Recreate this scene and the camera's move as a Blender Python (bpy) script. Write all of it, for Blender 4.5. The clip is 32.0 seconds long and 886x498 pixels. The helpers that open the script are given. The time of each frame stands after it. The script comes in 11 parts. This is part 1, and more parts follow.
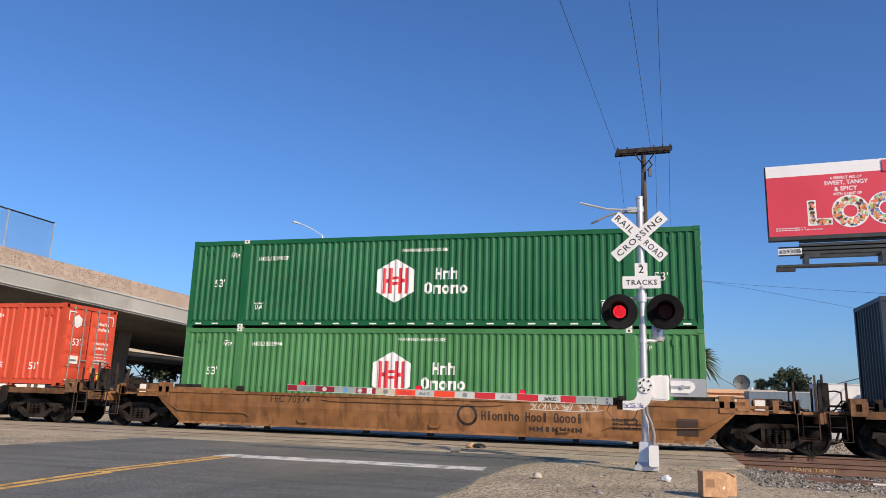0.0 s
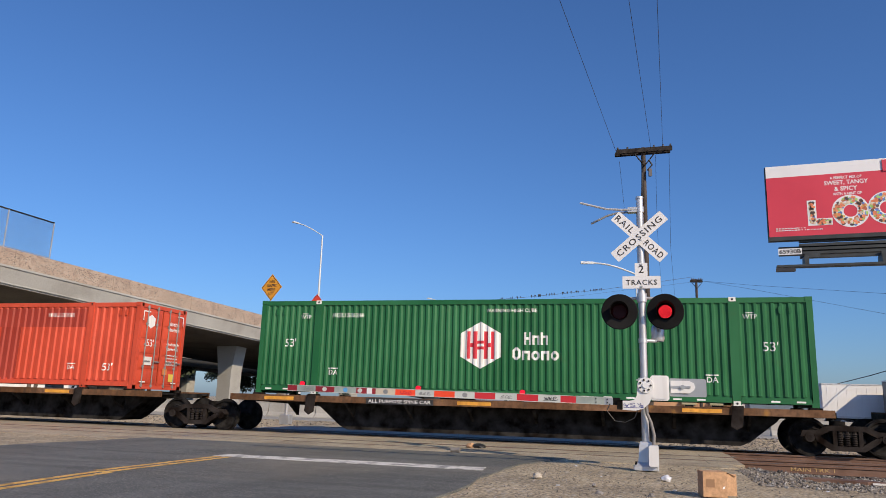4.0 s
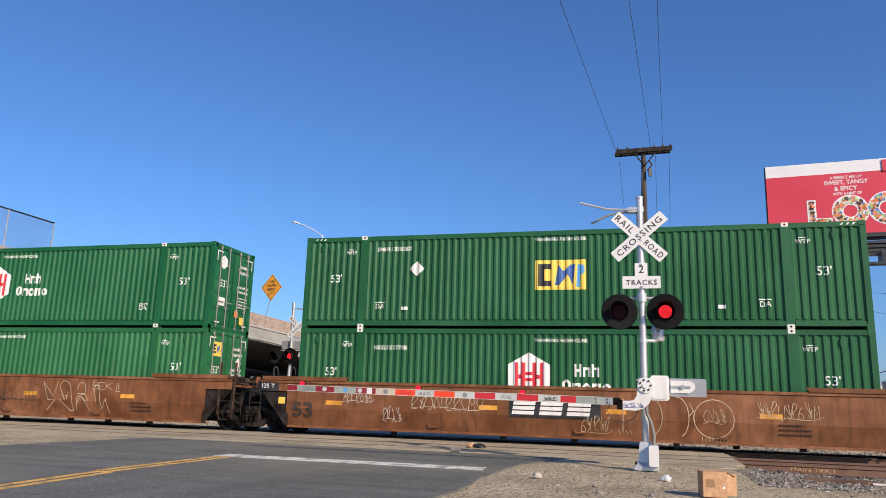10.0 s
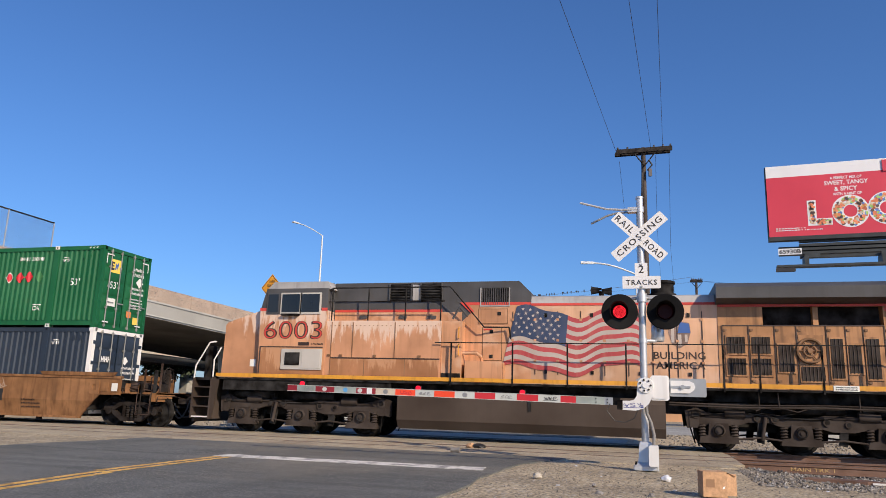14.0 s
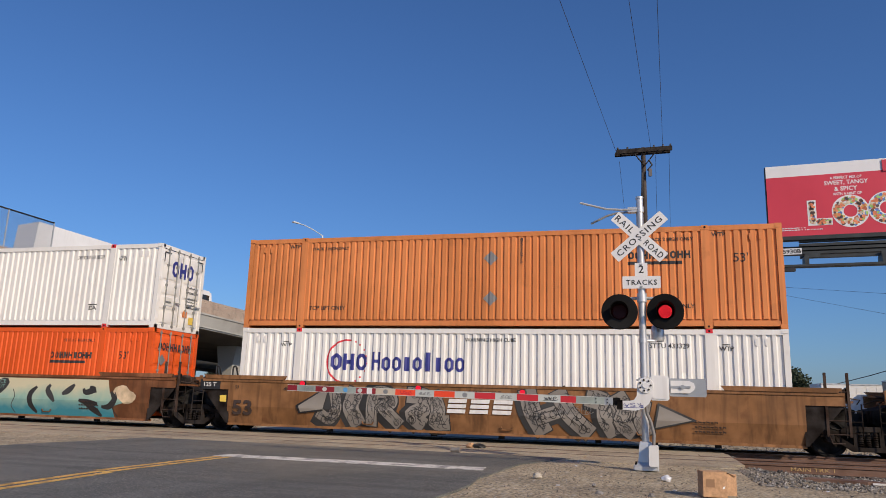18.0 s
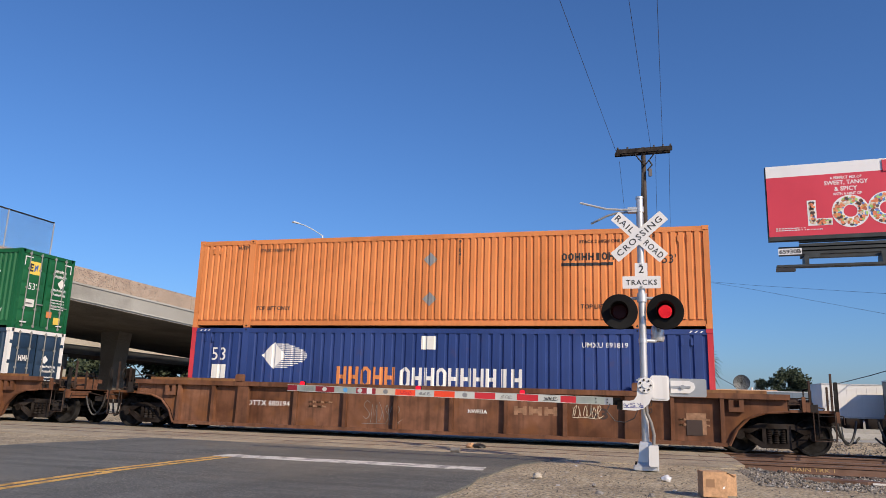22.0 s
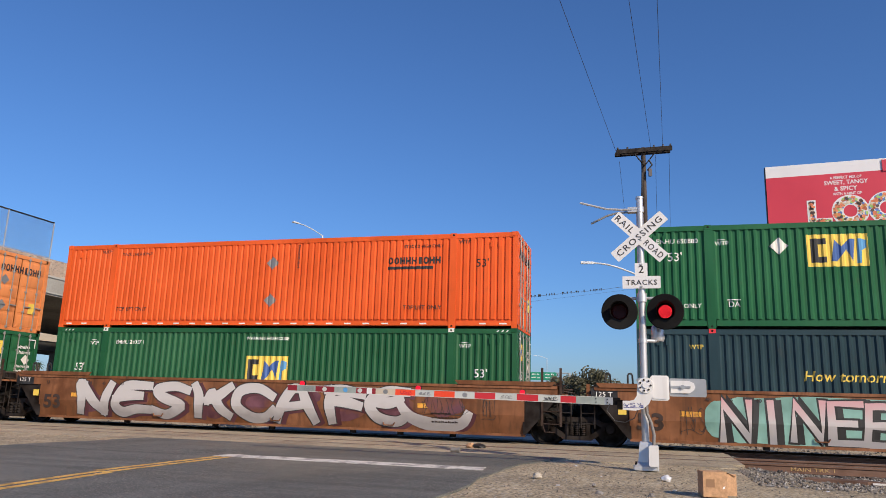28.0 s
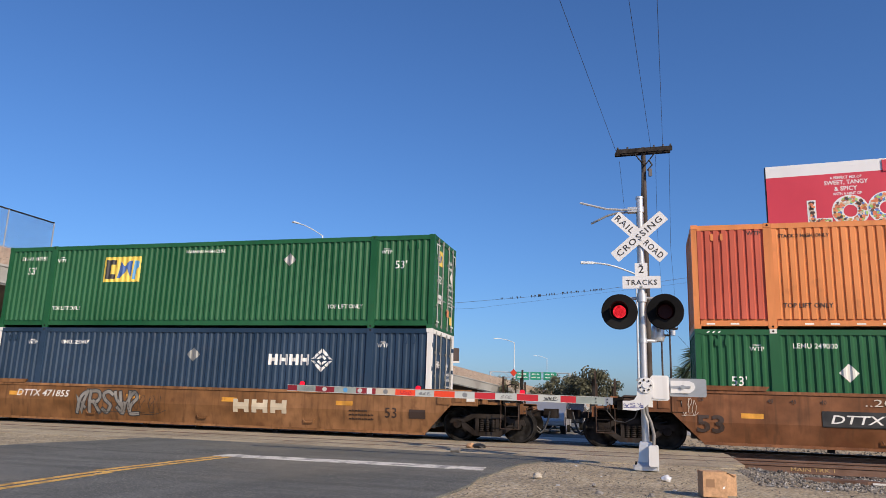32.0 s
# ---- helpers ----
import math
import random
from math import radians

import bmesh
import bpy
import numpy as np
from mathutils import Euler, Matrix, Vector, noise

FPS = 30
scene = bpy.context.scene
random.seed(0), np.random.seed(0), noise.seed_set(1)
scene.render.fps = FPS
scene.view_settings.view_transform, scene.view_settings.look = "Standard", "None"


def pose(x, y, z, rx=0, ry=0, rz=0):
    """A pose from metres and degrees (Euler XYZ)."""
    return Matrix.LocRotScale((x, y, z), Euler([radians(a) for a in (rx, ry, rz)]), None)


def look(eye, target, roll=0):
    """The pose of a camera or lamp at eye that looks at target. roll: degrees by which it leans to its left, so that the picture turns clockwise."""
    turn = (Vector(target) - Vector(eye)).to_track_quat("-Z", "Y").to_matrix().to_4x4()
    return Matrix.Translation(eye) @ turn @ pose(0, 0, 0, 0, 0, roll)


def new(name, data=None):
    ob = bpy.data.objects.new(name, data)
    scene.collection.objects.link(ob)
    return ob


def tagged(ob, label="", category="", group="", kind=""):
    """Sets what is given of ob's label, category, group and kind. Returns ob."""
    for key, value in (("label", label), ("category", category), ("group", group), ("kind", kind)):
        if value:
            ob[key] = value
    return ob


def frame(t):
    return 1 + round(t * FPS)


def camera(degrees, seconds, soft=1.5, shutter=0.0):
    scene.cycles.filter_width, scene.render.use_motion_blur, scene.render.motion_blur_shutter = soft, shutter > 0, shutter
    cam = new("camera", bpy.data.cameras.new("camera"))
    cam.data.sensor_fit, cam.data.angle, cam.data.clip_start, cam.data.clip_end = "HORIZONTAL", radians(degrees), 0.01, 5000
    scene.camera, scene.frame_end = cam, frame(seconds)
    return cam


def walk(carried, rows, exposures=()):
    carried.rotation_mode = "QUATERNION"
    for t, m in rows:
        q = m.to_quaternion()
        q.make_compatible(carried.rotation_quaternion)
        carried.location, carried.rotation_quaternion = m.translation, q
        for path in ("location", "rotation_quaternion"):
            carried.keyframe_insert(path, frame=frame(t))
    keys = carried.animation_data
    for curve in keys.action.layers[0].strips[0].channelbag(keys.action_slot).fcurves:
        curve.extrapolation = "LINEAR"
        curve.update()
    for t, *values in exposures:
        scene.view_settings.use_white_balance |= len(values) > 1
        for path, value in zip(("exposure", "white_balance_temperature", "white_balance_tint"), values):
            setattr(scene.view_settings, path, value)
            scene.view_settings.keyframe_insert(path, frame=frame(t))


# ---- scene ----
from mathutils import geometry

# ------------------------------------------------------------------ camera
cam = camera(62.39, 32.0, soft=0.55)
EYE = pose(0, 0, 1.0586, 90 + 11.898, -1.72, 15.288)
EXPOSURE = [(0, 0.12), (1, 0.0), (6, -0.08), (7, -0.05), (9, 0.06), (10, 0.17), (13, 0.08), (14, 0.07), (17, -0.14), (18, -0.30), (19, -0.43), (20, -0.30), (22, -0.02), (23, 0.02), (24, 0.17), (28, -0.03), (29, -0.08), (30, -0.08), (31, 0.0), (32, 0.0)]
walk(cam, [(0.0, EYE), (32.0, EYE)], exposures=[(t, e, 5780, 14.5) for t, e in EXPOSURE])

# ------------------------------------------------------------------ world and sun
SUN_WAY = Vector((-1.35, 1.12, -1.0)).normalized()
world = bpy.data.worlds.new("sky")
scene.world = world
world.use_nodes = True
wn = world.node_tree
sky = wn.nodes.new("ShaderNodeTexSky")
sky.sky_type = "NISHITA"
sky.sun_disc = False
sky.sun_elevation = math.asin(-SUN_WAY.z)
sky.sun_rotation = math.atan2(-SUN_WAY.x, -SUN_WAY.y)
sky.air_density, sky.dust_density, sky.ozone_density = 1.1, 0.9, 9.0
wn.links.new(sky.outputs["Color"], wn.nodes["Background"].inputs["Color"])
wn.nodes["Background"].inputs["Strength"].default_value = 0.116
sun = new("sun", bpy.data.lights.new("sun", "SUN"))
sun.data.energy, sun.data.angle, sun.data.color = 4.9, radians(0.55), (1.0, 0.78, 0.49)
sun.matrix_world = look((0, 0, 60), Vector((0, 0, 60)) + SUN_WAY)

# ------------------------------------------------------------------ materials
def mat(name, col, rough=0.6, metal=0.0, fade=0.12, fade_scale=0.6, streak=0.0, streak_col=(0.05, 0.04, 0.03),
        spots=0.0, spot_col=(0.16, 0.06, 0.025), spot_scale=4.0, grain=0.0, grain_scale=60.0, bump=0.0, bump_scale=40.0,
        tint=0.0, emit=0.0, spec=0.5, spot_at=(0.62, 0.72)):
    """A painted or raw surface: slow fading, vertical run-off streaks, rust spots, fine grain and relief."""
    m = bpy.data.materials.new(name)
    m.use_nodes = True
    nt = m.node_tree
    n, l = nt.nodes, nt.links
    b = n["Principled BSDF"]
    b.inputs["Roughness"].default_value = rough
    b.inputs["Metallic"].default_value = metal
    b.inputs["Specular IOR Level"].default_value = spec
    tc = n.new("ShaderNodeTexCoord")
    info = n.new("ShaderNodeObjectInfo")
    off = n.new("ShaderNodeVectorMath")
    off.operation = "MULTIPLY_ADD"
    l.new(info.outputs["Random"], off.inputs[0])
    off.inputs[1].default_value = (37.0, 19.0, 23.0)
    l.new(tc.outputs["Object"], off.inputs[2])
    vec = off.outputs[0]

    def noise_tex(scale, detail=3.0, stretch=None):
        t = n.new("ShaderNodeTexNoise")
        t.inputs["Scale"].default_value = scale
        t.inputs["Detail"].default_value = detail
        if stretch:
            mp = n.new("ShaderNodeMapping")
            mp.inputs["Scale"].default_value = stretch
            l.new(vec, mp.inputs["Vector"])
            l.new(mp.outputs[0], t.inputs["Vector"])
        else:
            l.new(vec, t.inputs["Vector"])
        return t.outputs["Fac"]

    def ramp(fac, a, z):
        r = n.new("ShaderNodeMapRange")
        r.inputs["From Min"].default_value, r.inputs["From Max"].default_value = a, z
        l.new(fac, r.inputs["Value"])
        return r.outputs["Result"]

    def mix(fac, a, bcol, mode="MIX"):
        x = n.new("ShaderNodeMix")
        x.data_type, x.blend_type = "RGBA", mode
        if isinstance(fac, float):
            x.inputs["Factor"].default_value = fac
        else:
            l.new(fac, x.inputs["Factor"])
        for sock, v in ((6, a), (7, bcol)):
            if isinstance(v, tuple):
                x.inputs[sock].default_value = (*v, 1)
            else:
                l.new(v, x.inputs[sock])
        return x.outputs[2]

    def scaled(fac, k):
        q = n.new("ShaderNodeMath")
        q.operation = "MULTIPLY"
        l.new(fac, q.inputs[0])
        q.inputs[1].default_value = k
        return q.outputs[0]

    lighter = tuple(min(1.0, c * (1 + fade) + 0.10 * fade) for c in col)
    darker = tuple(c * (1 - fade) for c in col)
    c = mix(ramp(noise_tex(fade_scale, 4.0), 0.3, 0.7), darker, lighter)
    if tint:
        h = n.new("ShaderNodeHueSaturation")
        l.new(c, h.inputs["Color"])
        v = n.new("ShaderNodeMapRange")
        v.inputs["To Min"].default_value, v.inputs["To Max"].default_value = 1 - tint, 1 + tint
        l.new(info.outputs["Random"], v.inputs["Value"])
        l.new(v.outputs[0], h.inputs["Value"])
        c = h.outputs[0]
    if grain:
        c = mix(grain, c, mix(ramp(noise_tex(grain_scale, 9.0), 0.3, 0.7), (0, 0, 0), (1, 1, 1)), "OVERLAY")
    if streak:
        s = ramp(noise_tex(2.2, 3.0, (3.0, 3.0, 0.22)), 0.5, 0.78)
        c = mix(scaled(s, streak), c, streak_col)
    if spots:
        s = ramp(noise_tex(spot_scale, 7.0), *spot_at)
        c = mix(scaled(s, spots), c, spot_col)
    l.new(c, b.inputs["Base Color"])
    if bump:
        bp = n.new("ShaderNodeBump")
        bp.inputs["Strength"].default_value = bump
        bp.inputs["Distance"].default_value = 0.02
        l.new(noise_tex(bump_scale, 4.0), bp.inputs["Height"])
        l.new(bp.outputs[0], b.inputs["Normal"])
    if emit:
        b.inputs["Emission Color"].default_value = (*col, 1)
        b.inputs["Emission Strength"].default_value = emit
    return m


def box_paint(name, col, streak=0.25, spots=0.12, fade=0.14):
    return mat(name, col, rough=0.5, fade=fade, fade_scale=0.45, streak=streak, streak_col=tuple(c * 0.35 + 0.01 for c in col),
               spots=spots, spot_scale=3.0, spec=0.35)


BOX_GREEN = box_paint("green_paint", (0.0052, 0.106, 0.033), spots=0.06)
BOX_PALE = box_paint("faded_green_paint", (0.058, 0.205, 0.066), spots=0.06)
BOX_MID = box_paint("mid_green_paint", (0.016, 0.130, 0.040), spots=0.06)
BOX_DARK = box_paint("dark_green_paint", (0.010, 0.096, 0.031), spots=0.06)
BOX_RED = box_paint("red_orange_paint", (0.56, 0.070, 0.026), streak=0.3, spots=0.2)
TAN_ORANGE = box_paint("faded_orange_paint", (0.65, 0.231, 0.066), streak=0.3, spots=0.15)
DEEP_ORANGE = box_paint("bright_orange_paint", (0.74, 0.105, 0.007), streak=0.2, spots=0.12)
RED_FADE = box_paint("faded_red_paint", (0.50, 0.10, 0.055), streak=0.3)
WHITE_BOX = box_paint("white_paint", (0.78, 0.77, 0.74), streak=0.12, spots=0.06, fade=0.05)
NAVY = box_paint("navy_paint", (0.017, 0.029, 0.050), spots=0.06)
NAVY_LIGHT = box_paint("blue_navy_paint", (0.016, 0.041, 0.084), spots=0.06)
BLUE = box_paint("blue_paint", (0.022, 0.050, 0.20), streak=0.3)
TEAL = box_paint("dark_teal_paint", (0.010, 0.039, 0.052), spots=0.06)
RED_END = box_paint("crimson_paint", (0.52, 0.035, 0.05))
WELL_BROWN = mat("brown_wagon_paint", (0.20, 0.078, 0.027), 0.6, fade=0.26, fade_scale=0.5, streak=0.75, streak_col=(0.07, 0.035, 0.018), spots=0.8, spot_col=(0.12, 0.045, 0.018), spot_scale=1.2, spot_at=(0.54, 0.66), tint=0.1, grain=0.26, grain_scale=2.2, spec=0.25)
WELL_RED = mat("red_brown_wagon_paint", (0.138, 0.056, 0.024), 0.65, fade=0.28, fade_scale=0.6, streak=0.75, streak_col=(0.05, 0.024, 0.013), spots=0.75, spot_col=(0.18, 0.075, 0.026), spot_scale=1.5, spot_at=(0.54, 0.68), tint=0.08, grain=0.34, grain_scale=2.5, spec=0.25)
WELL_GOLD = mat("gold_brown_wagon_paint", (0.225, 0.104, 0.034), 0.6, fade=0.26, fade_scale=0.4, streak=0.8, streak_col=(0.075, 0.037, 0.017), spots=0.7, spot_col=(0.12, 0.05, 0.02), spot_scale=1.8, tint=0.1, grain=0.26, grain_scale=2.2, spec=0.25)
SPINE_YEL = mat("rusted_yellow_wagon_paint", (0.13, 0.062, 0.024), 0.7, fade=0.3, fade_scale=0.8, streak=0.6, spots=0.7, spot_col=(0.42, 0.21, 0.03), spot_scale=1.6, grain=0.3, grain_scale=9.0, spec=0.2)
# RUST, STEEL_DARK, WHEEL: base colours near black, underframe shade painted in
RUST = mat("shade_dark_rusty_steel", (0.0085, 0.0046, 0.003), 0.85, fade=0.35, fade_scale=2.0, streak=0.3, spots=0.6, spot_col=(0.030, 0.014, 0.007), bump=0.3, spec=0.03)
STEEL_DARK = mat("shade_black_grimy_steel", (0.0045, 0.0034, 0.0028), 0.8, fade=0.4, fade_scale=3.0, spots=0.5, spot_col=(0.014, 0.008, 0.005), bump=0.25, spec=0.02)
EQUIP = mat("grimy_brown_brake_gear", (0.040, 0.022, 0.014), 0.8, fade=0.35, fade_scale=3.0, spots=0.5, spot_col=(0.09, 0.045, 0.022), bump=0.2, spec=0.1)
WHEEL = mat("shade_black_wheel_steel", (0.004, 0.003, 0.0025), 0.8, spec=0.02, fade=0.3, fade_scale=4.0, bump=0.15)
BLACK = mat("black_paint", (0.010, 0.010, 0.0105), 0.5, fade=0.3, fade_scale=2.0)
INK_WHITE = mat("white_lettering", (0.78, 0.77, 0.74), 0.55, fade=0.08, streak=0.2)
INK_BLACK = mat("black_lettering", (0.02, 0.02, 0.022), 0.55, fade=0.2)
INK_RED = mat("red_lettering", (0.55, 0.02, 0.035), 0.5, fade=0.15)
INK_YEL = mat("yellow_lettering", (0.80, 0.58, 0.08), 0.5, fade=0.12)
INK_MID = mat("mid_blue_lettering", (0.05, 0.12, 0.36), 0.5, fade=0.12)
INK_BLUE = mat("blue_lettering", (0.03, 0.035, 0.22), 0.5, fade=0.12)
INK_SKY = mat("light_blue_lettering", (0.10, 0.32, 0.62), 0.5, fade=0.12)
INK_BROWN = mat("dark_brown_lettering", (0.038, 0.020, 0.013), 0.6, fade=0.2)
BAR_STEEL = mat("galvanised_locking_bar", (0.30, 0.30, 0.28), 0.5, metal=0.35, fade=0.2, fade_scale=2.0, streak=0.3)
REFLECT = mat("silver_reflective_tape", (0.80, 0.80, 0.76), 0.35, fade=0.08)
REFLECT_YEL = mat("yellow_reflective_tape", (0.68, 0.32, 0.025), 0.4, fade=0.25, fade_scale=3.0, streak=0.5, streak_col=(0.25, 0.12, 0.04), spots=0.5, spot_col=(0.20, 0.09, 0.03), spot_scale=5.0)
GREY_DIA = mat("grey_placard", (0.30, 0.30, 0.29), 0.4, metal=0.4, fade=0.15)
WHITE_DIA = mat("white_placard", (0.75, 0.74, 0.68), 0.5, fade=0.1)
PLACARD_GREEN = mat("green_placard", (0.02, 0.22, 0.11), 0.5, fade=0.15)
RED_DIA = mat("red_placard", (0.65, 0.02, 0.03), 0.5)


# ------------------------------------------------------------------ mesh tools
class MB:
    """Collects boxes, prisms, rods and sheets into one mesh."""

    def __init__(self):
        self.v, self.f = [], []

    def add(self, v, f):
        o = len(self.v)
        self.v += [tuple(p) for p in v]
        self.f += [tuple(i + o for i in q) for q in f]
        return self

    def box(self, x0, x1, y0, y1, z0, z1, c=0.0):
        if c:
            return self.prism([(x0 + c, z0), (x1 - c, z0), (x1, z0 + c), (x1, z1 - c), (x1 - c, z1), (x0 + c, z1), (x0, z1 - c), (x0, z0 + c)], y0, y1)
        return self.add([(x0, y0, z0), (x1, y0, z0), (x1, y1, z0), (x0, y1, z0), (x0, y0, z1), (x1, y0, z1), (x1, y1, z1), (x0, y1, z1)],
                        [(0, 3, 2, 1), (4, 5, 6, 7), (0, 1, 5, 4), (1, 2, 6, 5), (2, 3, 7, 6), (3, 0, 4, 7)])

    def prism(self, poly, y0, y1, axis="y"):
        """A polygon in x, z (counter-clockwise seen from -y) drawn out from y0 to y1; axis x: polygon in y, z; axis z: polygon in x, y."""
        k = len(poly)
        if axis == "y":
            v = [(a, y0, b) for a, b in poly] + [(a, y1, b) for a, b in poly]
        elif axis == "x":
            v = [(y1, a, b) for a, b in poly] + [(y0, a, b) for a, b in poly]
        else:
            v = [(a, b, y1) for a, b in poly] + [(a, b, y0) for a, b in poly]
        f = [tuple(range(k)), tuple(range(2 * k - 1, k - 1, -1))]
        f += [(i, i + k, (i + 1) % k + k, (i + 1) % k) for i in range(k)]
        return self.add(v, f)

    def cyl(self, a, b, r, n=12, r2=None):
        a, b = Vector(a), Vector(b)
        r2 = r if r2 is None else r2
        q = (b - a).to_track_quat("Z", "Y")
        ring = [q @ Vector((math.cos(2 * math.pi * i / n), math.sin(2 * math.pi * i / n), 0)) for i in range(n)]
        v = [a + p * r for p in ring] + [b + p * r2 for p in ring]
        f = [(i, (i + 1) % n, (i + 1) % n + n, i + n) for i in range(n)] + [tuple(range(n - 1, -1, -1)), tuple(range(n, 2 * n))]
        return self.add(v, f)

    def tube(self, path, r, n=6):
        for a, b in zip(path, path[1:]):
            self.cyl(a, b, r, n)
        return self

    def lathe(self, prof, n=20, centre=(0, 0, 0), axis="y"):
        """A profile of (radius, along) turned round an axis."""
        c = Vector(centre)
        v, f = [], []
        for r, h in prof:
            for i in range(n):
                ca, sa = r * math.cos(2 * math.pi * i / n), r * math.sin(2 * math.pi * i / n)
                p = {"y": (ca, h, sa), "z": (ca, sa, h), "x": (h, ca, sa)}[axis]
                v.append(c + Vector(p))
        for k in range(len(prof) - 1):
            for i in range(n):
                a, b = k * n + i, k * n + (i + 1) % n
                f.append((a, a + n, b + n, b) if axis == "y" else (a, b, b + n, a + n))
        return self.add(v, f)

    def mesh(self, name):
        me = bpy.data.meshes.new(name)
        me.from_pydata(self.v, [], self.f)
        return finish(me)


def finish(me):
    if me.polygons:
        me.shade_smooth()
        me.set_sharp_from_angle(angle=0.55)
    return me


def place(name, me, material, parent=None, label="", at=None):
    """Links a mesh, that others may share, as one object with its own paint."""
    ob = new(name, me)
    if not me.materials:
        me.materials.append(None)
    ob.material_slots[0].link = "OBJECT"
    ob.material_slots[0].material = material
    if parent is not None:
        ob.parent = parent
    if at is not None:
        ob.matrix_basis = at
    if label:
        ob["label"] = label
    return ob


def part(name, mb, material, parent, label="", at=None):
    return place(name, mb.mesh(name), material, parent, label, at)


GROUPS = {"container": "containers on the train", "well_wagon": "wagons of the train", "spine_wagon": "wagons of the train", "shared_bogie": "bogies between wagons", "tree": "trees beyond the tracks",
          "palm": "palms beyond the tracks", "palm_tree": "palms beyond the tracks", "street_lamp": "street lamps", "utility_pole": "utility poles", "car": "cars beyond the tracks", "truck": "trucks on the overpass",
          "work_sign": "orange work signs", "crossing_signal": "crossing signals", "box_trailer": "trailers on the lot"}


def thing(name, label, category, at=None, group="", kind=""):
    ob = new(name)
    group = group or GROUPS.get(name, "")
    ob.empty_display_size = 0.2
    if at is not None:
        ob.matrix_basis = at
    return tagged(ob, label, category, group, kind)


TEXTS = {}


def letters(txt, size, bold=0.0, shear=0.0, space=1.0, align="CENTER"):
    """The flat mesh of a line of writing, centred on x, in the x, y plane."""
    key = (txt, round(size, 3), bold, shear, space, align)
    if key not in TEXTS:
        cu = bpy.data.curves.new("writing", "FONT")
        cu.body, cu.size, cu.align_x, cu.align_y = txt, size, align, "CENTER"
        cu.offset, cu.shear, cu.space_character, cu.resolution_u = bold, shear, space, 4 if len(txt) < 6 else 2
        ob = bpy.data.objects.new("writing", cu)
        scene.collection.objects.link(ob)
        bpy.context.view_layer.update()
        me = bpy.data.meshes.new_from_object(ob.evaluated_get(bpy.context.evaluated_depsgraph_get()))
        bpy.data.objects.remove(ob)
        TEXTS[key] = ([tuple(v.co) for v in me.vertices], [tuple(p.vertices) for p in me.polygons])
        bpy.data.meshes.remove(me)
    return TEXTS[key]


def fit_letters(txt, width, height, bold=0.0, shear=0.0, space=1.0):
    """Writing scaled to a width and a height."""
    v, f = letters(txt, 1.0, bold, shear, space)
    xs, ys = [p[0] for p in v], [p[1] for p in v]
    w, h = max(xs) - min(xs), max(ys) - min(ys)
    cx, cy = (max(xs) + min(xs)) / 2, (max(ys) + min(ys)) / 2
    return [((x - cx) * width / w, (y - cy) * height / h, 0) for x, y, _ in v], f


def flat(polys):
    """Flat polygons, each a list of x, y."""
    v, f = [], []
    for p in polys:
        f.append(tuple(range(len(v), len(v) + len(p))))
        v += [(a, b, 0) for a, b in p]
    return v, f


def rect(x0, x1, y0, y1):
    return [(x0, y0), (x1, y0), (x1, y1), (x0, y1)]


def blocks(kinds, width, height, x0=0.0, y0=0.0):
    """Plain shapes in a row, in place of a mark's lettering: H, h, I, l tall, n, o, i low; O and o have cut corners."""
    out = []
    w = width / len(kinds)
    for i, c in enumerate(kinds):
        if c == " ":
            continue
        g = 0.08 if c in "HOhno" else 0.28
        a, b = x0 + (i + g) * w, x0 + (i + 1 - g) * w
        t = y0 + height * (1.0 if c in "HOIhl" else 0.74)
        e = 0.30 * (b - a)
        if c in "Oo":
            k = 0.34 * (b - a)
            outer = [(a + k, y0), (b - k, y0), (b, y0 + k), (b, t - k), (b - k, t), (a + k, t), (a, t - k), (a, y0 + k)]
            k *= 0.5
            inner = [(a + e + k, y0 + e), (b - e - k, y0 + e), (b - e, y0 + e + k), (b - e, t - e - k), (b - e - k, t - e), (a + e + k, t - e), (a + e, t - e - k), (a + e, y0 + e + k)]
            out += [[outer[j], outer[(j + 1) % 8], inner[(j + 1) % 8], inner[j]] for j in range(8)]
        elif c == "H":
            m = (y0 + t) / 2
            out += [rect(a, a + e, y0, t), rect(b - e, b, y0, t), rect(a + e, b - e, m - e * 0.6, m + e * 0.6)]
        elif c in "hn":
            q = y0 + height * 0.74
            out += [rect(a, a + e, y0, t), rect(b - e, b, y0, q), rect(a + e, b - e, q - e * 1.1, q)]
        else:
            out.append(rect(a, b, y0, t))
    return flat(out)


def upright(shape, x, y, z, out=0.004):
    """A flat shape stood up on a side that faces -y, its middle at x, z."""
    v, f = shape
    mb = MB()
    mb.add([(a + x, y - out - c, b + z) for a, b, c in v], f)
    return mb


# profile of a corrugated side: a repeat of flats and slopes
def ribs(x0, x1, pitch, depth, land, slope):
    """Break points (x, inset) of the side's ribs between two posts; the land is the outer flat."""
    n = max(1, round((x1 - x0) / pitch))
    p = (x1 - x0) / n
    a, s = land * p, slope * p
    pts = []
    for i in range(n):
        o = x0 + i * p
        pts += [(o, 0.0), (o + a, 0.0), (o + a + s, depth), (o + p - s, depth)]
    return pts + [(x1, 0.0)]


def inset_at(prof, x):
    for (a, d), (b, e) in zip(prof, prof[1:]):
        if a <= x <= b:
            return d + (e - d) * ((x - a) / (b - a) if b > a else 0)
    return 0.0


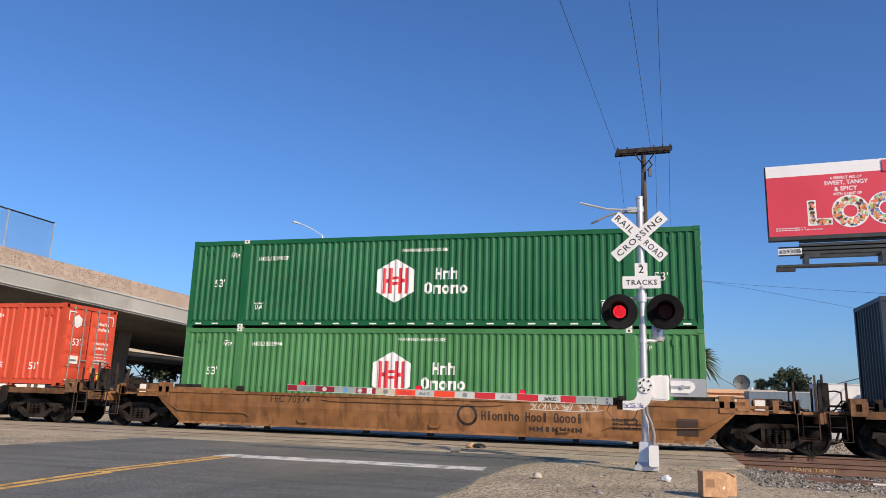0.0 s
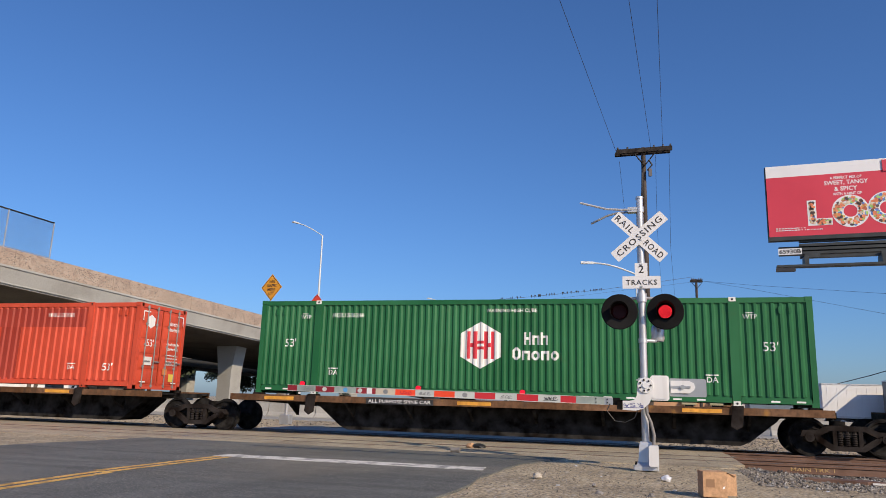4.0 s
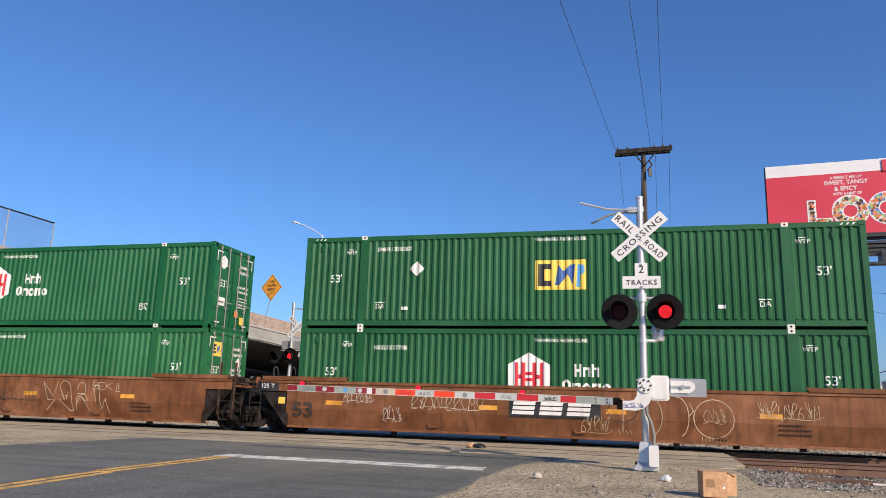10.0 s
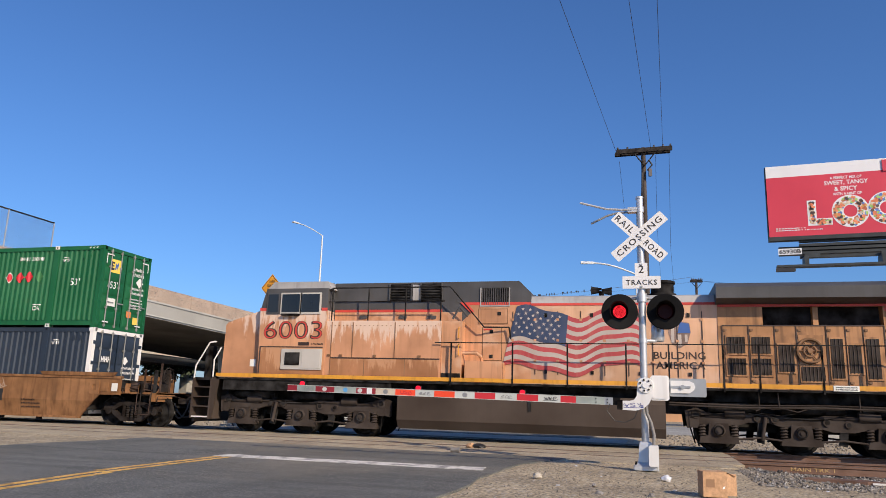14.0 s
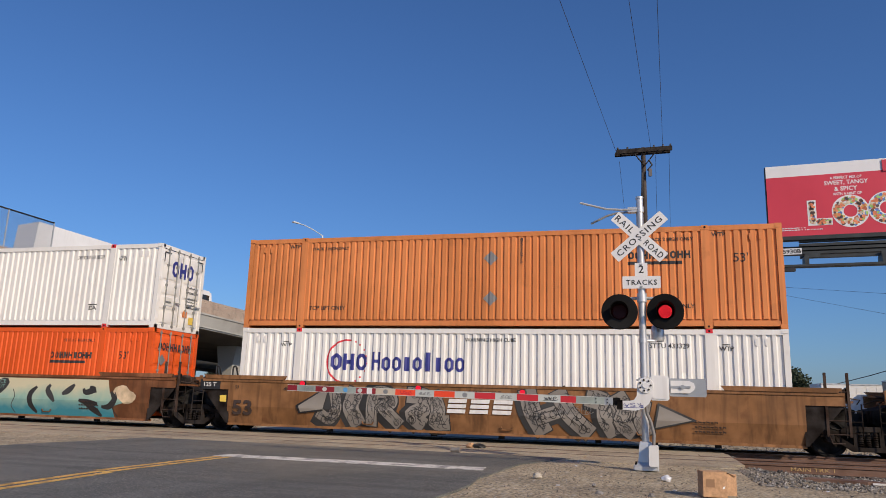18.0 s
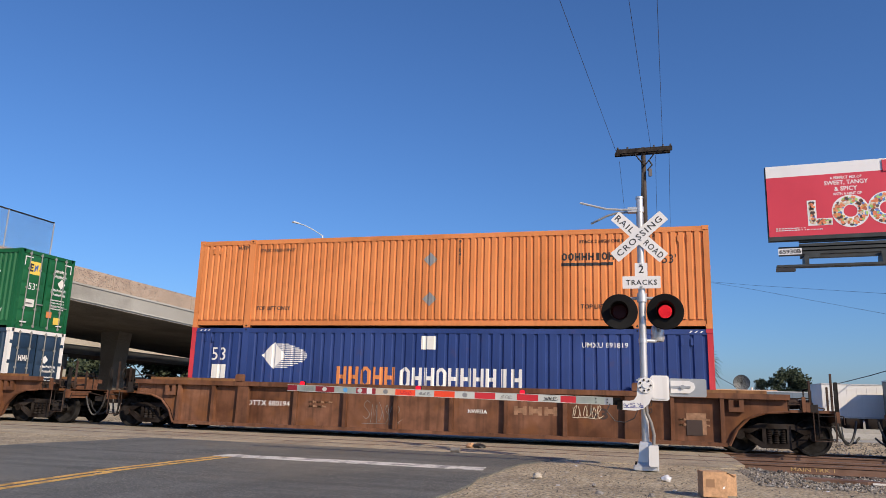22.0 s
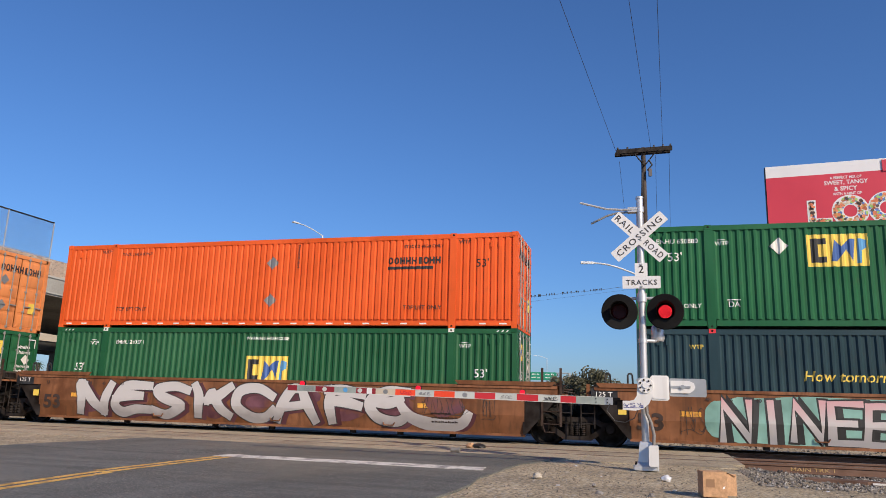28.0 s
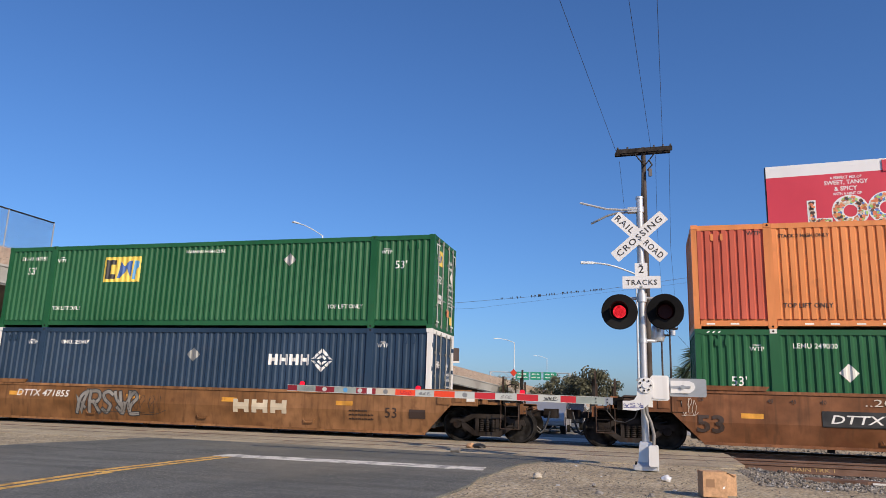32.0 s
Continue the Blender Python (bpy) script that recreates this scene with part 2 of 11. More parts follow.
def on_ribs(shape, x, z, prof, y_face, out=0.004):
    """A flat shape painted on a ribbed side: cut at each fold and laid into it."""
    v, f = shape
    bm = bmesh.new()
    vs = [bm.verts.new((a + x, 0, b + z)) for a, b, _ in v]
    for q in f:
        try:
            bm.faces.new([vs[i] for i in q])
        except ValueError:
            pass
    lo, hi = min(p.co.x for p in bm.verts), max(p.co.x for p in bm.verts)
    for px, _ in prof:
        if lo + 0.002 < px < hi - 0.002:
            bmesh.ops.bisect_plane(bm, geom=bm.verts[:] + bm.edges[:] + bm.faces[:], plane_co=(px, 0, 0), plane_no=(1, 0, 0), dist=0.0005)
    for p in bm.verts:
        p.co.y = y_face + inset_at(prof, p.co.x) - out
    me = bpy.data.meshes.new("marking")
    bm.normal_update()
    if sum(q.normal.y * q.calc_area() for q in bm.faces) > 0:
        bmesh.ops.reverse_faces(bm, faces=bm.faces)
    bm.to_mesh(me)
    bm.free()
    return me
# ------------------------------------------------------------------ the train's way
TY = 22.38          # middle of the far track
RAIL = 0.0          # top of the rails


def run(t):
    """How far the train has gone at t seconds."""
    return 10.63474 * t - 0.0066401 * t * t - 0.000043462 * t ** 3


TRAIN = []          # things that go with the train: (thing, place along it)
TURNING = []        # wheelsets: (wheelset, its pose on the bogie, place along the train, wheel radius)


def rolling(ob, s, z=0.0):
    ob.matrix_basis = pose(s, TY, z)
    TRAIN.append((ob, s, z))
    return ob


# ------------------------------------------------------------------ containers, 53 feet
CL, CW, CH = 16.154, 2.60, 2.896
HX, HY = CL / 2, CW / 2
POST = 6.096
STYLES = {"wide": (0.279, 0.046, 0.36, 0.13), "fine": (0.213, 0.036, 0.56, 0.12), "tight": (0.215, 0.038, 0.27, 0.23), "plain": (0.241, 0.040, 0.34, 0.17), "broad": (0.330, 0.042, 0.62, 0.09)}
SHARED = {}


def side_profile(style):
    pitch, depth, land, slope = STYLES[style]
    pr = []
    for a, b in ((-HX + 0.16, -POST - 0.11), (-POST + 0.11, POST - 0.11), (POST + 0.11, HX - 0.16)):
        pr += ribs(a, b, pitch, depth, land, slope)
    return pr


PROFILE = {k: side_profile(k) for k in STYLES}
Z_LO, Z_HI = 0.26, 2.74


def container_meshes(style):
    if style in SHARED:
        return SHARED[style]
    d = {}
    pitch, depth, land, slope = STYLES[style]
    prof = PROFILE[style]

    def sheet(sign):
        mb = MB()
        v = []
        for x, e in prof:
            y = sign * (HY - 0.012 - e)
            v += [(x, y, Z_LO), (x, y, Z_HI)]
        f = []
        for i in range(len(prof) - 1):
            q = (2 * i, 2 * i + 2, 2 * i + 3, 2 * i + 1)
            f.append(q if sign < 0 else q[::-1])
        return mb.add(v, f).mesh("side_panel")
    d["near"], d["far"] = sheet(-1), sheet(1)

    def both(sign):
        y0, y1 = (-HY, -HY + 0.10) if sign < 0 else (HY - 0.10, HY)
        return y0, y1
    for nm, sg in (("n", -1), ("f", 1)):
        y0, y1 = both(sg)
        d["top" + nm] = MB().box(-HX + 0.1, HX - 0.1, y0, y1, Z_HI, CH - 0.015).mesh("top_rail")
        step = (y0 + 0.05, y1) if sg < 0 else (y0, y1 - 0.05)
        section = [(y0, 0.075), (y1, 0.075)] + ([(y1, Z_LO), (step[0], Z_LO), (step[0], 0.205), (y0, 0.205)] if sg < 0 else [(y1, 0.205), (step[1], 0.205), (step[1], Z_LO), (y0, Z_LO)])
        for key, a, b in (("a", -HX + 0.17, -POST - 0.12), ("b", -POST + 0.12, POST - 0.12), ("c", POST + 0.12, HX - 0.17)):
            d["bot" + nm + key] = MB().prism(section, a, b, "x").mesh("bottom_rail")
    d["post"] = MB().box(-0.075, 0.075, -0.075, 0.075, 0.0, CH - 0.12).mesh("corner_post")
    mb = MB().box(-0.11, 0.11, -0.004, 0.09, 0.02, CH - 0.02)
    d["lift"] = mb.mesh("lift_post")
    mb = MB().box(-0.09, 0.09, -0.012, 0.17, -0.118 / 2, 0.118 / 2)
    d["casting"] = mb.mesh("corner_casting")
    # flat dark disc: the shade inside the casting's eye, painted on its face
    d["eye"] = MB().cyl((0, -0.016, 0), (0, 0.0, 0), 0.030, 10).mesh("casting_eye")
    mb = MB()
    n = 40
    v, f = [], []
    for i in range(n + 1):
        x = -HX + 0.1 + (CL - 0.2) * i / n
        z = CH - 0.03 + (0.012 if i % 2 else 0)
        v += [(x, -HY + 0.08, z), (x, HY - 0.08, z)]
    for i in range(n):
        f.append((2 * i, 2 * i + 2, 2 * i + 3, 2 * i + 1))
    d["roof"] = mb.add(v, f).mesh("roof")
    d["floor"] = MB().box(-HX + 0.1, HX - 0.1, -HY + 0.1, HY - 0.1, 0.08, 0.14).mesh("floor")
    # blank end, with upright ribs
    mb = MB()
    pr = ribs(-HY + 0.1, HY - 0.1, 0.27, 0.04, 0.3, 0.2)
    v = []
    for y, e in pr:
        v += [(-HX + 0.02 + e, y, 0.12), (-HX + 0.02 + e, y, CH - 0.1)]
    mb.add(v, [(2 * i, 2 * i + 1, 2 * i + 3, 2 * i + 2) for i in range(len(pr) - 1)])
    mb.box(-HX, -HX + 0.12, -HY + 0.08, HY - 0.08, 0.0, 0.13).box(-HX, -HX + 0.12, -HY + 0.08, HY - 0.08, CH - 0.12, CH - 0.01)
    d["end"] = mb.mesh("front_wall")
    d["sill"] = MB().box(HX - 0.12, HX, -HY + 0.08, HY - 0.08, 0.0, 0.12).mesh("door_sill")
    d["header"] = MB().box(HX - 0.12, HX, -HY + 0.08, HY - 0.08, CH - 0.14, CH - 0.01).mesh("door_header")
    # a door leaf with pressed panels
    mb = MB().box(HX - 0.06, HX - 0.03, -0.57, 0.57, 0.13, CH - 0.15)
    for a, b in ((0.17, 0.62), (0.68, 1.13), (1.19, 1.64), (1.70, 2.15), (2.21, 2.66)):
        v = [(HX - 0.03, -0.5, a), (HX - 0.03, 0.5, a), (HX - 0.03, 0.5, b), (HX - 0.03, -0.5, b),
             (HX - 0.008, -0.46, a + 0.05), (HX - 0.008, 0.46, a + 0.05), (HX - 0.008, 0.46, b - 0.05), (HX - 0.008, -0.46, b - 0.05)]
        mb.add(v, [(4, 5, 6, 7), (0, 1, 5, 4), (1, 2, 6, 5), (2, 3, 7, 6), (3, 0, 4, 7)])
    d["door"] = mb.mesh("door")
    mb = MB().cyl((HX + 0.022, 0, 0.06), (HX + 0.022, 0, CH - 0.06), 0.02, 8)
    for z in (0.12, 0.75, 1.5, 2.2, CH - 0.14):
        mb.box(HX - 0.012, HX + 0.035, -0.045, 0.045, z - 0.035, z + 0.035)
    mb.box(HX + 0.03, HX + 0.05, 0.0, 0.30, 0.92, 0.96)
    d["bar"] = mb.mesh("locking_bar")
    d["hinge"] = MB().box(HX - 0.05, HX + 0.012, -0.06, 0.06, -0.06, 0.06).mesh("hinge")
    d["vent"] = MB().box(-0.035, 0.035, -HY - 0.006, -HY + 0.03, Z_HI - 0.30, Z_HI - 0.10, 0.02).mesh("vent_cover")
    d["tape"] = MB().box(-0.11, 0.11, -HY - 0.003, -HY + 0.01, 0.11, 0.155).mesh("reflective_strip")
    mb = MB()
    for x in (-HX + 0.30, HX - 0.62):
        for k in range(3):
            a = x + k * 0.14
            mb.prism([(a, CH - 0.11), (a + 0.05, CH - 0.11), (a + 0.10, CH - 0.055), (a + 0.05, CH - 0.055)], -HY - 0.004, -HY + 0.01)
    d["chevrons"] = mb.mesh("chevron_marks")
    SHARED[style] = d
    return d


def container(s, z, paint, style, label, marks=(), ends=None, bay=None, tape=False, chevrons=False, castings=None, door_marks=()):
    """A container whose middle stands at s along the train. marks: (shape, x, z, material) on the near side."""
    c = thing("container", label, "container")
    d = container_meshes(style)
    end_paint = ends or paint
    for nm, key in (("side_panel", "near"), ("side_panel", "far"), ("top_rail", "topn"), ("top_rail", "topf"), ("bottom_rail", "botna"), ("bottom_rail", "botnb"), ("bottom_rail", "botnc"),
                    ("bottom_rail", "botfa"), ("bottom_rail", "botfb"), ("bottom_rail", "botfc"), ("roof", "roof"), ("floor", "floor")):
        place(nm, d[key], paint, c)
    for key, nm, m in (("end", "front_wall", paint), ("sill", "door_sill", end_paint), ("header", "door_header", end_paint)):
        place(nm, d[key], m, c)
    for x in (-HX + 0.075, HX - 0.075):
        for y in (-HY + 0.075, HY - 0.075):
            place("corner_post", d["post"], end_paint, c, at=pose(x, y, 0.0))
    for x in (-POST, POST):
        place("lift_post", d["lift"], paint, c, at=pose(x, -HY, 0))
        place("lift_post", d["lift"], paint, c, at=pose(x, HY, 0, 0, 0, 180))
        for zz in (0.06, CH - 0.06):
            k = place("corner_casting", d["casting"], castings or paint, c, at=pose(x, -HY, zz))
            place("casting_eye", d["eye"], STEEL_DARK, k)
    for x in (-HX + 0.09, HX - 0.09):
        for y, r in ((-HY, 0), (HY, 180)):
            for zz in (0.06, CH - 0.06):
                place("corner_casting", d["casting"], end_paint, c, at=pose(x, y, zz, 0, 0, r))
    for sg in (-1, 1):
        leaf = place("door", d["door"], paint, c, at=pose(0, sg * 0.60, 0))
        for k in (-0.28, 0.24):
            place("locking_bar", d["bar"], BAR_STEEL, leaf, at=pose(0, k, 0))
        for hz in (0.35, 1.0, 1.7, 2.4):
            place("hinge", d["hinge"], paint, leaf, at=pose(0, sg * 0.60, hz))
    for vx in (-HX + 0.55, -HX + 0.80, HX - 0.80, HX - 0.55):
        place("vent_cover", d["vent"], paint, c, at=pose(vx, 0, 0))
    if tape:
        for x in (-7.65 + k * 0.612 for k in range(26)):
            if abs(abs(x) - POST) > 0.35:
                place("reflective_strip", d["tape"], REFLECT, c, at=pose(x, 0, 0))
    if chevrons:
        place("chevron_marks", d["chevrons"], INK_WHITE, c)
    prof = PROFILE[style]
    if bay:
        # one end bay in another paint
        me = d.get("bay_mesh")
        if me is None:
            mb = MB()
            pr = [p for p in prof if p[0] < -POST]
            v = []
            for x, e in pr:
                v += [(x, -HY + 0.012 + e - 0.004, Z_LO), (x, -HY + 0.012 + e - 0.004, Z_HI)]
            mb.add(v, [(2 * i, 2 * i + 2, 2 * i + 3, 2 * i + 1) for i in range(len(pr) - 1)])
            me = d["bay_mesh"] = mb.mesh("repainted_bay")
        place("repainted_bay", me, bay, c)
    for layer, (shape, x, zz, m) in enumerate(marks):
        place("marking", on_ribs(shape, x, zz, prof, -HY + 0.012, 0.002 + 0.0012 * layer), m, c)
    for layer, (shape, y, zz, m) in enumerate(door_marks):
        v, f = shape
        place("marking", MB().add([(HX - 0.002 + 0.002 * layer, a + y, b + zz) for a, b, _ in v], f).mesh("marking"), m, c)
    return rolling(c, s, z)


# marks that several containers carry
def arc_line(cx, cz, rx, rz, a0, a1, n=20):
    """Points along part of an ellipse."""
    return [(cx + rx * math.cos(math.radians(a0 + (a1 - a0) * i / n)), cz + rz * math.sin(math.radians(a0 + (a1 - a0) * i / n))) for i in range(n + 1)]


def hexagon(r):
    return flat([[(r * 0.866 * math.sin(math.radians(60 * i)) / 0.866, r * math.cos(math.radians(60 * i))) for i in range(5, -1, -1)]])


def hex_mark(z, inc=False, red=True):
    """White hexagon with upright bars, and two lines of white blocks."""
    x = -1.18 if inc else -0.87
    m = INK_RED if red else BOX_RED
    hb = flat([rect(-0.40, -0.31, -0.40, 0.40), rect(-0.22, -0.10, -0.40, 0.40), rect(0.10, 0.22, -0.40, 0.40), rect(0.31, 0.40, -0.40, 0.40),
               rect(-0.10, 0.10, 0.04, 0.13), rect(-0.10, 0.10, -0.13, -0.04), rect(-0.31, -0.22, -0.06, 0.06), rect(0.22, 0.31, -0.06, 0.06)])
    out = [(hexagon(0.69), x, z, INK_WHITE), (hb, x, z, m)]
    if inc:
        out += [(blocks("Hnh", 0.75, 0.36), 0.10, z + 0.02, INK_WHITE), (blocks("Onono Ino", 2.05, 0.36), -0.40, z - 0.40, INK_WHITE)]
    else:
        out += [(blocks("Hnh", 0.72, 0.36), 0.40, z + 0.02, INK_WHITE), (blocks("Onono", 1.38, 0.36), 0.06, z - 0.42, INK_WHITE)]
    return out


def square_mark(x, z):
    sq = flat([rect(-0.74, 0.74, -0.44, 0.44)])
    a = flat([rect(-0.64, -0.46, -0.33, 0.33), rect(-0.46, -0.26, 0.17, 0.33), rect(-0.46, -0.26, -0.33, -0.17)])
    b = flat([[(-0.16, -0.30), (-0.02, -0.30), (0.22, 0.02), (0.36, -0.30), (0.44, 0.30), (0.30, 0.30), (0.10, 0.10), (-0.06, 0.30)]])
    c = flat([[(0.46, -0.36), (0.56, -0.36), (0.58, -0.02), (0.70, 0.06), (0.70, 0.26), (0.60, 0.30), (0.50, 0.30)]])
    return [(sq, x, z, INK_YEL), (a, x, z, INK_BLACK), (b, x, z, INK_MID), (c, x, z, INK_SKY)]


def line_mark(x, z):
    return [(blocks("OOHHHIOHH", 1.72, 0.22, -0.86, -0.03), x, z, INK_BLACK), (flat([rect(-0.86, 0.62, -0.19, -0.10)]), x, z, INK_BLACK)]


def dia(r=0.21):
    return flat([[(-r, 0), (0, -r), (r, 0), (0, r)]])


def word(txt, h):
    return letters(txt, h / 0.72, 0.002)


def ring_mark(x, z):
    d = 0.36
    ring = []
    for a in range(4):
        c0, s0 = math.cos(math.radians(90 * a)), math.sin(math.radians(90 * a))
        for p in ([(0.03, d), (d * 0.60, d * 0.43), (d * 0.44, d * 0.30), (0.03, d - 0.14)], [(0.03, 0.17), (0.15, 0.05), (0.10, 0.0), (0.03, 0.07)], [(d * 0.66, d * 0.36), (d, 0.02), (d - 0.13, 0.02), (d * 0.50, d * 0.24)]):
            ring.append([(px * c0 - py * s0, px * s0 + py * c0) for px, py in p])
    return [(blocks("HHHH", 1.45, 0.34, -0.72, -0.17), x, z, INK_WHITE), (flat(ring), x + 1.13, z, INK_WHITE)]


def arc_ring(r, w, a0, a1, n=28):
    out = []
    for i in range(n):
        t0, t1 = math.radians(a0 + (a1 - a0) * i / n), math.radians(a0 + (a1 - a0) * (i + 1) / n)
        out.append([(r * math.cos(t0), r * math.sin(t0)), (r * math.cos(t1), r * math.sin(t1)), ((r - w) * math.cos(t1), (r - w) * math.sin(t1)), ((r - w) * math.cos(t0), (r - w) * math.sin(t0))][::-1])
    return flat(out)


def arc_mark(x, z):
    dots = [[(0.66 * math.cos(math.radians(a)) + 0.03 * math.cos(math.radians(k * 60)), 0.66 * math.sin(math.radians(a)) + 0.03 * math.sin(math.radians(k * 60))) for k in range(6)] for a in (66, 50, 33, 15, -5, -25, -45, -62)]
    return [(arc_ring(0.68, 0.055, 78, 275), x + 0.1, z, INK_RED), (flat(dots), x + 0.1, z, INK_RED),
            (blocks("OHO", 1.25, 0.50, -0.45, -0.26), x, z, INK_BLUE), (blocks("Hooiolioo", 2.95, 0.56, 0.90, -0.26), x, z, INK_BLUE)]


def common(idt, id_x=-5.1, id_z=2.46, ink=None, n53=((-7.0, 1.55), (7.0, 1.55)), warn=0.04, wtp=True, warn_z=2.55, da=((-5.5, 0.66), (5.5, 0.66)), warn_txt="WARNING HIGH CUBE"):
    ink = ink or INK_WHITE
    out = [(word(idt, 0.135), id_x, id_z, ink)]
    out += [(word("53'", 0.25), x, z, ink) for x, z in n53]
    if warn is not None:
        out.append((word(warn_txt, 0.105), warn, warn_z, ink))
    if wtp:
        for x in (-5.75 if id_x < -6 else -6.52, 6.52):
            out += [(word("WTP", 0.12), x, 2.36, ink), (flat([rect(-0.10, 0.10, -0.011, 0.011)]), x, 2.47, ink)]
    for x, z in da:
        out += [(word("DA", 0.155), x, z, ink), (flat([rect(-0.17, 0.17, -0.015, 0.015)]), x, z + 0.13, ink)]
    return out


def door_set(paint_ink=None):
    """Small lettering on the doors: blocks, a plate and the length."""
    ink = paint_ink or INK_WHITE
    out = [(blocks("ohoho", 0.62, 0.13), 0.32, 2.26, ink), (blocks("ohohoh", 0.66, 0.13), 0.30, 2.06, ink), (word("53'", 0.25), -0.62, 1.55, ink),
           (blocks("ohohohoh", 0.72, 0.10), 0.28, 1.55, ink), (blocks("ohohohoh", 0.72, 0.10), 0.28, 1.38, ink)]
    for k in range(4):
        out.append((blocks("ohohohohii", 0.72, 0.06), 0.28, 1.18 - 0.11 * k, ink))
    out += [(flat([rect(-0.22, 0.22, -0.14, 0.14)]), -0.68, 0.95, WHITE_DIA), (flat([rect(-0.16, 0.16, -0.13, 0.13)]), 0.72, 0.42, INK_YEL),
            (flat([rect(-0.18, 0.18, -0.02, 0.02), rect(-0.18, -0.14, -0.32, -0.02)]), -0.95, 2.62, ink), (flat([rect(-0.18, 0.18, -0.02, 0.02), rect(0.14, 0.18, -0.32, -0.02)]), 0.95, 2.62, ink),
            (flat([rect(-0.15, 0.15, -0.02, 0.02)]), -0.85, 0.24, REFLECT), (flat([rect(-0.15, 0.15, -0.02, 0.02)]), 0.85, 0.24, REFLECT), (flat([rect(-0.13, 0.13, -0.11, 0.11)]), 0.30, 0.62, TAN_ORANGE)]
    return out


STAIN_RED = box_paint("dull_dark_red_paint", (0.33, 0.036, 0.016), streak=0.3)
LOW, HIGH, DECK = 0.354, 3.254, 1.22
SC = [13.97, -6.54, -27.61, -46.24, -66.98, -88.43, -108.02, -127.55, -173.80, -193.45, -212.98, -236.60, -260.17, -283.77, -303.28, -322.72, -346.33]


def load_train():
    hexdoor = lambda ink: [(hexagon(0.24), -0.66, 2.30, INK_WHITE)] + door_set(ink)
    square_door = [(flat([rect(-0.26, 0.26, -0.24, 0.24)]), -0.62, 2.25, INK_YEL), (flat([rect(-0.22, -0.15, -0.15, 0.15), rect(-0.15, -0.05, 0.08, 0.15), rect(-0.15, -0.05, -0.15, -0.08), rect(-0.15, -0.07, -0.03, 0.03)]), -0.62, 2.25, INK_BLACK), (flat([[(-0.02, -0.13), (0.03, -0.13), (0.07, 0.0), (0.12, -0.13), (0.16, 0.13), (0.11, 0.13), (0.07, 0.06), (0.01, 0.13)]]), -0.62, 2.25, INK_MID), (dia(0.2), 0.75, 1.85, WHITE_DIA)] + door_set()
    line_door = [(blocks("OOHHHIOHH", 1.9, 0.26, -0.95, -0.1), 0.0, 2.28, INK_BLACK), (dia(0.2), -0.7, 1.85, GREY_DIA), (dia(0.2), -0.7, 0.9, GREY_DIA), (flat([rect(-0.15, 0.15, -0.2, 0.2)]), 0.7, 0.9, INK_YEL)]
    ring_door = [(blocks("HHH", 0.5, 0.2, -0.6, 0.0), -0.2, 1.75, INK_WHITE), (dia(0.16), 0.45, 1.85, INK_WHITE)] + door_set()[3:9]
    arc_door = [(blocks("OHO", 1.3, 0.55, -0.65, -0.2), 0.0, 2.05, INK_BLUE)] + door_set(INK_BLACK)[3:]
    hexes_door = [(hexagon(0.36), -0.55, 2.0, INK_WHITE), (hexagon(0.36), 0.62, 2.0, INK_WHITE)] + door_set()[6:9]
    sch = lambda idt, stack=True: common(idt, 0.98, 2.2, INK_BLACK, n53=((7.0, 1.95),), warn=None, wtp=False, da=())[1:] + line_mark(4.85, 2.0) + [
        (dia(0.22), 0.02, 2.10, GREY_DIA), (dia(0.22), 0.02, 0.88, GREY_DIA), (word("WTP", 0.12), -6.45, 2.62, INK_BLACK), (word("WTP", 0.12), 6.45, 2.62, INK_BLACK),
        (word("TOP LIFT ONLY", 0.125), -5.2, 0.62, INK_BLACK), (word("TOP LIFT ONLY", 0.125), 5.15, 0.62, INK_BLACK),
        (word("STACK 2 HIGH ONLY", 0.095), -5.2, 2.52, INK_BLACK), (word("STACK 2 HIGH ONLY", 0.095), 5.15, 2.52, INK_BLACK)] + [
        (word(ch, 0.11), 0.95, 2.62 - 0.13 * i, INK_BLACK) for i, ch in enumerate(idt[-6:])]

    # a spine wagon's dark box ahead of all
    container(SC[0] - 0.02, DECK, NAVY, "plain", "dark slate intermodal container riding on a spine wagon", door_marks=())
    # 1
    container(SC[1], LOW, BOX_PALE, "tight", "sun-faded pale green container with white hexagon mark, in a well wagon", hex_mark(1.50) + common("HGIU 505994", -5.1, 2.38, n53=((-7.0, 1.5), (7.0, 1.5))), chevrons=False, castings=WHITE_DIA, door_marks=hexdoor(INK_WHITE))
    container(SC[1], HIGH, BOX_GREEN, "tight", "deep green container with white hexagon mark, stacked on another", hex_mark(1.46) + common("HGIU 529907", -5.1, 2.25, n53=((-7.0, 1.45), (7.0, 1.45)), warn_z=2.40), tape=True, castings=WHITE_DIA, door_marks=hexdoor(INK_WHITE))
    # spine wagons
    o_marks = lambda idt: hex_mark(1.53, True, False) + common(idt, 4.85, 2.45, n53=((-7.0, 0.70), (7.0, 0.68)), warn=0.0, wtp=False, warn_z=2.60)
    container(SC[2], DECK, BOX_RED, "wide", "rust-streaked red-orange container with white hexagon, on a spine wagon", o_marks("HGIU 636724"), door_marks=hexdoor(INK_WHITE))
    container(SC[3], DECK, BOX_MID, "tight", "mid green container with white hexagon mark, on a spine wagon", hex_mark(1.54) + common("HGIU 506246", -5.1, 2.42), tape=True, castings=WHITE_DIA, door_marks=hexdoor(INK_WHITE))
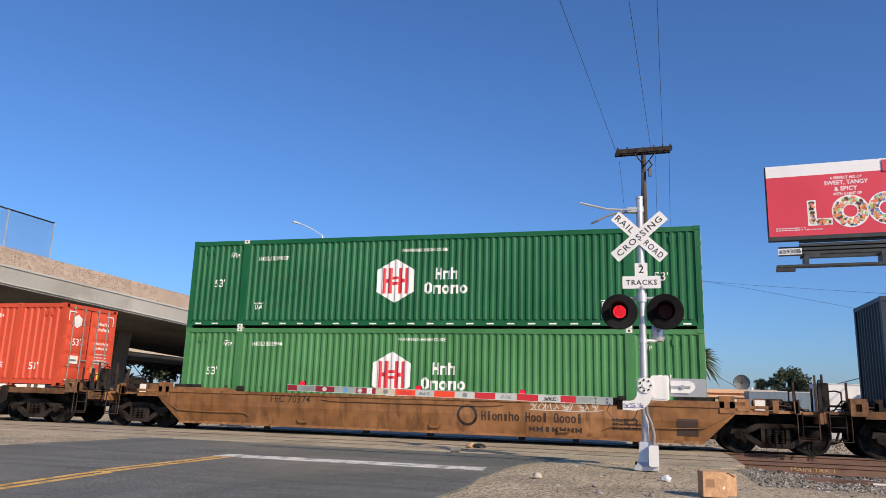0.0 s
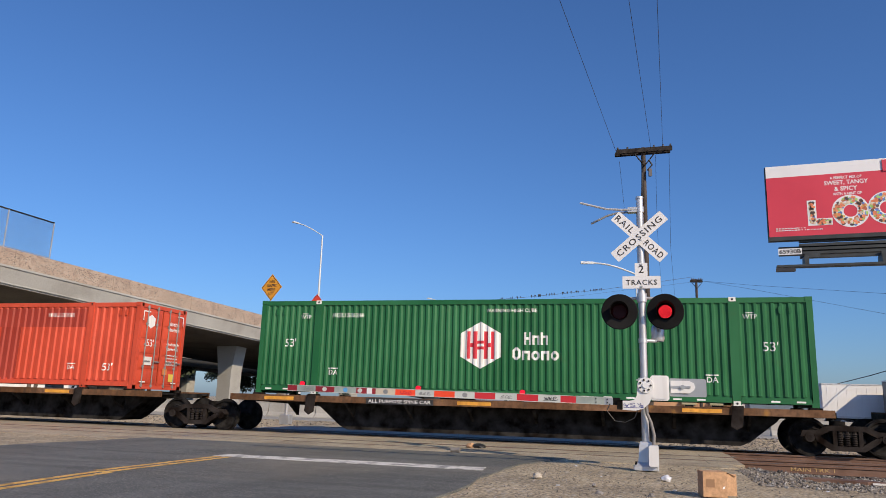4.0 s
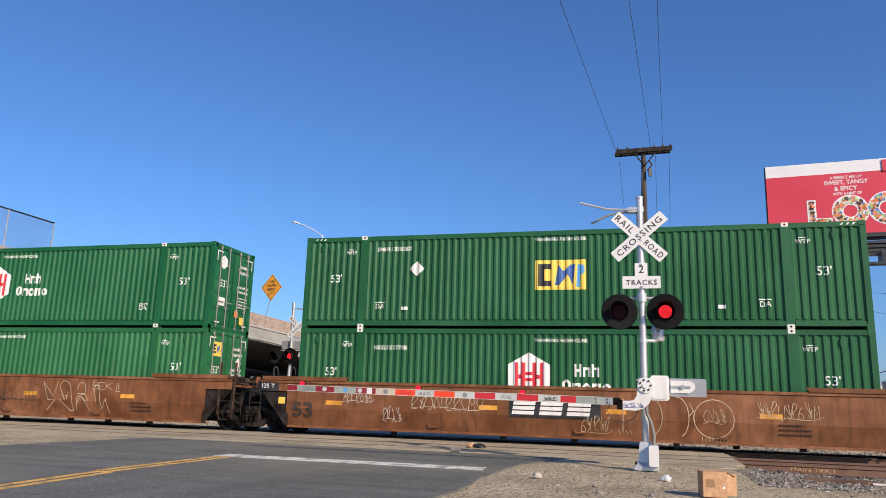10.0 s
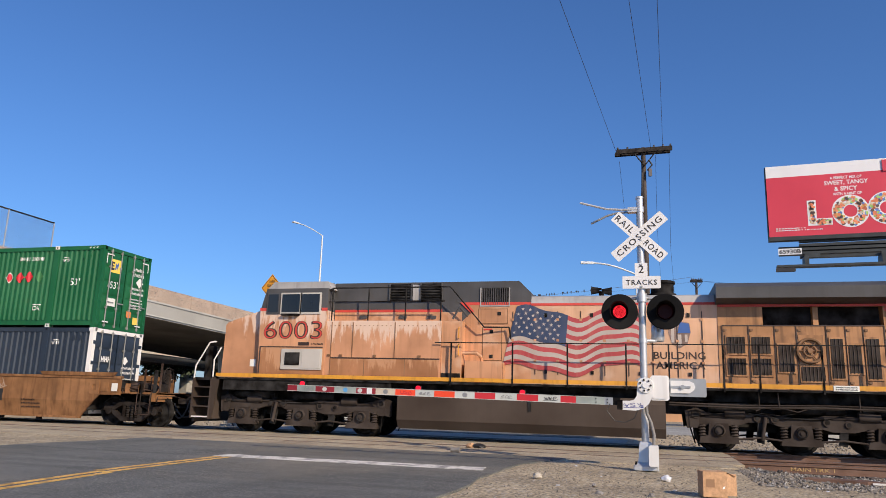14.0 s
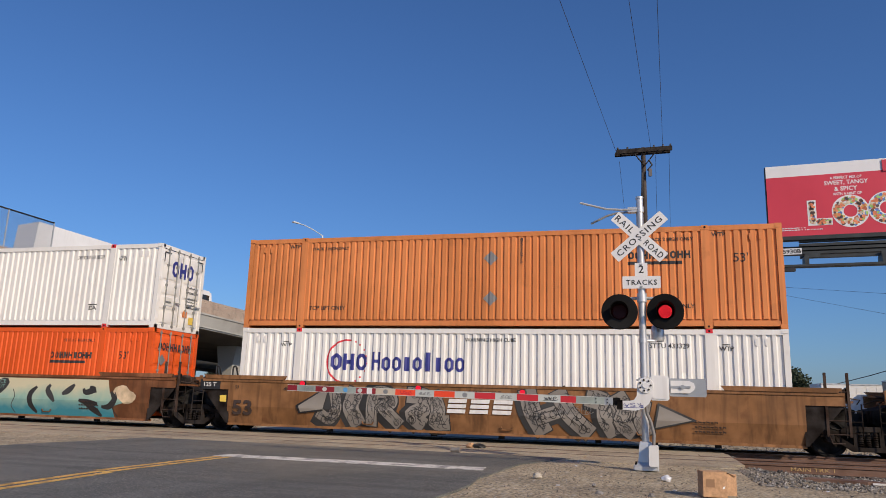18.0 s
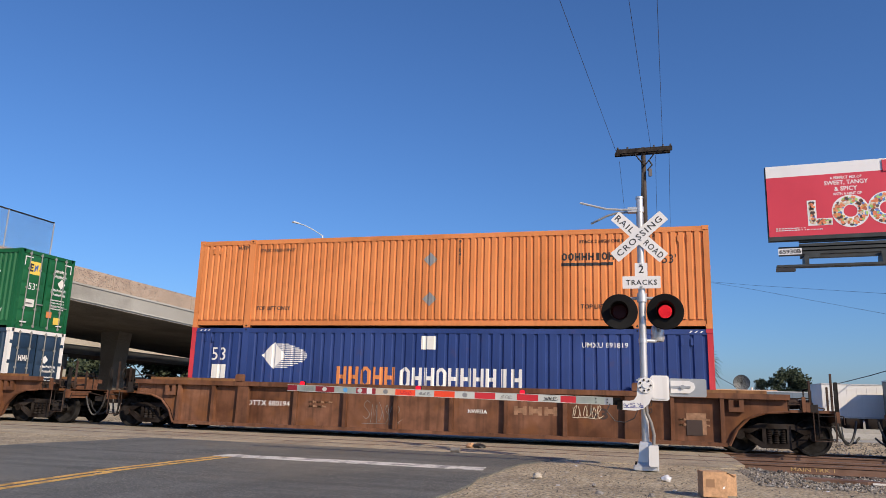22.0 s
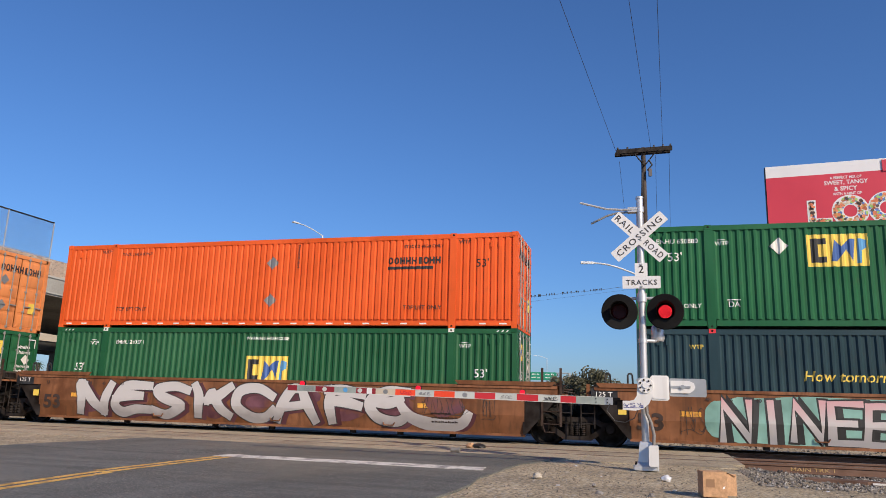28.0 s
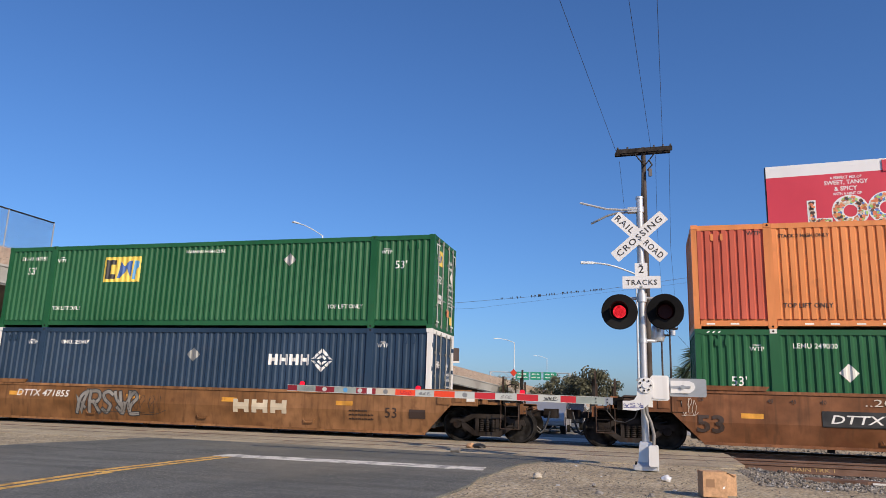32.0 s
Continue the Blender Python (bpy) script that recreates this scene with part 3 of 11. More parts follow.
    container(SC[4], DECK, BOX_RED, "wide", "red-orange container with a darker stained upper part, on a spine wagon", [(flat([rect(0.32, 5.9, 2.04, 2.68)]), 0, 0, STAIN_RED), (flat([rect(2.35, 3.2, 0.16, 2.035)]), 0, 0, STAIN_RED)] + o_marks("HGIU 637565")[:-4] + common("HGIU 637565", 4.85, 2.45, n53=(), warn=None, wtp=False)[1:], door_marks=hexdoor(INK_WHITE))
    # 5
    container(SC[5], LOW, BOX_MID, "tight", "dark green container with white hexagon, low in a graffiti-covered wagon", hex_mark(1.52) + common("HGIU 648674", -5.1, 2.42), castings=WHITE_DIA, door_marks=hexdoor(INK_WHITE))
    container(SC[5], HIGH, BOX_RED, "wide", "red-orange container with white hexagon mark, stacked on a green one", o_marks("HGIU 637286"), door_marks=hexdoor(INK_WHITE))
    # 6
    container(SC[6], LOW, BOX_DARK, "tight", "green container with white hexagon mark, sunk in a well wagon", hex_mark(1.52) + common("HGIU 517798", -5.1, 2.30), castings=WHITE_DIA, door_marks=hexdoor(INK_WHITE))
    container(SC[6], HIGH, BOX_DARK, "tight", "green container with yellow square mark and white placard, stacked on another", square_mark(0.03, 1.56) + common("EMHU 250287", -5.1, 2.45, n53=((-7.0, 1.54), (7.0, 1.54)), warn_z=2.62) + [(dia(0.24), -4.34, 1.82, WHITE_DIA), (flat([rect(-0.1, 0.1, -0.05, 0.05)]), -4.7, 0.6, WHITE_DIA), (flat([rect(-0.1, 0.1, -0.05, 0.05)]), 4.4, 0.6, WHITE_DIA)], chevrons=True, castings=WHITE_DIA, door_marks=square_door)
    # 7
    container(SC[7], LOW, BOX_MID, "tight", "green container with yellow square mark, low in a graffiti-covered well wagon", square_mark(-2.93, 1.82) + common("EMHU 685892", -6.95, 2.22, n53=((-7.0, 1.76), (7.0, 1.6))) + [(dia(0.24), -4.35, 2.16, WHITE_DIA)], door_marks=square_door)
    container(SC[7], HIGH, BOX_GREEN, "tight", "bright green container with white hexagon mark, stacked on another", hex_mark(1.54) + common("HGIU 649388", -5.1, 2.42, n53=((-7.0, 1.56), (7.0, 1.54))), castings=WHITE_DIA, door_marks=hexdoor(INK_WHITE))
    # 8
    container(SC[8], LOW, NAVY, "plain", "dark navy container with cream ends, low in a well wagon", ring_mark(-4.40, 1.88) + common("UMXU 266706", -4.7, 2.42, n53=(), warn=None, da=()) + [(dia(0.26), -0.13, 2.0, REFLECT), (dia(0.225), -0.13, 2.0, PLACARD_GREEN), (blocks("ohohoh", 0.26, 0.05), -0.26, 1.98, REFLECT), (blocks("oh", 0.08, 0.05), -0.17, 1.85, REFLECT)], ends=WHITE_BOX, door_marks=ring_door)
    container(SC[8], HIGH, BOX_GREEN, "tight", "green container with yellow square and red placards, stacked on navy", square_mark(2.75, 2.04) + common("EMHU 300348", 5.0, 2.45, n53=((-7.0, 1.58), (7.0, 1.58)), warn=0.03) + [(dia(0.2), 4.13, 1.78, WHITE_DIA), (dia(0.16), 4.13, 1.78, RED_DIA), (dia(0.2), 4.60, 1.78, RED_DIA), (dia(0.2), 5.0, 1.80, RED_DIA), (dia(0.2), 5.45, 1.80, BOX_PALE)], chevrons=True, castings=WHITE_DIA, door_marks=square_door)
    # 9
    container(SC[9], LOW, WHITE_BOX, "plain", "white container with blue lettering blocks, low in a well wagon", arc_mark(-4.55, 1.87) + common("STTU 433329", 5.05, 2.42, INK_BLACK, n53=(), da=()) + [(dia(0.22), 5.4, 1.5, REFLECT)], castings=RED_DIA, door_marks=arc_door)
    container(SC[9], HIGH, TAN_ORANGE, "fine", "sun-faded orange container with grey placards, stacked on white", sch("SNLU 852675"), door_marks=line_door)
    # 10
    container(SC[10], LOW, DEEP_ORANGE, "fine", "bright orange container with black marks, low in a mural-painted well wagon", sch("SNLU 299922")[0:1] + line_mark(4.86, 1.86) + [(word("STACK 2 HIGH ONLY", 0.095), -5.2, 2.45, INK_BLACK), (word("STACK 2 HIGH ONLY", 0.095), 5.15, 2.45, INK_BLACK), (dia(0.22), -0.05, 2.0, GREY_DIA)], door_marks=line_door)
    container(SC[10], HIGH, WHITE_BOX, "plain", "white container with blue and red lettering blocks, stacked on orange", arc_mark(-4.55, 1.80) + common("XPOU 423279", 5.2, 2.45, INK_BLACK, n53=()) + [(dia(0.22), 5.35, 1.76, REFLECT)], castings=RED_DIA, door_marks=arc_door)
    # 11
    lines = flat([rect(-0.62 + 0.02 * abs(k), 0.66 - 0.018 * k * k, 0.06 * k - 0.016, 0.06 * k + 0.016) for k in range(-6, 7)])
    pac = [(lines, -4.55, 2.02, INK_WHITE), (dia(0.42), -5.05, 2.02, INK_WHITE), (word("53", 0.42), -7.02, 2.03, INK_WHITE), (flat([rect(-0.25, 0.25, -0.22, 0.22)]), -6.98, 1.50, WHITE_DIA),
           (flat([rect(-0.22, 0.22, -0.2, 0.2)]), 0.04, 2.46, WHITE_DIA), (blocks("HHOHH", 1.95, 0.62, -2.90, 1.10), 0, 0, TAN_ORANGE), (blocks("OHHOHHHHIH", 3.75, 0.62, -0.85, 1.10), 0, 0, INK_WHITE), (word("UMXU 891819", 0.15), 5.2, 2.42, INK_WHITE)]
    container(SC[11], LOW, BLUE, "broad", "blue container with red ends and large white lettering blocks", pac, ends=RED_END, chevrons=True, door_marks=hexes_door)
    container(SC[11], HIGH, TAN_ORANGE, "fine", "faded orange container with grey placards, stacked on blue", sch("SNLU 918425"), door_marks=line_door)
    # 12
    container(SC[12], LOW, NAVY_LIGHT, "plain", "navy container with cream ends, low in a ribbed well wagon", ring_mark(-4.27, 1.88) + common("UMXU 256676", -4.8, 2.42, n53=(), warn=None, da=()) + [(dia(0.24), 0.01, 2.04, GREY_DIA)], ends=WHITE_BOX, door_marks=ring_door)
    square_top = lambda idt: common(idt, -6.93, 2.45, n53=((-7.0, 2.0), (7.0, 1.95)), warn_z=2.6) + [(dia(0.24), -4.30, 2.25, WHITE_DIA), (word("TOP LIFT ONLY", 0.125), -6.95, 0.62, INK_WHITE), (word("TOP LIFT ONLY", 0.125), 6.95, 0.62, INK_WHITE)]
    container(SC[12], HIGH, BOX_GREEN, "tight", "green container with yellow square mark near one end, stacked on navy", square_mark(-2.82, 2.10) + square_top("EMHU 651143"), door_marks=square_door)
    # 13
    bracket = [(blocks("OOH", 2.7, 0.98, 0.66, 1.27), 0, 0, INK_YEL), (flat([rect(0.12, 0.20, 1.25, 2.35), rect(0.2, 0.38, 2.27, 2.35), rect(3.80, 3.88, 1.25, 2.35), rect(3.62, 3.80, 2.27, 2.35)]), 0, 0, INK_YEL),
           (letters("How tomorrow moves", 0.375, 0.004, 0.2), -2.15, 1.66, INK_YEL), (word("INTERMODAL", 0.22), 2.0, 1.06, INK_YEL), (word("UMXU 634283", 0.15), 4.8, 2.44, INK_YEL), (word("WARNING HIGH CUBE", 0.105), 0, 2.55, INK_YEL), (word("WTP", 0.12), -6.52, 2.4, INK_YEL), (word("WTP", 0.12), 6.52, 2.4, INK_YEL)]
    container(SC[13], LOW, TEAL, "tight", "dark teal container with yellow lettering blocks and bracket marks", bracket, castings=RED_DIA, door_marks=door_set())
    container(SC[13], HIGH, BOX_GREEN, "tight", "green container with yellow square mark near one end, stacked on teal", square_mark(-2.87, 2.10) + square_top("EMHU 650880"), door_marks=square_door)
    # 14
    container(SC[14], LOW, BOX_DARK, "tight", "green container with yellow square, low in a lettered graffiti wagon", square_mark(0.06, 1.56) + common("EMHU 260371", -5.1, 2.40, n53=((-7.0, 1.55), (7.0, 1.57)), da=()), chevrons=True, castings=WHITE_DIA, door_marks=square_door)
    container(SC[14], HIGH, DEEP_ORANGE, "fine", "bright orange container with white edge strips, stacked on green", sch("SNLU 259962"), tape=True, door_marks=line_door)
    # 15
    container(SC[15], LOW, BOX_DARK, "tight", "green container with white placard, in a purple graffiti well wagon", common("LEMU 249000", -5.1, 2.45, n53=((-7.0, 1.5), (7.0, 1.55)), da=()) + [(dia(0.24), -4.35, 1.77, WHITE_DIA), (flat([rect(-1.6, 1.7, -0.62, 0.62)]), 0.1, 1.7, BOX_MID)], chevrons=True, castings=WHITE_DIA, door_marks=square_door)
    container(SC[15], HIGH, TAN_ORANGE, "fine", "faded orange container with one reddish end bay, stacked on green", sch("SNLU 148585"), bay=RED_FADE, tape=True, door_marks=line_door)
    # 16
    container(SC[16], LOW, NAVY_LIGHT, "plain", "navy container with cream ends, low in a tan wagon", ring_mark(3.40, 1.90) + common("UMXU 250447", -4.76, 2.39, n53=(), warn=None, da=()) + [(dia(0.24), -0.03, 2.02, GREY_DIA)], ends=WHITE_BOX, door_marks=ring_door)
    container(SC[16], HIGH, BOX_DARK, "tight", "green container with yellow square mark at one end, stacked on navy", square_mark(-3.2, 2.01) + common("EMHU 647392", -6.95, 2.45, n53=((-7.0, 2.0), (7.0, 1.95)), da=()) + [(word("TOP LIFT ONLY", 0.125), -5.3, 0.66, INK_WHITE), (word("TOP LIFT ONLY", 0.125), 5.2, 0.66, INK_WHITE), (dia(0.22), 3.2, 2.2, GREY_DIA)], castings=None, door_marks=square_door)


load_train()
# ------------------------------------------------------------------ painted pieces on wagon sides
TEAL_SPRAY = mat("teal_spray_paint", (0.025, 0.24, 0.20), 0.6, fade=0.25, fade_scale=1.5)
PALE_TEAL = mat("pale_teal_spray_paint", (0.22, 0.42, 0.36), 0.6, fade=0.3, fade_scale=1.2)
PURPLE_SPRAY = mat("purple_spray_paint", (0.22, 0.125, 0.34), 0.6, fade=0.25, fade_scale=1.0)
SILVER_SPRAY = mat("silver_spray_paint", (0.58, 0.54, 0.53), 0.5, fade=0.25, fade_scale=1.2)
PINK_SPRAY = mat("pink_grey_spray_paint", (0.55, 0.42, 0.42), 0.6, fade=0.25, fade_scale=1.2)
MAROON_SPRAY = mat("maroon_spray_paint", (0.07, 0.012, 0.02), 0.6, fade=0.3)
PLUM_SPRAY = mat("plum_spray_paint", (0.11, 0.030, 0.045), 0.6, fade=0.4, fade_scale=1.5, spots=0.6, spot_col=(0.20, 0.078, 0.027), spot_scale=2.0, spot_at=(0.45, 0.6))
CREAM_SPRAY = mat("cream_spray_paint", (0.60, 0.52, 0.38), 0.6, fade=0.25, fade_scale=1.5)
GREY_SPRAY = mat("grey_spray_paint", (0.20, 0.19, 0.17), 0.6, fade=0.4, fade_scale=2.0)
BLACK_SPRAY = mat("black_spray_paint", (0.02, 0.02, 0.02), 0.6, fade=0.3)
RED_SPRAY = mat("red_spray_paint", (0.35, 0.05, 0.05), 0.6, fade=0.3)
GREEN_SPRAY = mat("dark_green_spray_paint", (0.02, 0.17, 0.09), 0.6, fade=0.25, fade_scale=1.5)
GHOST_SPRAY = mat("thin_pale_spray_paint", (0.52, 0.40, 0.25), 0.6, fade=0.35, fade_scale=3.0)
DUST_SPRAY = mat("dusty_mauve_spray_paint", (0.23, 0.155, 0.12), 0.6, fade=0.35, fade_scale=3.0)
WHITE_SPRAY = mat("white_spray_paint", (0.54, 0.48, 0.40), 0.6, fade=0.2, fade_scale=2.0)


def two_tone(name, low, mid, high, z0, z1):
    """Sprayed fill that runs from one colour at the foot to another at the head."""
    m = mat(name, mid, 0.6, fade=0.0)
    n, l = m.node_tree.nodes, m.node_tree.links
    tc = n.new("ShaderNodeTexCoord")
    sp = n.new("ShaderNodeSeparateXYZ")
    l.new(tc.outputs["Object"], sp.inputs[0])
    nz = n.new("ShaderNodeTexNoise")
    nz.inputs["Scale"].default_value = 2.5
    l.new(tc.outputs["Object"], nz.inputs["Vector"])
    ad = n.new("ShaderNodeMath")
    ad.operation = "MULTIPLY_ADD"
    l.new(nz.outputs["Fac"], ad.inputs[0])
    ad.inputs[1].default_value = 0.45
    l.new(sp.outputs["Z"], ad.inputs[2])
    mr = n.new("ShaderNodeMapRange")
    mr.inputs["From Min"].default_value, mr.inputs["From Max"].default_value = z0 + 0.22, z1 + 0.22
    l.new(ad.outputs[0], mr.inputs["Value"])
    r = n.new("ShaderNodeValToRGB")
    e = r.color_ramp.elements
    e[0].color, e[1].color = (*low, 1), (*high, 1)
    x = e.new(0.5)
    x.color = (*mid, 1)
    l.new(mr.outputs[0], r.inputs["Fac"])
    l.new(r.outputs["Color"], n["Principled BSDF"].inputs["Base Color"])
    return m


MURAL_FADE = two_tone("teal_to_cream_spray_paint", (0.05, 0.24, 0.30), (0.30, 0.46, 0.38), (0.60, 0.56, 0.38), 0.45, 1.25)
CHROME_FADE = two_tone("silver_to_pink_spray_paint", (0.40, 0.39, 0.40), (0.58, 0.54, 0.53), (0.62, 0.36, 0.38), 0.4, 1.35)
PALE_FADE = two_tone("grey_to_white_spray_paint", (0.34, 0.33, 0.33), (0.52, 0.50, 0.50), (0.66, 0.63, 0.62), 0.45, 1.2)
BRIGHT_FADE = two_tone("white_silver_spray_paint", (0.31, 0.295, 0.29), (0.47, 0.45, 0.44), (0.55, 0.53, 0.52), 0.45, 1.0)
DUSK_FADE = two_tone("dark_grey_spray_paint", (0.21, 0.19, 0.165), (0.30, 0.275, 0.24), (0.22, 0.20, 0.175), 0.4, 1.3)


def smooth_line(pts, k=5):
    """Rounds a broken line."""
    out = []
    n = len(pts)
    for i in range(n - 1):
        p0, p1, p2, p3 = pts[max(i - 1, 0)], pts[i], pts[i + 1], pts[min(i + 2, n - 1)]
        for j in range(k):
            t = j / k
            out.append(tuple(0.5 * (2 * b + (c - a) * t + (2 * a - 5 * b + 4 * c - d) * t * t + (3 * b - a - 3 * c + d) * t ** 3) for a, b, c, d in zip(p0, p1, p2, p3)))
    return out + [pts[-1]]


def ribbon(pts, w, v, f, depth=0.0, cap=0.4, swell=0.0):
    """A painted band along a line, its corners mitred."""
    n = len(pts)
    o = len(v)
    total = sum(math.dist(a, b) for a, b in zip(pts, pts[1:])) or 1.0
    run_ = 0.0
    for i, (x, y) in enumerate(pts):
        a, b = pts[max(i - 1, 0)], pts[min(i + 1, n - 1)]
        l = math.dist(a, b) or 1e-6
        tx, ty = (b[0] - a[0]) / l, (b[1] - a[1]) / l
        k = 1.0
        if 0 < i < n - 1:
            l2 = math.dist(a, (x, y)) or 1e-6
            k = min(1.6, 1 / max(0.4, abs(((x - a[0]) * tx + (y - a[1]) * ty) / l2)))
        e = (-cap if i == 0 else cap if i == n - 1 else 0.0) * w
        if i:
            run_ += math.dist(pts[i - 1], (x, y))
        ww = w * k * (1 + swell * math.sin(math.pi * run_ / total)) / 2
        v += [(x + tx * e - ty * ww, y + ty * e + tx * ww, depth), (x + tx * e + ty * ww, y + ty * e - tx * ww, depth)]
    for i in range(n - 1):
        q = o + 2 * i
        f.append((q + 1, q + 3, q + 2, q))


GLYPHS = {"w": "08 33|08 64 88|33 73 20", "x": "~06 07 18 38 57 65 72 80|80 60 03 33 06|34 54|45 43", "y": "~06 07 18 38 47 46 45|45 05 04 45 63|04 00|~02 13 24 43 53|34 70", "z": "~13 06 07 18 27 34 41|41 64|64 80", "A": "00 38 58|58 80|23 63", "B": "00 08|~08 58 76 54 14|~14 64 82 60 00", "C": "~77 48 04 40 71", "D": "00 08|~08 58 84 50 00", "E": "80 00 08 88|04 64", "F": "00 08 88|04 64",
          "G": "~77 48 04 40 72 84|84 54", "H": "00 08|80 88|04 84", "I": "40 48", "J": "~78 72 40 11", "K": "00 08|88 04 80", "L": "08 00 80", "M": "00 18 43 78 80", "N": "00 08 80 88", "O": "~48 14 03 40 84 76 48",
          "P": "00 08|~08 68 86 64 04", "R": "00 08|~08 68 86 64 04|34 80", "S": "~87 48 06 44 82 40 01", "T": "08 88|48 40", "U": "~08 02 40 82 88", "V": "08 40 88", "W": "08 20 46 60 88", "X": "00 88|08 80", "Y": "08 44 88|44 40", "Z": "08 88 00 80", "+": "04 84|48 40", "6": "~77 36 02 40 72 44 03", "/": "00 88",
          "a": "~18 54 20 00|54 80", "b": "~08 16 53 84 60 22|48 61", "c": "88 30 06 62|~00 36 88", "d": "~70 28 06 54 88|10 64", "e": "~04 58 86 33 20 80|28 12",
          "n": "~10 14 08 18|~18 43 70|~70 74 88", "k": "~10 15 08|~88 55 34|~34 46 62 80", "f": "~00 14 38 58|~58 65 80|13 64", "g": "~10 15 28|~18 48 87|~15 45 74", "h": "~78 38 05 21 60 82|~15 45 66",
          "p": "~88 38 16 02 20 51 81|~04 35 65", "q": "~86 58 17 03 30 60 82", "s": "~87 58 17 25 63 62 30 01", "j": "~10 14 18|~08 48 75 72 40 10", "u": "~18 14 20 50 63 88|~88 84 80"}


def glyph_lines(txt, width, height, seed=0, wobble=0.04, overlap=1.0):
    r = random.Random(seed * 7 + 3)
    n = len(txt)
    step = width / n
    out = []
    for i, ch in enumerate(txt):
        if ch == " ":
            continue
        dx, dy, sk = r.uniform(-wobble, wobble) * step, r.uniform(-wobble, wobble) * height, r.uniform(-0.12, 0.12)
        gw, gh = step * 0.70 * overlap, height * r.uniform(0.92, 1.0)
        for st in GLYPHS[ch].split("|"):
            soft_ = st.startswith("~")
            pts = []
            for p in st.strip("~").split():
                gx, gy = int(p[0]) / 8 - 0.5, int(p[1]) / 8 - 0.5
                pts.append((-width / 2 + step * (i + 0.5) + dx + gw * (gx + sk * gy), dy + gh * gy))
            out.append(smooth_line(pts) if soft_ else pts)
    return out


def strokes(lines, w, cap=0.4, swell=0.0):
    v, f = [], []
    for ln in lines:
        ribbon(ln, w, v, f, 0.0, cap, swell)
    return merged(v, f)


def merged(v, f):
    """Lays overlapping flat faces together into one sheet without overlaps."""
    tris = []
    for q in f:
        for a, b, c in ((q[0], q[1], q[2]), (q[0], q[2], q[3])):
            area = (v[b][0] - v[a][0]) * (v[c][1] - v[a][1]) - (v[c][0] - v[a][0]) * (v[b][1] - v[a][1])
            if abs(area) > 1e-7:
                tris.append((a, b, c) if area > 0 else (a, c, b))
    out = geometry.delaunay_2d_cdt([Vector(p[:2]) for p in v], [], tris, 1, 1e-5)
    return [(p.x, p.y, 0.0) for p in out[0]], [tuple(q) for q, src in zip(out[2], out[5]) if src]


def spray_word(txt, width, height, w, edge, fill, seed=1, rim=0.05, shade=None, shine=None, overlap=1.0, wobble=0.04, drop=(0.07, -0.05), swell=0.0):
    """Fat sprayed letters: a dark rim, the fill, an offset shade and thin inner lines."""
    lines = glyph_lines(txt, width - w, height - w, seed, wobble, overlap)
    out = []
    if shade:
        out.append((strokes(lines, w + 2 * rim, 0.4, swell), drop[0], drop[1], shade))
    out += [(strokes(lines, w + 2 * rim, 0.5, swell), 0, 0, edge), (strokes(lines, w, 0.5, swell), 0, 0, fill)]
    if shine:
        out.append((strokes([[(x - 0.3 * w, y + 0.18 * w) for x, y in ln] for ln in lines], max(0.012, 0.09 * w), 0.0), 0, 0, shine))
    return out


def cloud(width, height, seed, lobes=9, depth_=0.12):
    """Outline of a puffy patch."""
    r = random.Random(seed)
    ph = r.uniform(0, 6.28)
    out = []
    for i in range(72):
        a = 2 * math.pi * i / 72
        c, s_ = math.cos(a), math.sin(a)
        x = abs(c) ** 0.45 * (1 if c > 0 else -1) * width / 2
        y = abs(s_) ** 0.45 * (1 if s_ > 0 else -1) * height / 2
        k = 1 - depth_ * abs(math.sin(lobes * a / 2 + ph)) * r.uniform(0.75, 1.0)
        out.append((x * (0.94 + 0.06 * k), y * k))
    return out


def scribble(seed, width, height, w=0.012):
    """A quick hand-sprayed tag: uneven letter-like lines and a tail."""
    r = random.Random(seed)
    pool = "abcdeabcdeSOCeb6MUN"
    height *= 0.8
    n = max(3, min(9, round(width / max(0.14, height * 0.42))))
    txt = "".join(r.choice(pool) for _ in range(n))
    lines = glyph_lines(txt, width, height, seed, 0.16, 1.15)
    lines.append(smooth_line([(-width * 0.5, -height * r.uniform(0.45, 0.6)), (-width * 0.1, -height * r.uniform(0.35, 0.55)), (width * 0.35, -height * r.uniform(0.5, 0.65)), (width * 0.56, -height * 0.3)]))
    return strokes(lines, w, 0.0)


def blob(cx, cy, rx, ry, seed, n=18, rough=0.14):
    r = random.Random(seed)
    ph = [r.uniform(0, 6.28) for _ in range(3)]
    out = []
    for i in range(n):
        a = 2 * math.pi * i / n
        k = 1 + rough * (math.sin(2 * a + ph[0]) + 0.7 * math.sin(3 * a + ph[1]) + 0.4 * math.sin(5 * a + ph[2]))
        out.append((cx + rx * k * math.cos(a), cy + ry * k * math.sin(a)))
    return out


def moved(marks, x, z):
    return [(sh, a + x, b + z, m) for sh, a, b, m in marks]


def wagon_number(txt, w=2.95, box=True):
    out = []
    if box:
        out.append((flat([rect(-w / 2 - 0.05, w / 2 + 0.05, -0.20, 0.20)]), 0, 0, BLACK))
    out.append((fit_letters(txt, w * 0.9, 0.22, 0.012, 0.22), 0, 0, INK_WHITE))
    return out


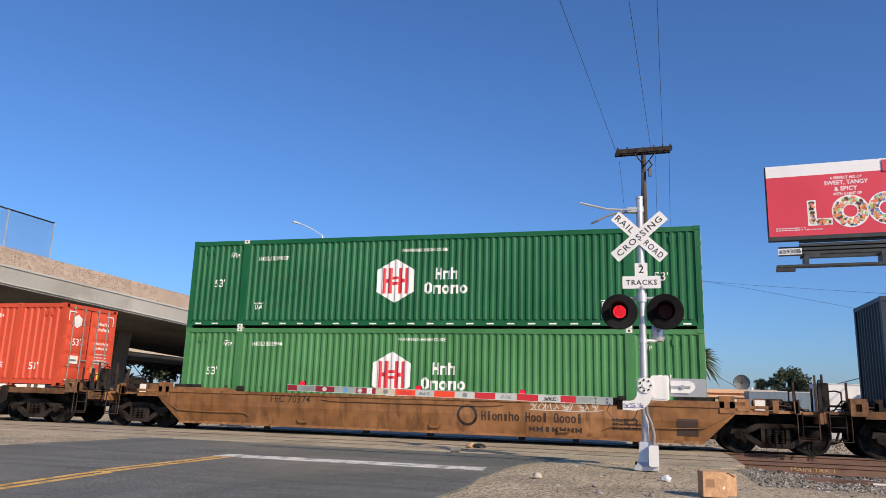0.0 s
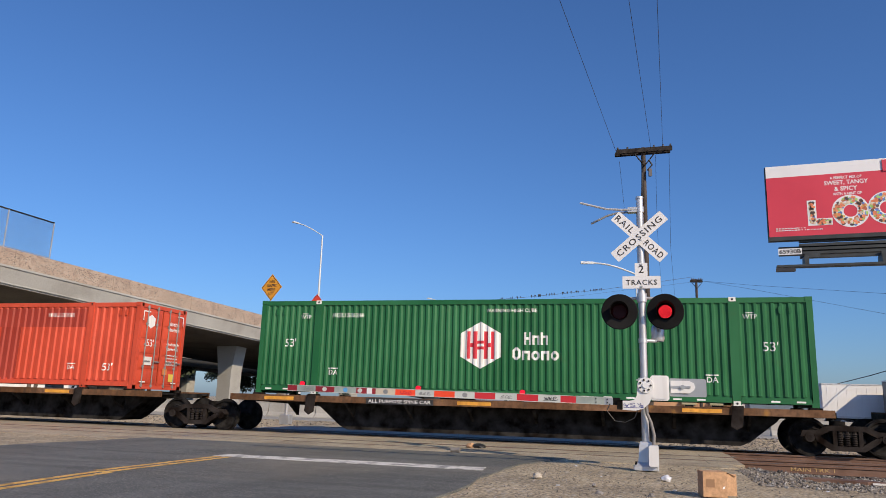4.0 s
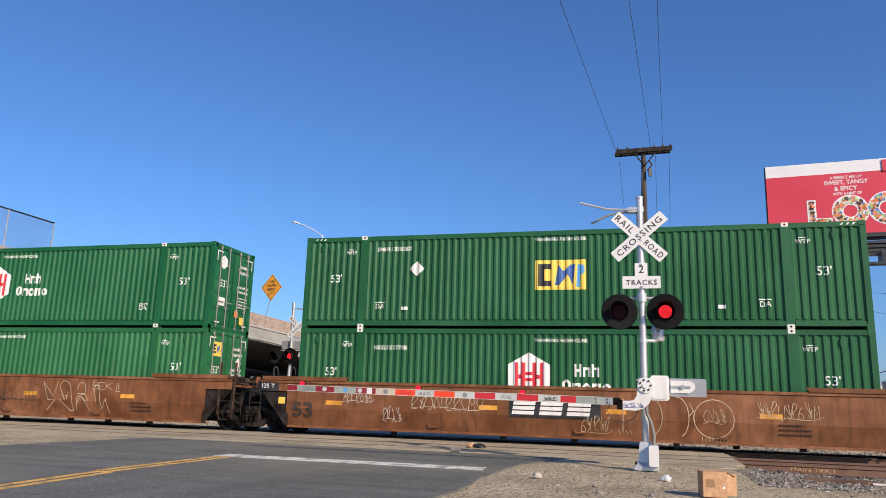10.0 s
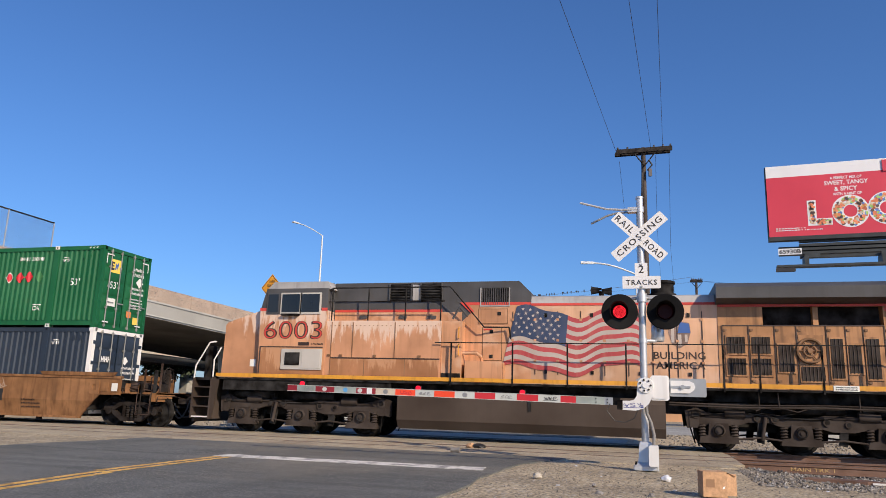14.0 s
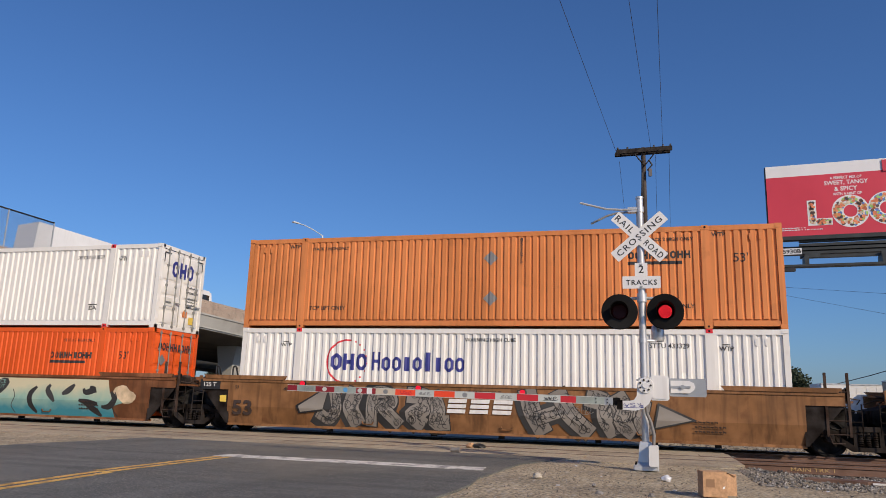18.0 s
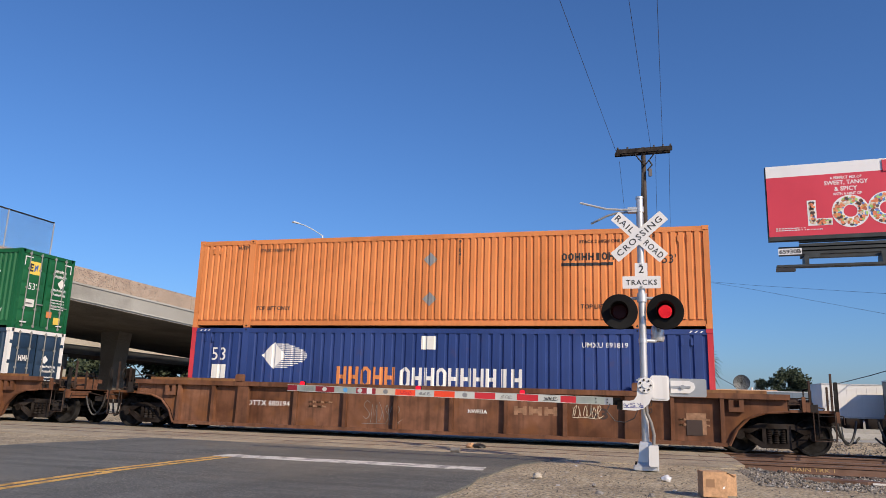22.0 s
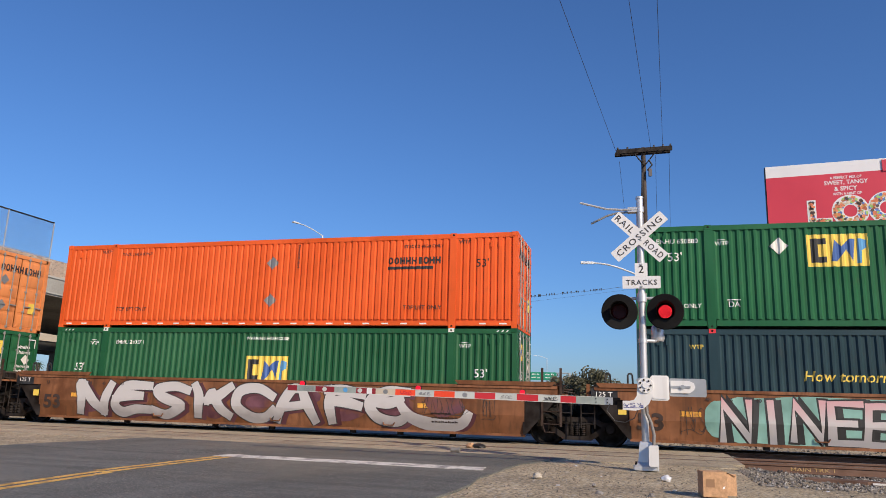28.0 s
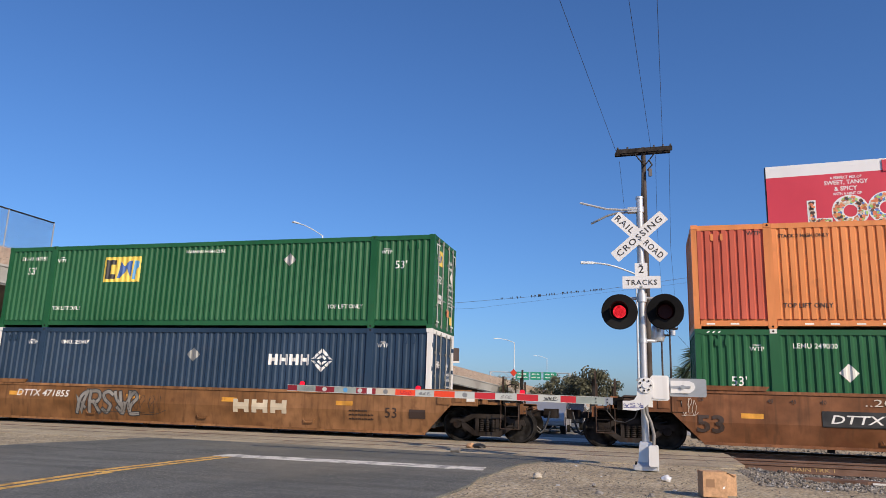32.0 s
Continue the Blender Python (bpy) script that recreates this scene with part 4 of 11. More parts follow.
def slab_mark(w=2.4, h=0.42, ink=None, back=True):
    out = [(flat([rect(-w / 2 - 0.12, w / 2 + 0.12, -h / 2 - 0.09, h / 2 + 0.09)]), 0, 0, BLACK)] if back else []
    return out + [(flat([[(x - 0.02 * k, z), (x + w * 0.27 - 0.02 * k, z), (x + w * 0.27 + 0.02 - 0.02 * k, z + h * 0.27), (x + 0.02 - 0.02 * k, z + h * 0.27)] for x in (-w / 2, -w / 6, w / 6) for k, z in ((2, -h / 2), (1, -h * 0.14), (0, h * 0.22))]), 0, 0, ink or INK_WHITE)]


# ------------------------------------------------------------------ bogies
R_WHEEL = 0.483


def bogie_meshes():
    if "bogie" in SHARED:
        return SHARED["bogie"]
    d = {}
    r = R_WHEEL
    mb = MB()
    for sg in (-1, 1):
        y = sg * 0.755
        o, i = y + sg * 0.07, y - sg * 0.07
        prof = [(0.085, o + sg * 0.04), (0.13, o + sg * 0.03), (0.15, y + sg * 0.02), (0.30, y - sg * 0.0), (r - 0.085, y + sg * 0.025), (r - 0.06, o), (r - 0.005, o), (r, y), (r + 0.012, i + sg * 0.03), (r + 0.03, i + sg * 0.02), (r + 0.03, i), (0.12, i), (0.085, i)]
        if sg > 0:
            prof = prof[::-1]
        mb.lathe(prof[::-1], 28)
    mb.cyl((0, -0.80, 0), (0, 0.80, 0), 0.085, 12)
    d["wheelset"] = mb.mesh("wheelset")
    mb = MB()
    for k in range(6):
        a = math.pi / 3 * k
        mb.cyl((0.05 * math.cos(a), -1.075, 0.05 * math.sin(a)), (0.05 * math.cos(a), -1.05, 0.05 * math.sin(a)), 0.014, 6)
    mb.cyl((0, -1.06, 0), (0, -0.84, 0), 0.115, 14)
    d["cap"] = mb.mesh("axle_cap")
    top = [(-1.12, 0.50), (-1.06, 0.66), (-0.72, 0.66), (-0.44, 0.79), (0.44, 0.79), (0.72, 0.66), (1.06, 0.66), (1.12, 0.50), (1.02, 0.50), (0.98, 0.56), (0.80, 0.56), (0.70, 0.50), (0.40, 0.66), (-0.40, 0.66), (-0.70, 0.50), (-0.80, 0.56), (-0.98, 0.56), (-1.02, 0.50)]
    low = [(-0.78, 0.56), (-0.64, 0.50), (-0.30, 0.28), (0.30, 0.28), (0.64, 0.50), (0.78, 0.56), (0.74, 0.40), (0.38, 0.16), (-0.38, 0.16), (-0.74, 0.40)]
    mb = MB().prism(top[::-1], -1.05, -0.93).prism(low[::-1], -1.05, -0.93)
    for sg in (-1, 1):
        mb.box(sg * 0.30 - 0.05, sg * 0.30 + 0.05, -1.04, -0.94, 0.25, 0.70)
    d["frame"] = mb.mesh("side_frame")
    mb = MB()
    for cx in (-0.17, 0.0, 0.17):
        for k in range(6):
            z = 0.29 + 0.055 * k
            mb.lathe([(0.055, z), (0.075, z + 0.018), (0.055, z + 0.036)], 10, (cx, -0.985, 0), "z")
        mb.cyl((cx, -0.985, 0.28), (cx, -0.985, 0.64), 0.05, 8)
    d["springs"] = mb.mesh("spring_nest")
    d["bolster"] = MB().box(-0.22, 0.22, -1.0, 1.0, 0.50, 0.72, 0.05).cyl((0, 0, 0.7), (0, 0, 0.9), 0.2, 14).mesh("bogie")
    mb = MB()
    for sg in (-1, 1):
        mb.box(sg * 0.40 - 0.03, sg * 0.40 + 0.03, -0.9, 0.9, 0.36, 0.48)
        for y in (-0.755, 0.755):
            mb.prism([(sg * 0.40, 0.30), (sg * 0.435, 0.30), (sg * 0.425, 0.56), (sg * 0.39, 0.56)] if sg > 0 else [(sg * 0.435, 0.30), (sg * 0.40, 0.30), (sg * 0.39, 0.56), (sg * 0.425, 0.56)], y - 0.06, y + 0.06)
    d["brakes"] = mb.mesh("brake_beam")
    mb = MB().box(-0.62, 0.62, -0.55, 0.55, 0.24, 0.60, 0.08)
    for sg in (-1, 1):
        mb.tube([(-0.9, sg * 0.86, 0.74), (-0.4, sg * 0.88, 0.62), (0.4, sg * 0.88, 0.62), (0.9, sg * 0.86, 0.74)], 0.03, 6)
    d["rigging"] = mb.mesh("brake_rigging")
    SHARED["bogie"] = d
    return d


def bogie(parent, x, s):
    """A two-axle bogie at x on a wagon that stands at s along the train."""
    d = bogie_meshes()
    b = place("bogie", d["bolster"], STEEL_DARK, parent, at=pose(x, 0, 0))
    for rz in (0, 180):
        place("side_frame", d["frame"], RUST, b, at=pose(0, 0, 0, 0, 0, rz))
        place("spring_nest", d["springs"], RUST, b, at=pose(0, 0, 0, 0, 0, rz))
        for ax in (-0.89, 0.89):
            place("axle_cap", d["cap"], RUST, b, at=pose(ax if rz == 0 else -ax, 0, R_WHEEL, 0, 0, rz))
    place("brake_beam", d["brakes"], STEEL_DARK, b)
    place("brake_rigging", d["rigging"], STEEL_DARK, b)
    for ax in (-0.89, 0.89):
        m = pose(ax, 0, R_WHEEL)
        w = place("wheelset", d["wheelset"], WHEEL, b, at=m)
        TURNING.append((w, m, s + x + ax, R_WHEEL))
    return b


def ring(mb, centre, r, t, axis="y", n=20):
    """A round hoop of radius r, t thick, about an axis."""
    return mb.lathe([(r + t * math.cos(math.pi * k / 3), t * math.sin(math.pi * k / 3)) for k in range(7)], n, centre, axis)


def clutter(w, sg, x, z, seed, paint):
    """Brake gear on a wagon's end: valve, reservoir, pipes, brackets and rods."""
    r = random.Random(seed)
    f = lambda a: x + sg * a
    lo, hi = sorted((f(-0.10), f(0.16)))
    part("brake_valve", MB().box(lo, hi, -1.10, -0.82, z, z + 0.26, 0.04).cyl((f(0.03), -1.14, z + 0.13), (f(0.03), -1.08, z + 0.13), 0.07, 10), RUST, w)
    part("air_reservoir", MB().lathe([(0.0, -0.42), (0.10, -0.40), (0.15, -0.34), (0.15, 0.34), (0.10, 0.40), (0.0, 0.42)], 14, (f(-0.42), -0.55, z + 0.17), "x"), EQUIP, w)
    part("brake_cylinder", MB().cyl((f(-0.1), -0.2, z + 0.15), (f(-0.75), -0.2, z + 0.15), 0.13, 12).cyl((f(-0.1), -0.2, z + 0.15), (f(0.35), -0.2, z + 0.15), 0.03, 8), EQUIP, w)
    for k in range(4):
        a, y, h = r.uniform(-0.8, 0.1), r.uniform(-1.35, -0.9), r.uniform(0.04, 0.30)
        pts = [(f(a), y, z - 0.05), (f(a), y, z + h), (f(a + r.uniform(0.25, 0.6)), y + r.uniform(-0.05, 0.2), z + h + r.uniform(-0.05, 0.06)), (f(a + r.uniform(0.5, 0.8)), y + 0.25, z - 0.03)]
        part("brake_pipe", MB().tube(pts, r.uniform(0.014, 0.024), 6), EQUIP if k % 2 else RUST, w)
    for k in range(3):
        a, h = r.uniform(-0.75, 0.25), r.uniform(0.10, 0.34)
        lo, hi = sorted((f(a), f(a + r.uniform(0.06, 0.2))))
        part("bracket", MB().box(lo, hi, -1.38, -1.30, z - 0.05, z + h, 0.012), paint if k else RUST, w)
    part("lever_rod", MB().tube([(f(-0.9), -1.36, z + 0.08), (f(-0.2), -1.34, z + 0.14), (f(0.45), -1.20, z + 0.05), (f(0.55), -0.5, z - 0.05)], 0.016, 6), EQUIP, w)


def wagon_end(w, sg, x0, x1, deck_z, paint, posts=True, wheel=False):
    """Platform, ladder, rails, coupler and hose at a wagon's end; sg -1 or 1, from x0 out to x1."""
    a, b = sorted((sg * x0, sg * x1))
    part("end_platform", MB().box(a, b, -1.30, 1.30, deck_z - 0.07, deck_z).box(a, b, -0.32, 0.32, deck_z - 0.42, deck_z - 0.07), paint, w)
    e = sg * x1
    part("end_sill", MB().box(min(e, e - sg * 0.12), max(e, e - sg * 0.12), -1.42, 1.42, deck_z - 0.30, deck_z - 0.02), paint, w)
    cp = MB().box(min(e, e + sg * 0.50), max(e, e + sg * 0.50), -0.10, 0.10, 0.76, 0.94, 0.03)
    cp.prism([(e + sg * 0.42, -0.19), (e + sg * 0.82, -0.17), (e + sg * 0.84, 0.05), (e + sg * 0.60, 0.20), (e + sg * 0.42, 0.17)][:: 1 if sg > 0 else -1], 0.72, 0.99, "z")
    part("coupler", cp, RUST, w)
    clutter(w, sg, e - sg * 0.75, deck_z, int(abs(x1) * 100) + (3 if sg > 0 else 8), paint)
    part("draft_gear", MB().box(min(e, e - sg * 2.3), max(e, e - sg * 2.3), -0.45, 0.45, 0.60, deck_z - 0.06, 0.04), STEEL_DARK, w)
    part("cut_lever", MB().tube([(e + sg * 0.10, -1.40, deck_z - 0.34), (e + sg * 0.10, -1.36, deck_z - 0.14), (e + sg * 0.14, -0.5, deck_z - 0.12), (e + sg * 0.30, -0.1, deck_z - 0.2)], 0.014, 6), EQUIP, w)
    part("stirrup", MB().tube([(e - sg * 0.12, -1.46, deck_z - 0.05), (e - sg * 0.12, -1.47, 0.40), (e - sg * 0.62, -1.47, 0.40), (e - sg * 0.62, -1.46, deck_z - 0.05)], 0.014, 6), EQUIP, w)
    part("guide_post", MB().box(min(e, e - sg * 0.09), max(e, e - sg * 0.09), -1.40, -1.33, deck_z - 0.04, deck_z + 0.72, 0.015), STEEL_DARK, w)
    lb = e - sg * (x1 - x0 - 0.25)
    part("lock_housing", MB().box(lb - 0.19, lb - 0.07, -1.50, -1.30, deck_z - 0.10, deck_z + 0.34).box(lb + 0.07, lb + 0.19, -1.50, -1.30, deck_z - 0.10, deck_z + 0.34).box(lb - 0.07, lb + 0.07, -1.50, -1.30, deck_z + 0.20, deck_z + 0.34).box(lb - 0.07, lb + 0.07, -1.50, -1.30, deck_z - 0.10, deck_z + 0.02).box(lb - 0.07, lb + 0.07, -1.36, -1.30, deck_z + 0.02, deck_z + 0.20), paint, w)
    loop = [(e + sg * (0.08 + 0.55 * k / 10), -0.62 + 0.03 * k, 0.92 - 0.62 * math.sin(math.pi * k / 10) ** 0.8) for k in range(11)]
    part("air_hose", MB().tube(loop, 0.030, 8), BLACK, w)
    hose = [(e + sg * 0.05, -0.35, 0.78), (e + sg * 0.18, -0.36, 0.52), (e + sg * 0.40, -0.33, 0.33), (e + sg * 0.58, -0.28, 0.36), (e + sg * 0.70, -0.2, 0.50)]
    part("air_hose", MB().tube(hose, 0.028, 8), BLACK, w)
    # corner ladder
    lad = MB()
    lx = e - sg * 0.30
    for xx in (lx - 0.2, lx + 0.2):
        lad.tube([(xx, -1.44, 0.45), (xx, -1.44, deck_z - 0.02)], 0.016)
    for z in (0.45, 0.75, 1.02):
        if z < deck_z:
            lad.tube([(lx - 0.2, -1.44, z), (lx + 0.2, -1.44, z)], 0.016)
    part("ladder", lad, RUST, w)
    if posts:
        for px, py, hgt in ((e - sg * 0.08, -1.05, 0.95), (e - sg * 0.08, -0.55, 0.62), (e - sg * 0.62, -1.15, 0.75)):
            part("stanchion", MB().box(px - 0.025, px + 0.025, py - 0.025, py + 0.025, deck_z, deck_z + hgt, 0.006), EQUIP, w)
        part("hand_rail", MB().tube([(e - sg * 0.55, -0.9, deck_z), (e - sg * 0.55, -0.9, deck_z + 0.50), (e - sg * 0.50, -0.4, deck_z + 0.55), (e - sg * 0.50, 0.3, deck_z + 0.55), (e - sg * 0.5, 0.3, deck_z)], 0.02), RUST, w)
    if wheel:
        mb = ring(MB(), (e - sg * 0.10, -0.62, deck_z + 0.55), 0.27, 0.018, "x")
        for k in range(5):
            an = 2 * math.pi * k / 5
            mb.tube([(e - sg * 0.10, -0.62, deck_z + 0.55), (e - sg * 0.10, -0.62 + 0.27 * math.cos(an), deck_z + 0.55 + 0.27 * math.sin(an))], 0.012)
        part("brake_wheel", mb, RUST, w)
        part("brake_stand", MB().box(e - sg * 0.2 - 0.1, e - sg * 0.2 + 0.1, -0.74, -0.5, deck_z, deck_z + 0.75, 0.03), RUST, w)


def joint_end(w, sg, paint, plate=False):
    """The sloping end above a shared bogie."""
    mb = MB()
    # beam drawn deeper than needed: its black stands in for shade below the joint
    pl = [(8.25, 0.44), (8.9, 0.50), (9.62, 0.86), (9.62, 1.20), (9.0, 1.36), (8.25, 1.36)]
    pl = [(sg * a, b) for a, b in pl][:: 1 if sg > 0 else -1]
    mb.prism(pl, -0.75, 0.75)
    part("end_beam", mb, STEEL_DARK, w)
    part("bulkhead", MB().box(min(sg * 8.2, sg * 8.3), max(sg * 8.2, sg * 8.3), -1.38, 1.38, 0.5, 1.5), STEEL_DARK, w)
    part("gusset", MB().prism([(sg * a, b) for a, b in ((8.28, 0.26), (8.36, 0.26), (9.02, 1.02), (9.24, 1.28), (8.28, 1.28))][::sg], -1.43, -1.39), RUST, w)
    mb = MB().box(min(sg * 8.75, sg * 9.45), max(sg * 8.75, sg * 9.45), -1.40, -0.5, 1.36, 1.42)
    part("end_step", mb, paint, w)
    g = MB()
    for z in (0.62, 0.90, 1.16):
        g.tube([(sg * 9.25, -1.42, z), (sg * 9.62, -1.42, z)], 0.016)
    for xx in (9.25, 9.62):
        g.tube([(sg * xx, -1.42, 0.5), (sg * xx, -1.42, 1.36)], 0.016)
    part("ladder", g, RUST, w)
    clutter(w, sg, sg * 9.2, 1.40, 31 if sg > 0 else 47, paint)
    if sg > 0:
        for xx in (8.82, 9.34):
            part("ladder_rail", MB().box(sg * xx - 0.032, sg * xx + 0.032, -1.46, -1.41, 0.52, 2.12, 0.008), EQUIP, w)
        for z in (0.58, 0.92, 1.28, 1.64):
            part("ladder_rung", MB().tube([(8.82, -1.45, z), (9.34, -1.45, z)], 0.014, 6), EQUIP, w)
        part("stirrup", MB().tube([(8.84, -1.46, 0.55), (8.90, -1.47, 0.36), (9.18, -1.47, 0.36)], 0.014, 6), EQUIP, w)
    else:
        for xx in (8.35, 8.95):
            part("grab_hoop", MB().tube([(-xx, -1.25, 1.42), (-xx, -1.25, 1.98), (-xx + 0.06, -1.25, 2.02), (-xx + 0.12, -1.25, 1.98), (-xx + 0.15, -1.05, 1.42)], 0.026, 8), BLACK, w)
        part("sill_plate", MB().box(-8.62, -8.40, -1.44, -1.43, 0.90, 1.10), INK_YEL, w, "small yellow notice plate")
    if plate:
        part("weight_plate", upright(flat([rect(-0.36, 0.36, -0.15, 0.15)]), sg * 8.98, -1.47, 1.43, 0.008), BLACK, w)
        part("marking", upright(fit_letters("125 T", 0.44, 0.13, 0.006), sg * 8.98, -1.47, 1.43, 0.014), INK_WHITE, w)


FOLD, LEAN = 0.78, 0.24         # below this height the sides lean inwards


def leaning(me, sg=-1):
    """Cuts a side at the fold and leans what is below it towards the middle."""
    bm = bmesh.new()
    bm.from_mesh(me)
    bmesh.ops.bisect_plane(bm, geom=bm.verts[:] + bm.edges[:] + bm.faces[:], plane_co=(0, 0, FOLD), plane_no=(0, 0, 1), dist=0.0005)
    for p in bm.verts:
        if p.co.z < FOLD:
            p.co.y -= sg * LEAN * (FOLD - p.co.z)
    for q in bm.faces:
        q.smooth = False
    bm.to_mesh(me)
    bm.free()
    return me


def side_marks(w, marks, y=-1.475, folded=False):
    for i, (sh, x, z, m) in enumerate(marks):
        mb = upright(sh, x, y, z, 0.004 + 0.001 * i)
        if folded:
            place("marking", leaning(mb.mesh("marking")), m, w)
        else:
            part("marking", mb, m, w)


def well_wagon(s, paint, label, left, right, marks=(), top=1.58, low=0.22, lip=True, yellow=True, text53=True, wheel_end=0):
    """A smooth-sided well wagon. left, right: "end" with its own bogie and coupler, or "joint" over a shared bogie."""
    w = thing("well_wagon", label, "railway wagon")
    def foot(side):
        return [(7.95, low), (8.75, 1.0), (9.55, 1.0), (9.55, top)] if side == "end" else [(8.32, low), (8.32, 1.28), (9.25, 1.28), (9.25, top)]
    r, l = foot(right), foot(left)
    poly = r + [(-a, b) for a, b in l[::-1]]
    for sg in (-1, 1):
        y0, y1 = (-1.47, -1.41) if sg < 0 else (1.41, 1.47)
        sill = place("side_sill", leaning(MB().prism(poly, y0, y1).mesh("side_sill"), sg), paint, w)
        f = (-1.50, -1.35) if sg < 0 else (1.35, 1.50)
        part("top_chord", MB().box(-l[-1][0], r[-1][0], f[0], f[1], top - 0.05, top + 0.03), paint, sill)
        part("bottom_chord", MB().box(-l[0][0], r[0][0], f[0] - sg * 0.13, f[1] - sg * 0.13, low - 0.02, low + 0.05), paint, sill)
        if lip:
            for side, k in ((left, -1), (right, 1)):
                xa, xb = sorted((k * 6.3, k * (9.2 if side == "joint" else 9.4)))
                part("guide_lip", MB().prism([(xa + 0.10, top + 0.03), (xb - 0.10, top + 0.03), (xb, top + 0.15), (xa, top + 0.15)], f[0] - 0.03 * (sg < 0), f[0] + 0.03 if sg < 0 else f[1] + 0.03), paint, sill)
    for k in range(9):
        x = -7.2 + 1.8 * k
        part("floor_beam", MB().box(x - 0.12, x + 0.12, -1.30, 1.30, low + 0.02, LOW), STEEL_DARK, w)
    for x in (-4.9, -1.6, 0.4, 3.1, 4.6, 6.2):
        part("drain_stub", MB().box(x - 0.08, x + 0.08, -1.26, -1.14, low - 0.11, low), STEEL_DARK, w)
    for side, k in ((left, -1), (right, 1)):
        part("end_web", MB().box(min(k * 7.3, k * 8.28), max(k * 7.3, k * 8.28), -1.333, -1.315, 0.34, 1.42), STEEL_DARK, w)
        if side == "end":
            part("bulkhead", MB().box(min(k * 8.2, k * 8.3), max(k * 8.2, k * 8.3), -1.38, 1.38, 0.5, top - 0.06), STEEL_DARK, w)
            wagon_end(w, k, 8.3, 10.85, 1.12, paint, True, wheel_end == k)
            bogie(w, k * 9.75, s)
            for bx in (8.95, 9.35):
                part("sill_box", MB().box(k * bx - 0.15, k * bx + 0.15, -1.49, -1.46, 1.10, 1.40), paint, w)
            part("marking", upright(flat([rect(-0.12, 0.12, -0.13, 0.13)]), k * 9.35, -1.49, 1.25, 0.006), WHITE_DIA, w)
        else:
            joint_end(w, k, paint, k < 0)
    for x in (-3.6, 0.6, 4.3):
        part("jack_pad", MB().tube([(x - 0.18, -1.43, 0.46), (x - 0.14, -1.43, 0.38), (x + 0.14, -1.43, 0.38), (x + 0.18, -1.43, 0.46)], 0.018), paint, w)
    if not lip:
        for k in (-1, 1):
            xa, xb = sorted((k * 5.9, k * 9.0))
            part("raised_sill", MB().prism([(xa + 0.25 * (k > 0), top + 0.03), (xb - 0.25 * (k < 0), top + 0.03), (xb - 0.25 * (k < 0), top + 0.12), (xa + 0.25 * (k > 0), top + 0.12)] if k > 0 else [(xa, top + 0.03), (xb, top + 0.03), (xb - 0.25, top + 0.12), (xa, top + 0.12)], -1.50, -1.38), paint, w)
            part("corner_lock", MB().box(k * 5.85 - 0.10, k * 5.85 + 0.10, -1.46, -1.30, top + 0.03, top + 0.20, 0.03), RUST, w)
            part("sill_crease", MB().tube([(k * 8.7, -1.475, 1.0), (k * 8.0, -1.475, 0.62), (k * 7.2, -1.46, 0.58), (k * 5.6, -1.46, 0.58), (k * 5.4, -1.46, 0.50)], 0.013, 6), paint, w)
        part("tie_down_bar", MB().tube([(-3.0, -1.49, 1.06), (-2.6, -1.50, 1.02), (2.2, -1.50, 1.02), (2.6, -1.49, 1.06)], 0.014, 6), paint, w)
    mk = list(marks)
    if yellow:
        mk = [(flat([rect(-0.27, 0.27, -0.065, 0.065)]), x, 0.97, REFLECT_YEL) for x in (-6.75, -2.0, 1.55, 5.45)] + mk
    if text53:
        mk.append((fit_letters("53", 0.68, 0.46, 0.03), -7.78, 0.74, INK_BROWN))
    mk += [(word("53", 0.10), -8.0, 1.36, INK_BROWN), (word("48", 0.10), -6.3, 1.36, INK_BROWN), (word("45", 0.10), -5.75, 1.36, INK_BROWN), (word("40", 0.10), -5.05, 1.36, INK_BROWN),
           (blocks("ohohohoh", 0.8, 0.06), 5.6, 0.62, INK_BROWN), (blocks("ohohohoh", 0.8, 0.06), 5.6, 0.50, INK_BROWN), (blocks("ohohoh", 0.6, 0.06), 5.6, 0.74, INK_BROWN)]
    side_marks(w, mk, -1.47, True)
    return rolling(w, s)


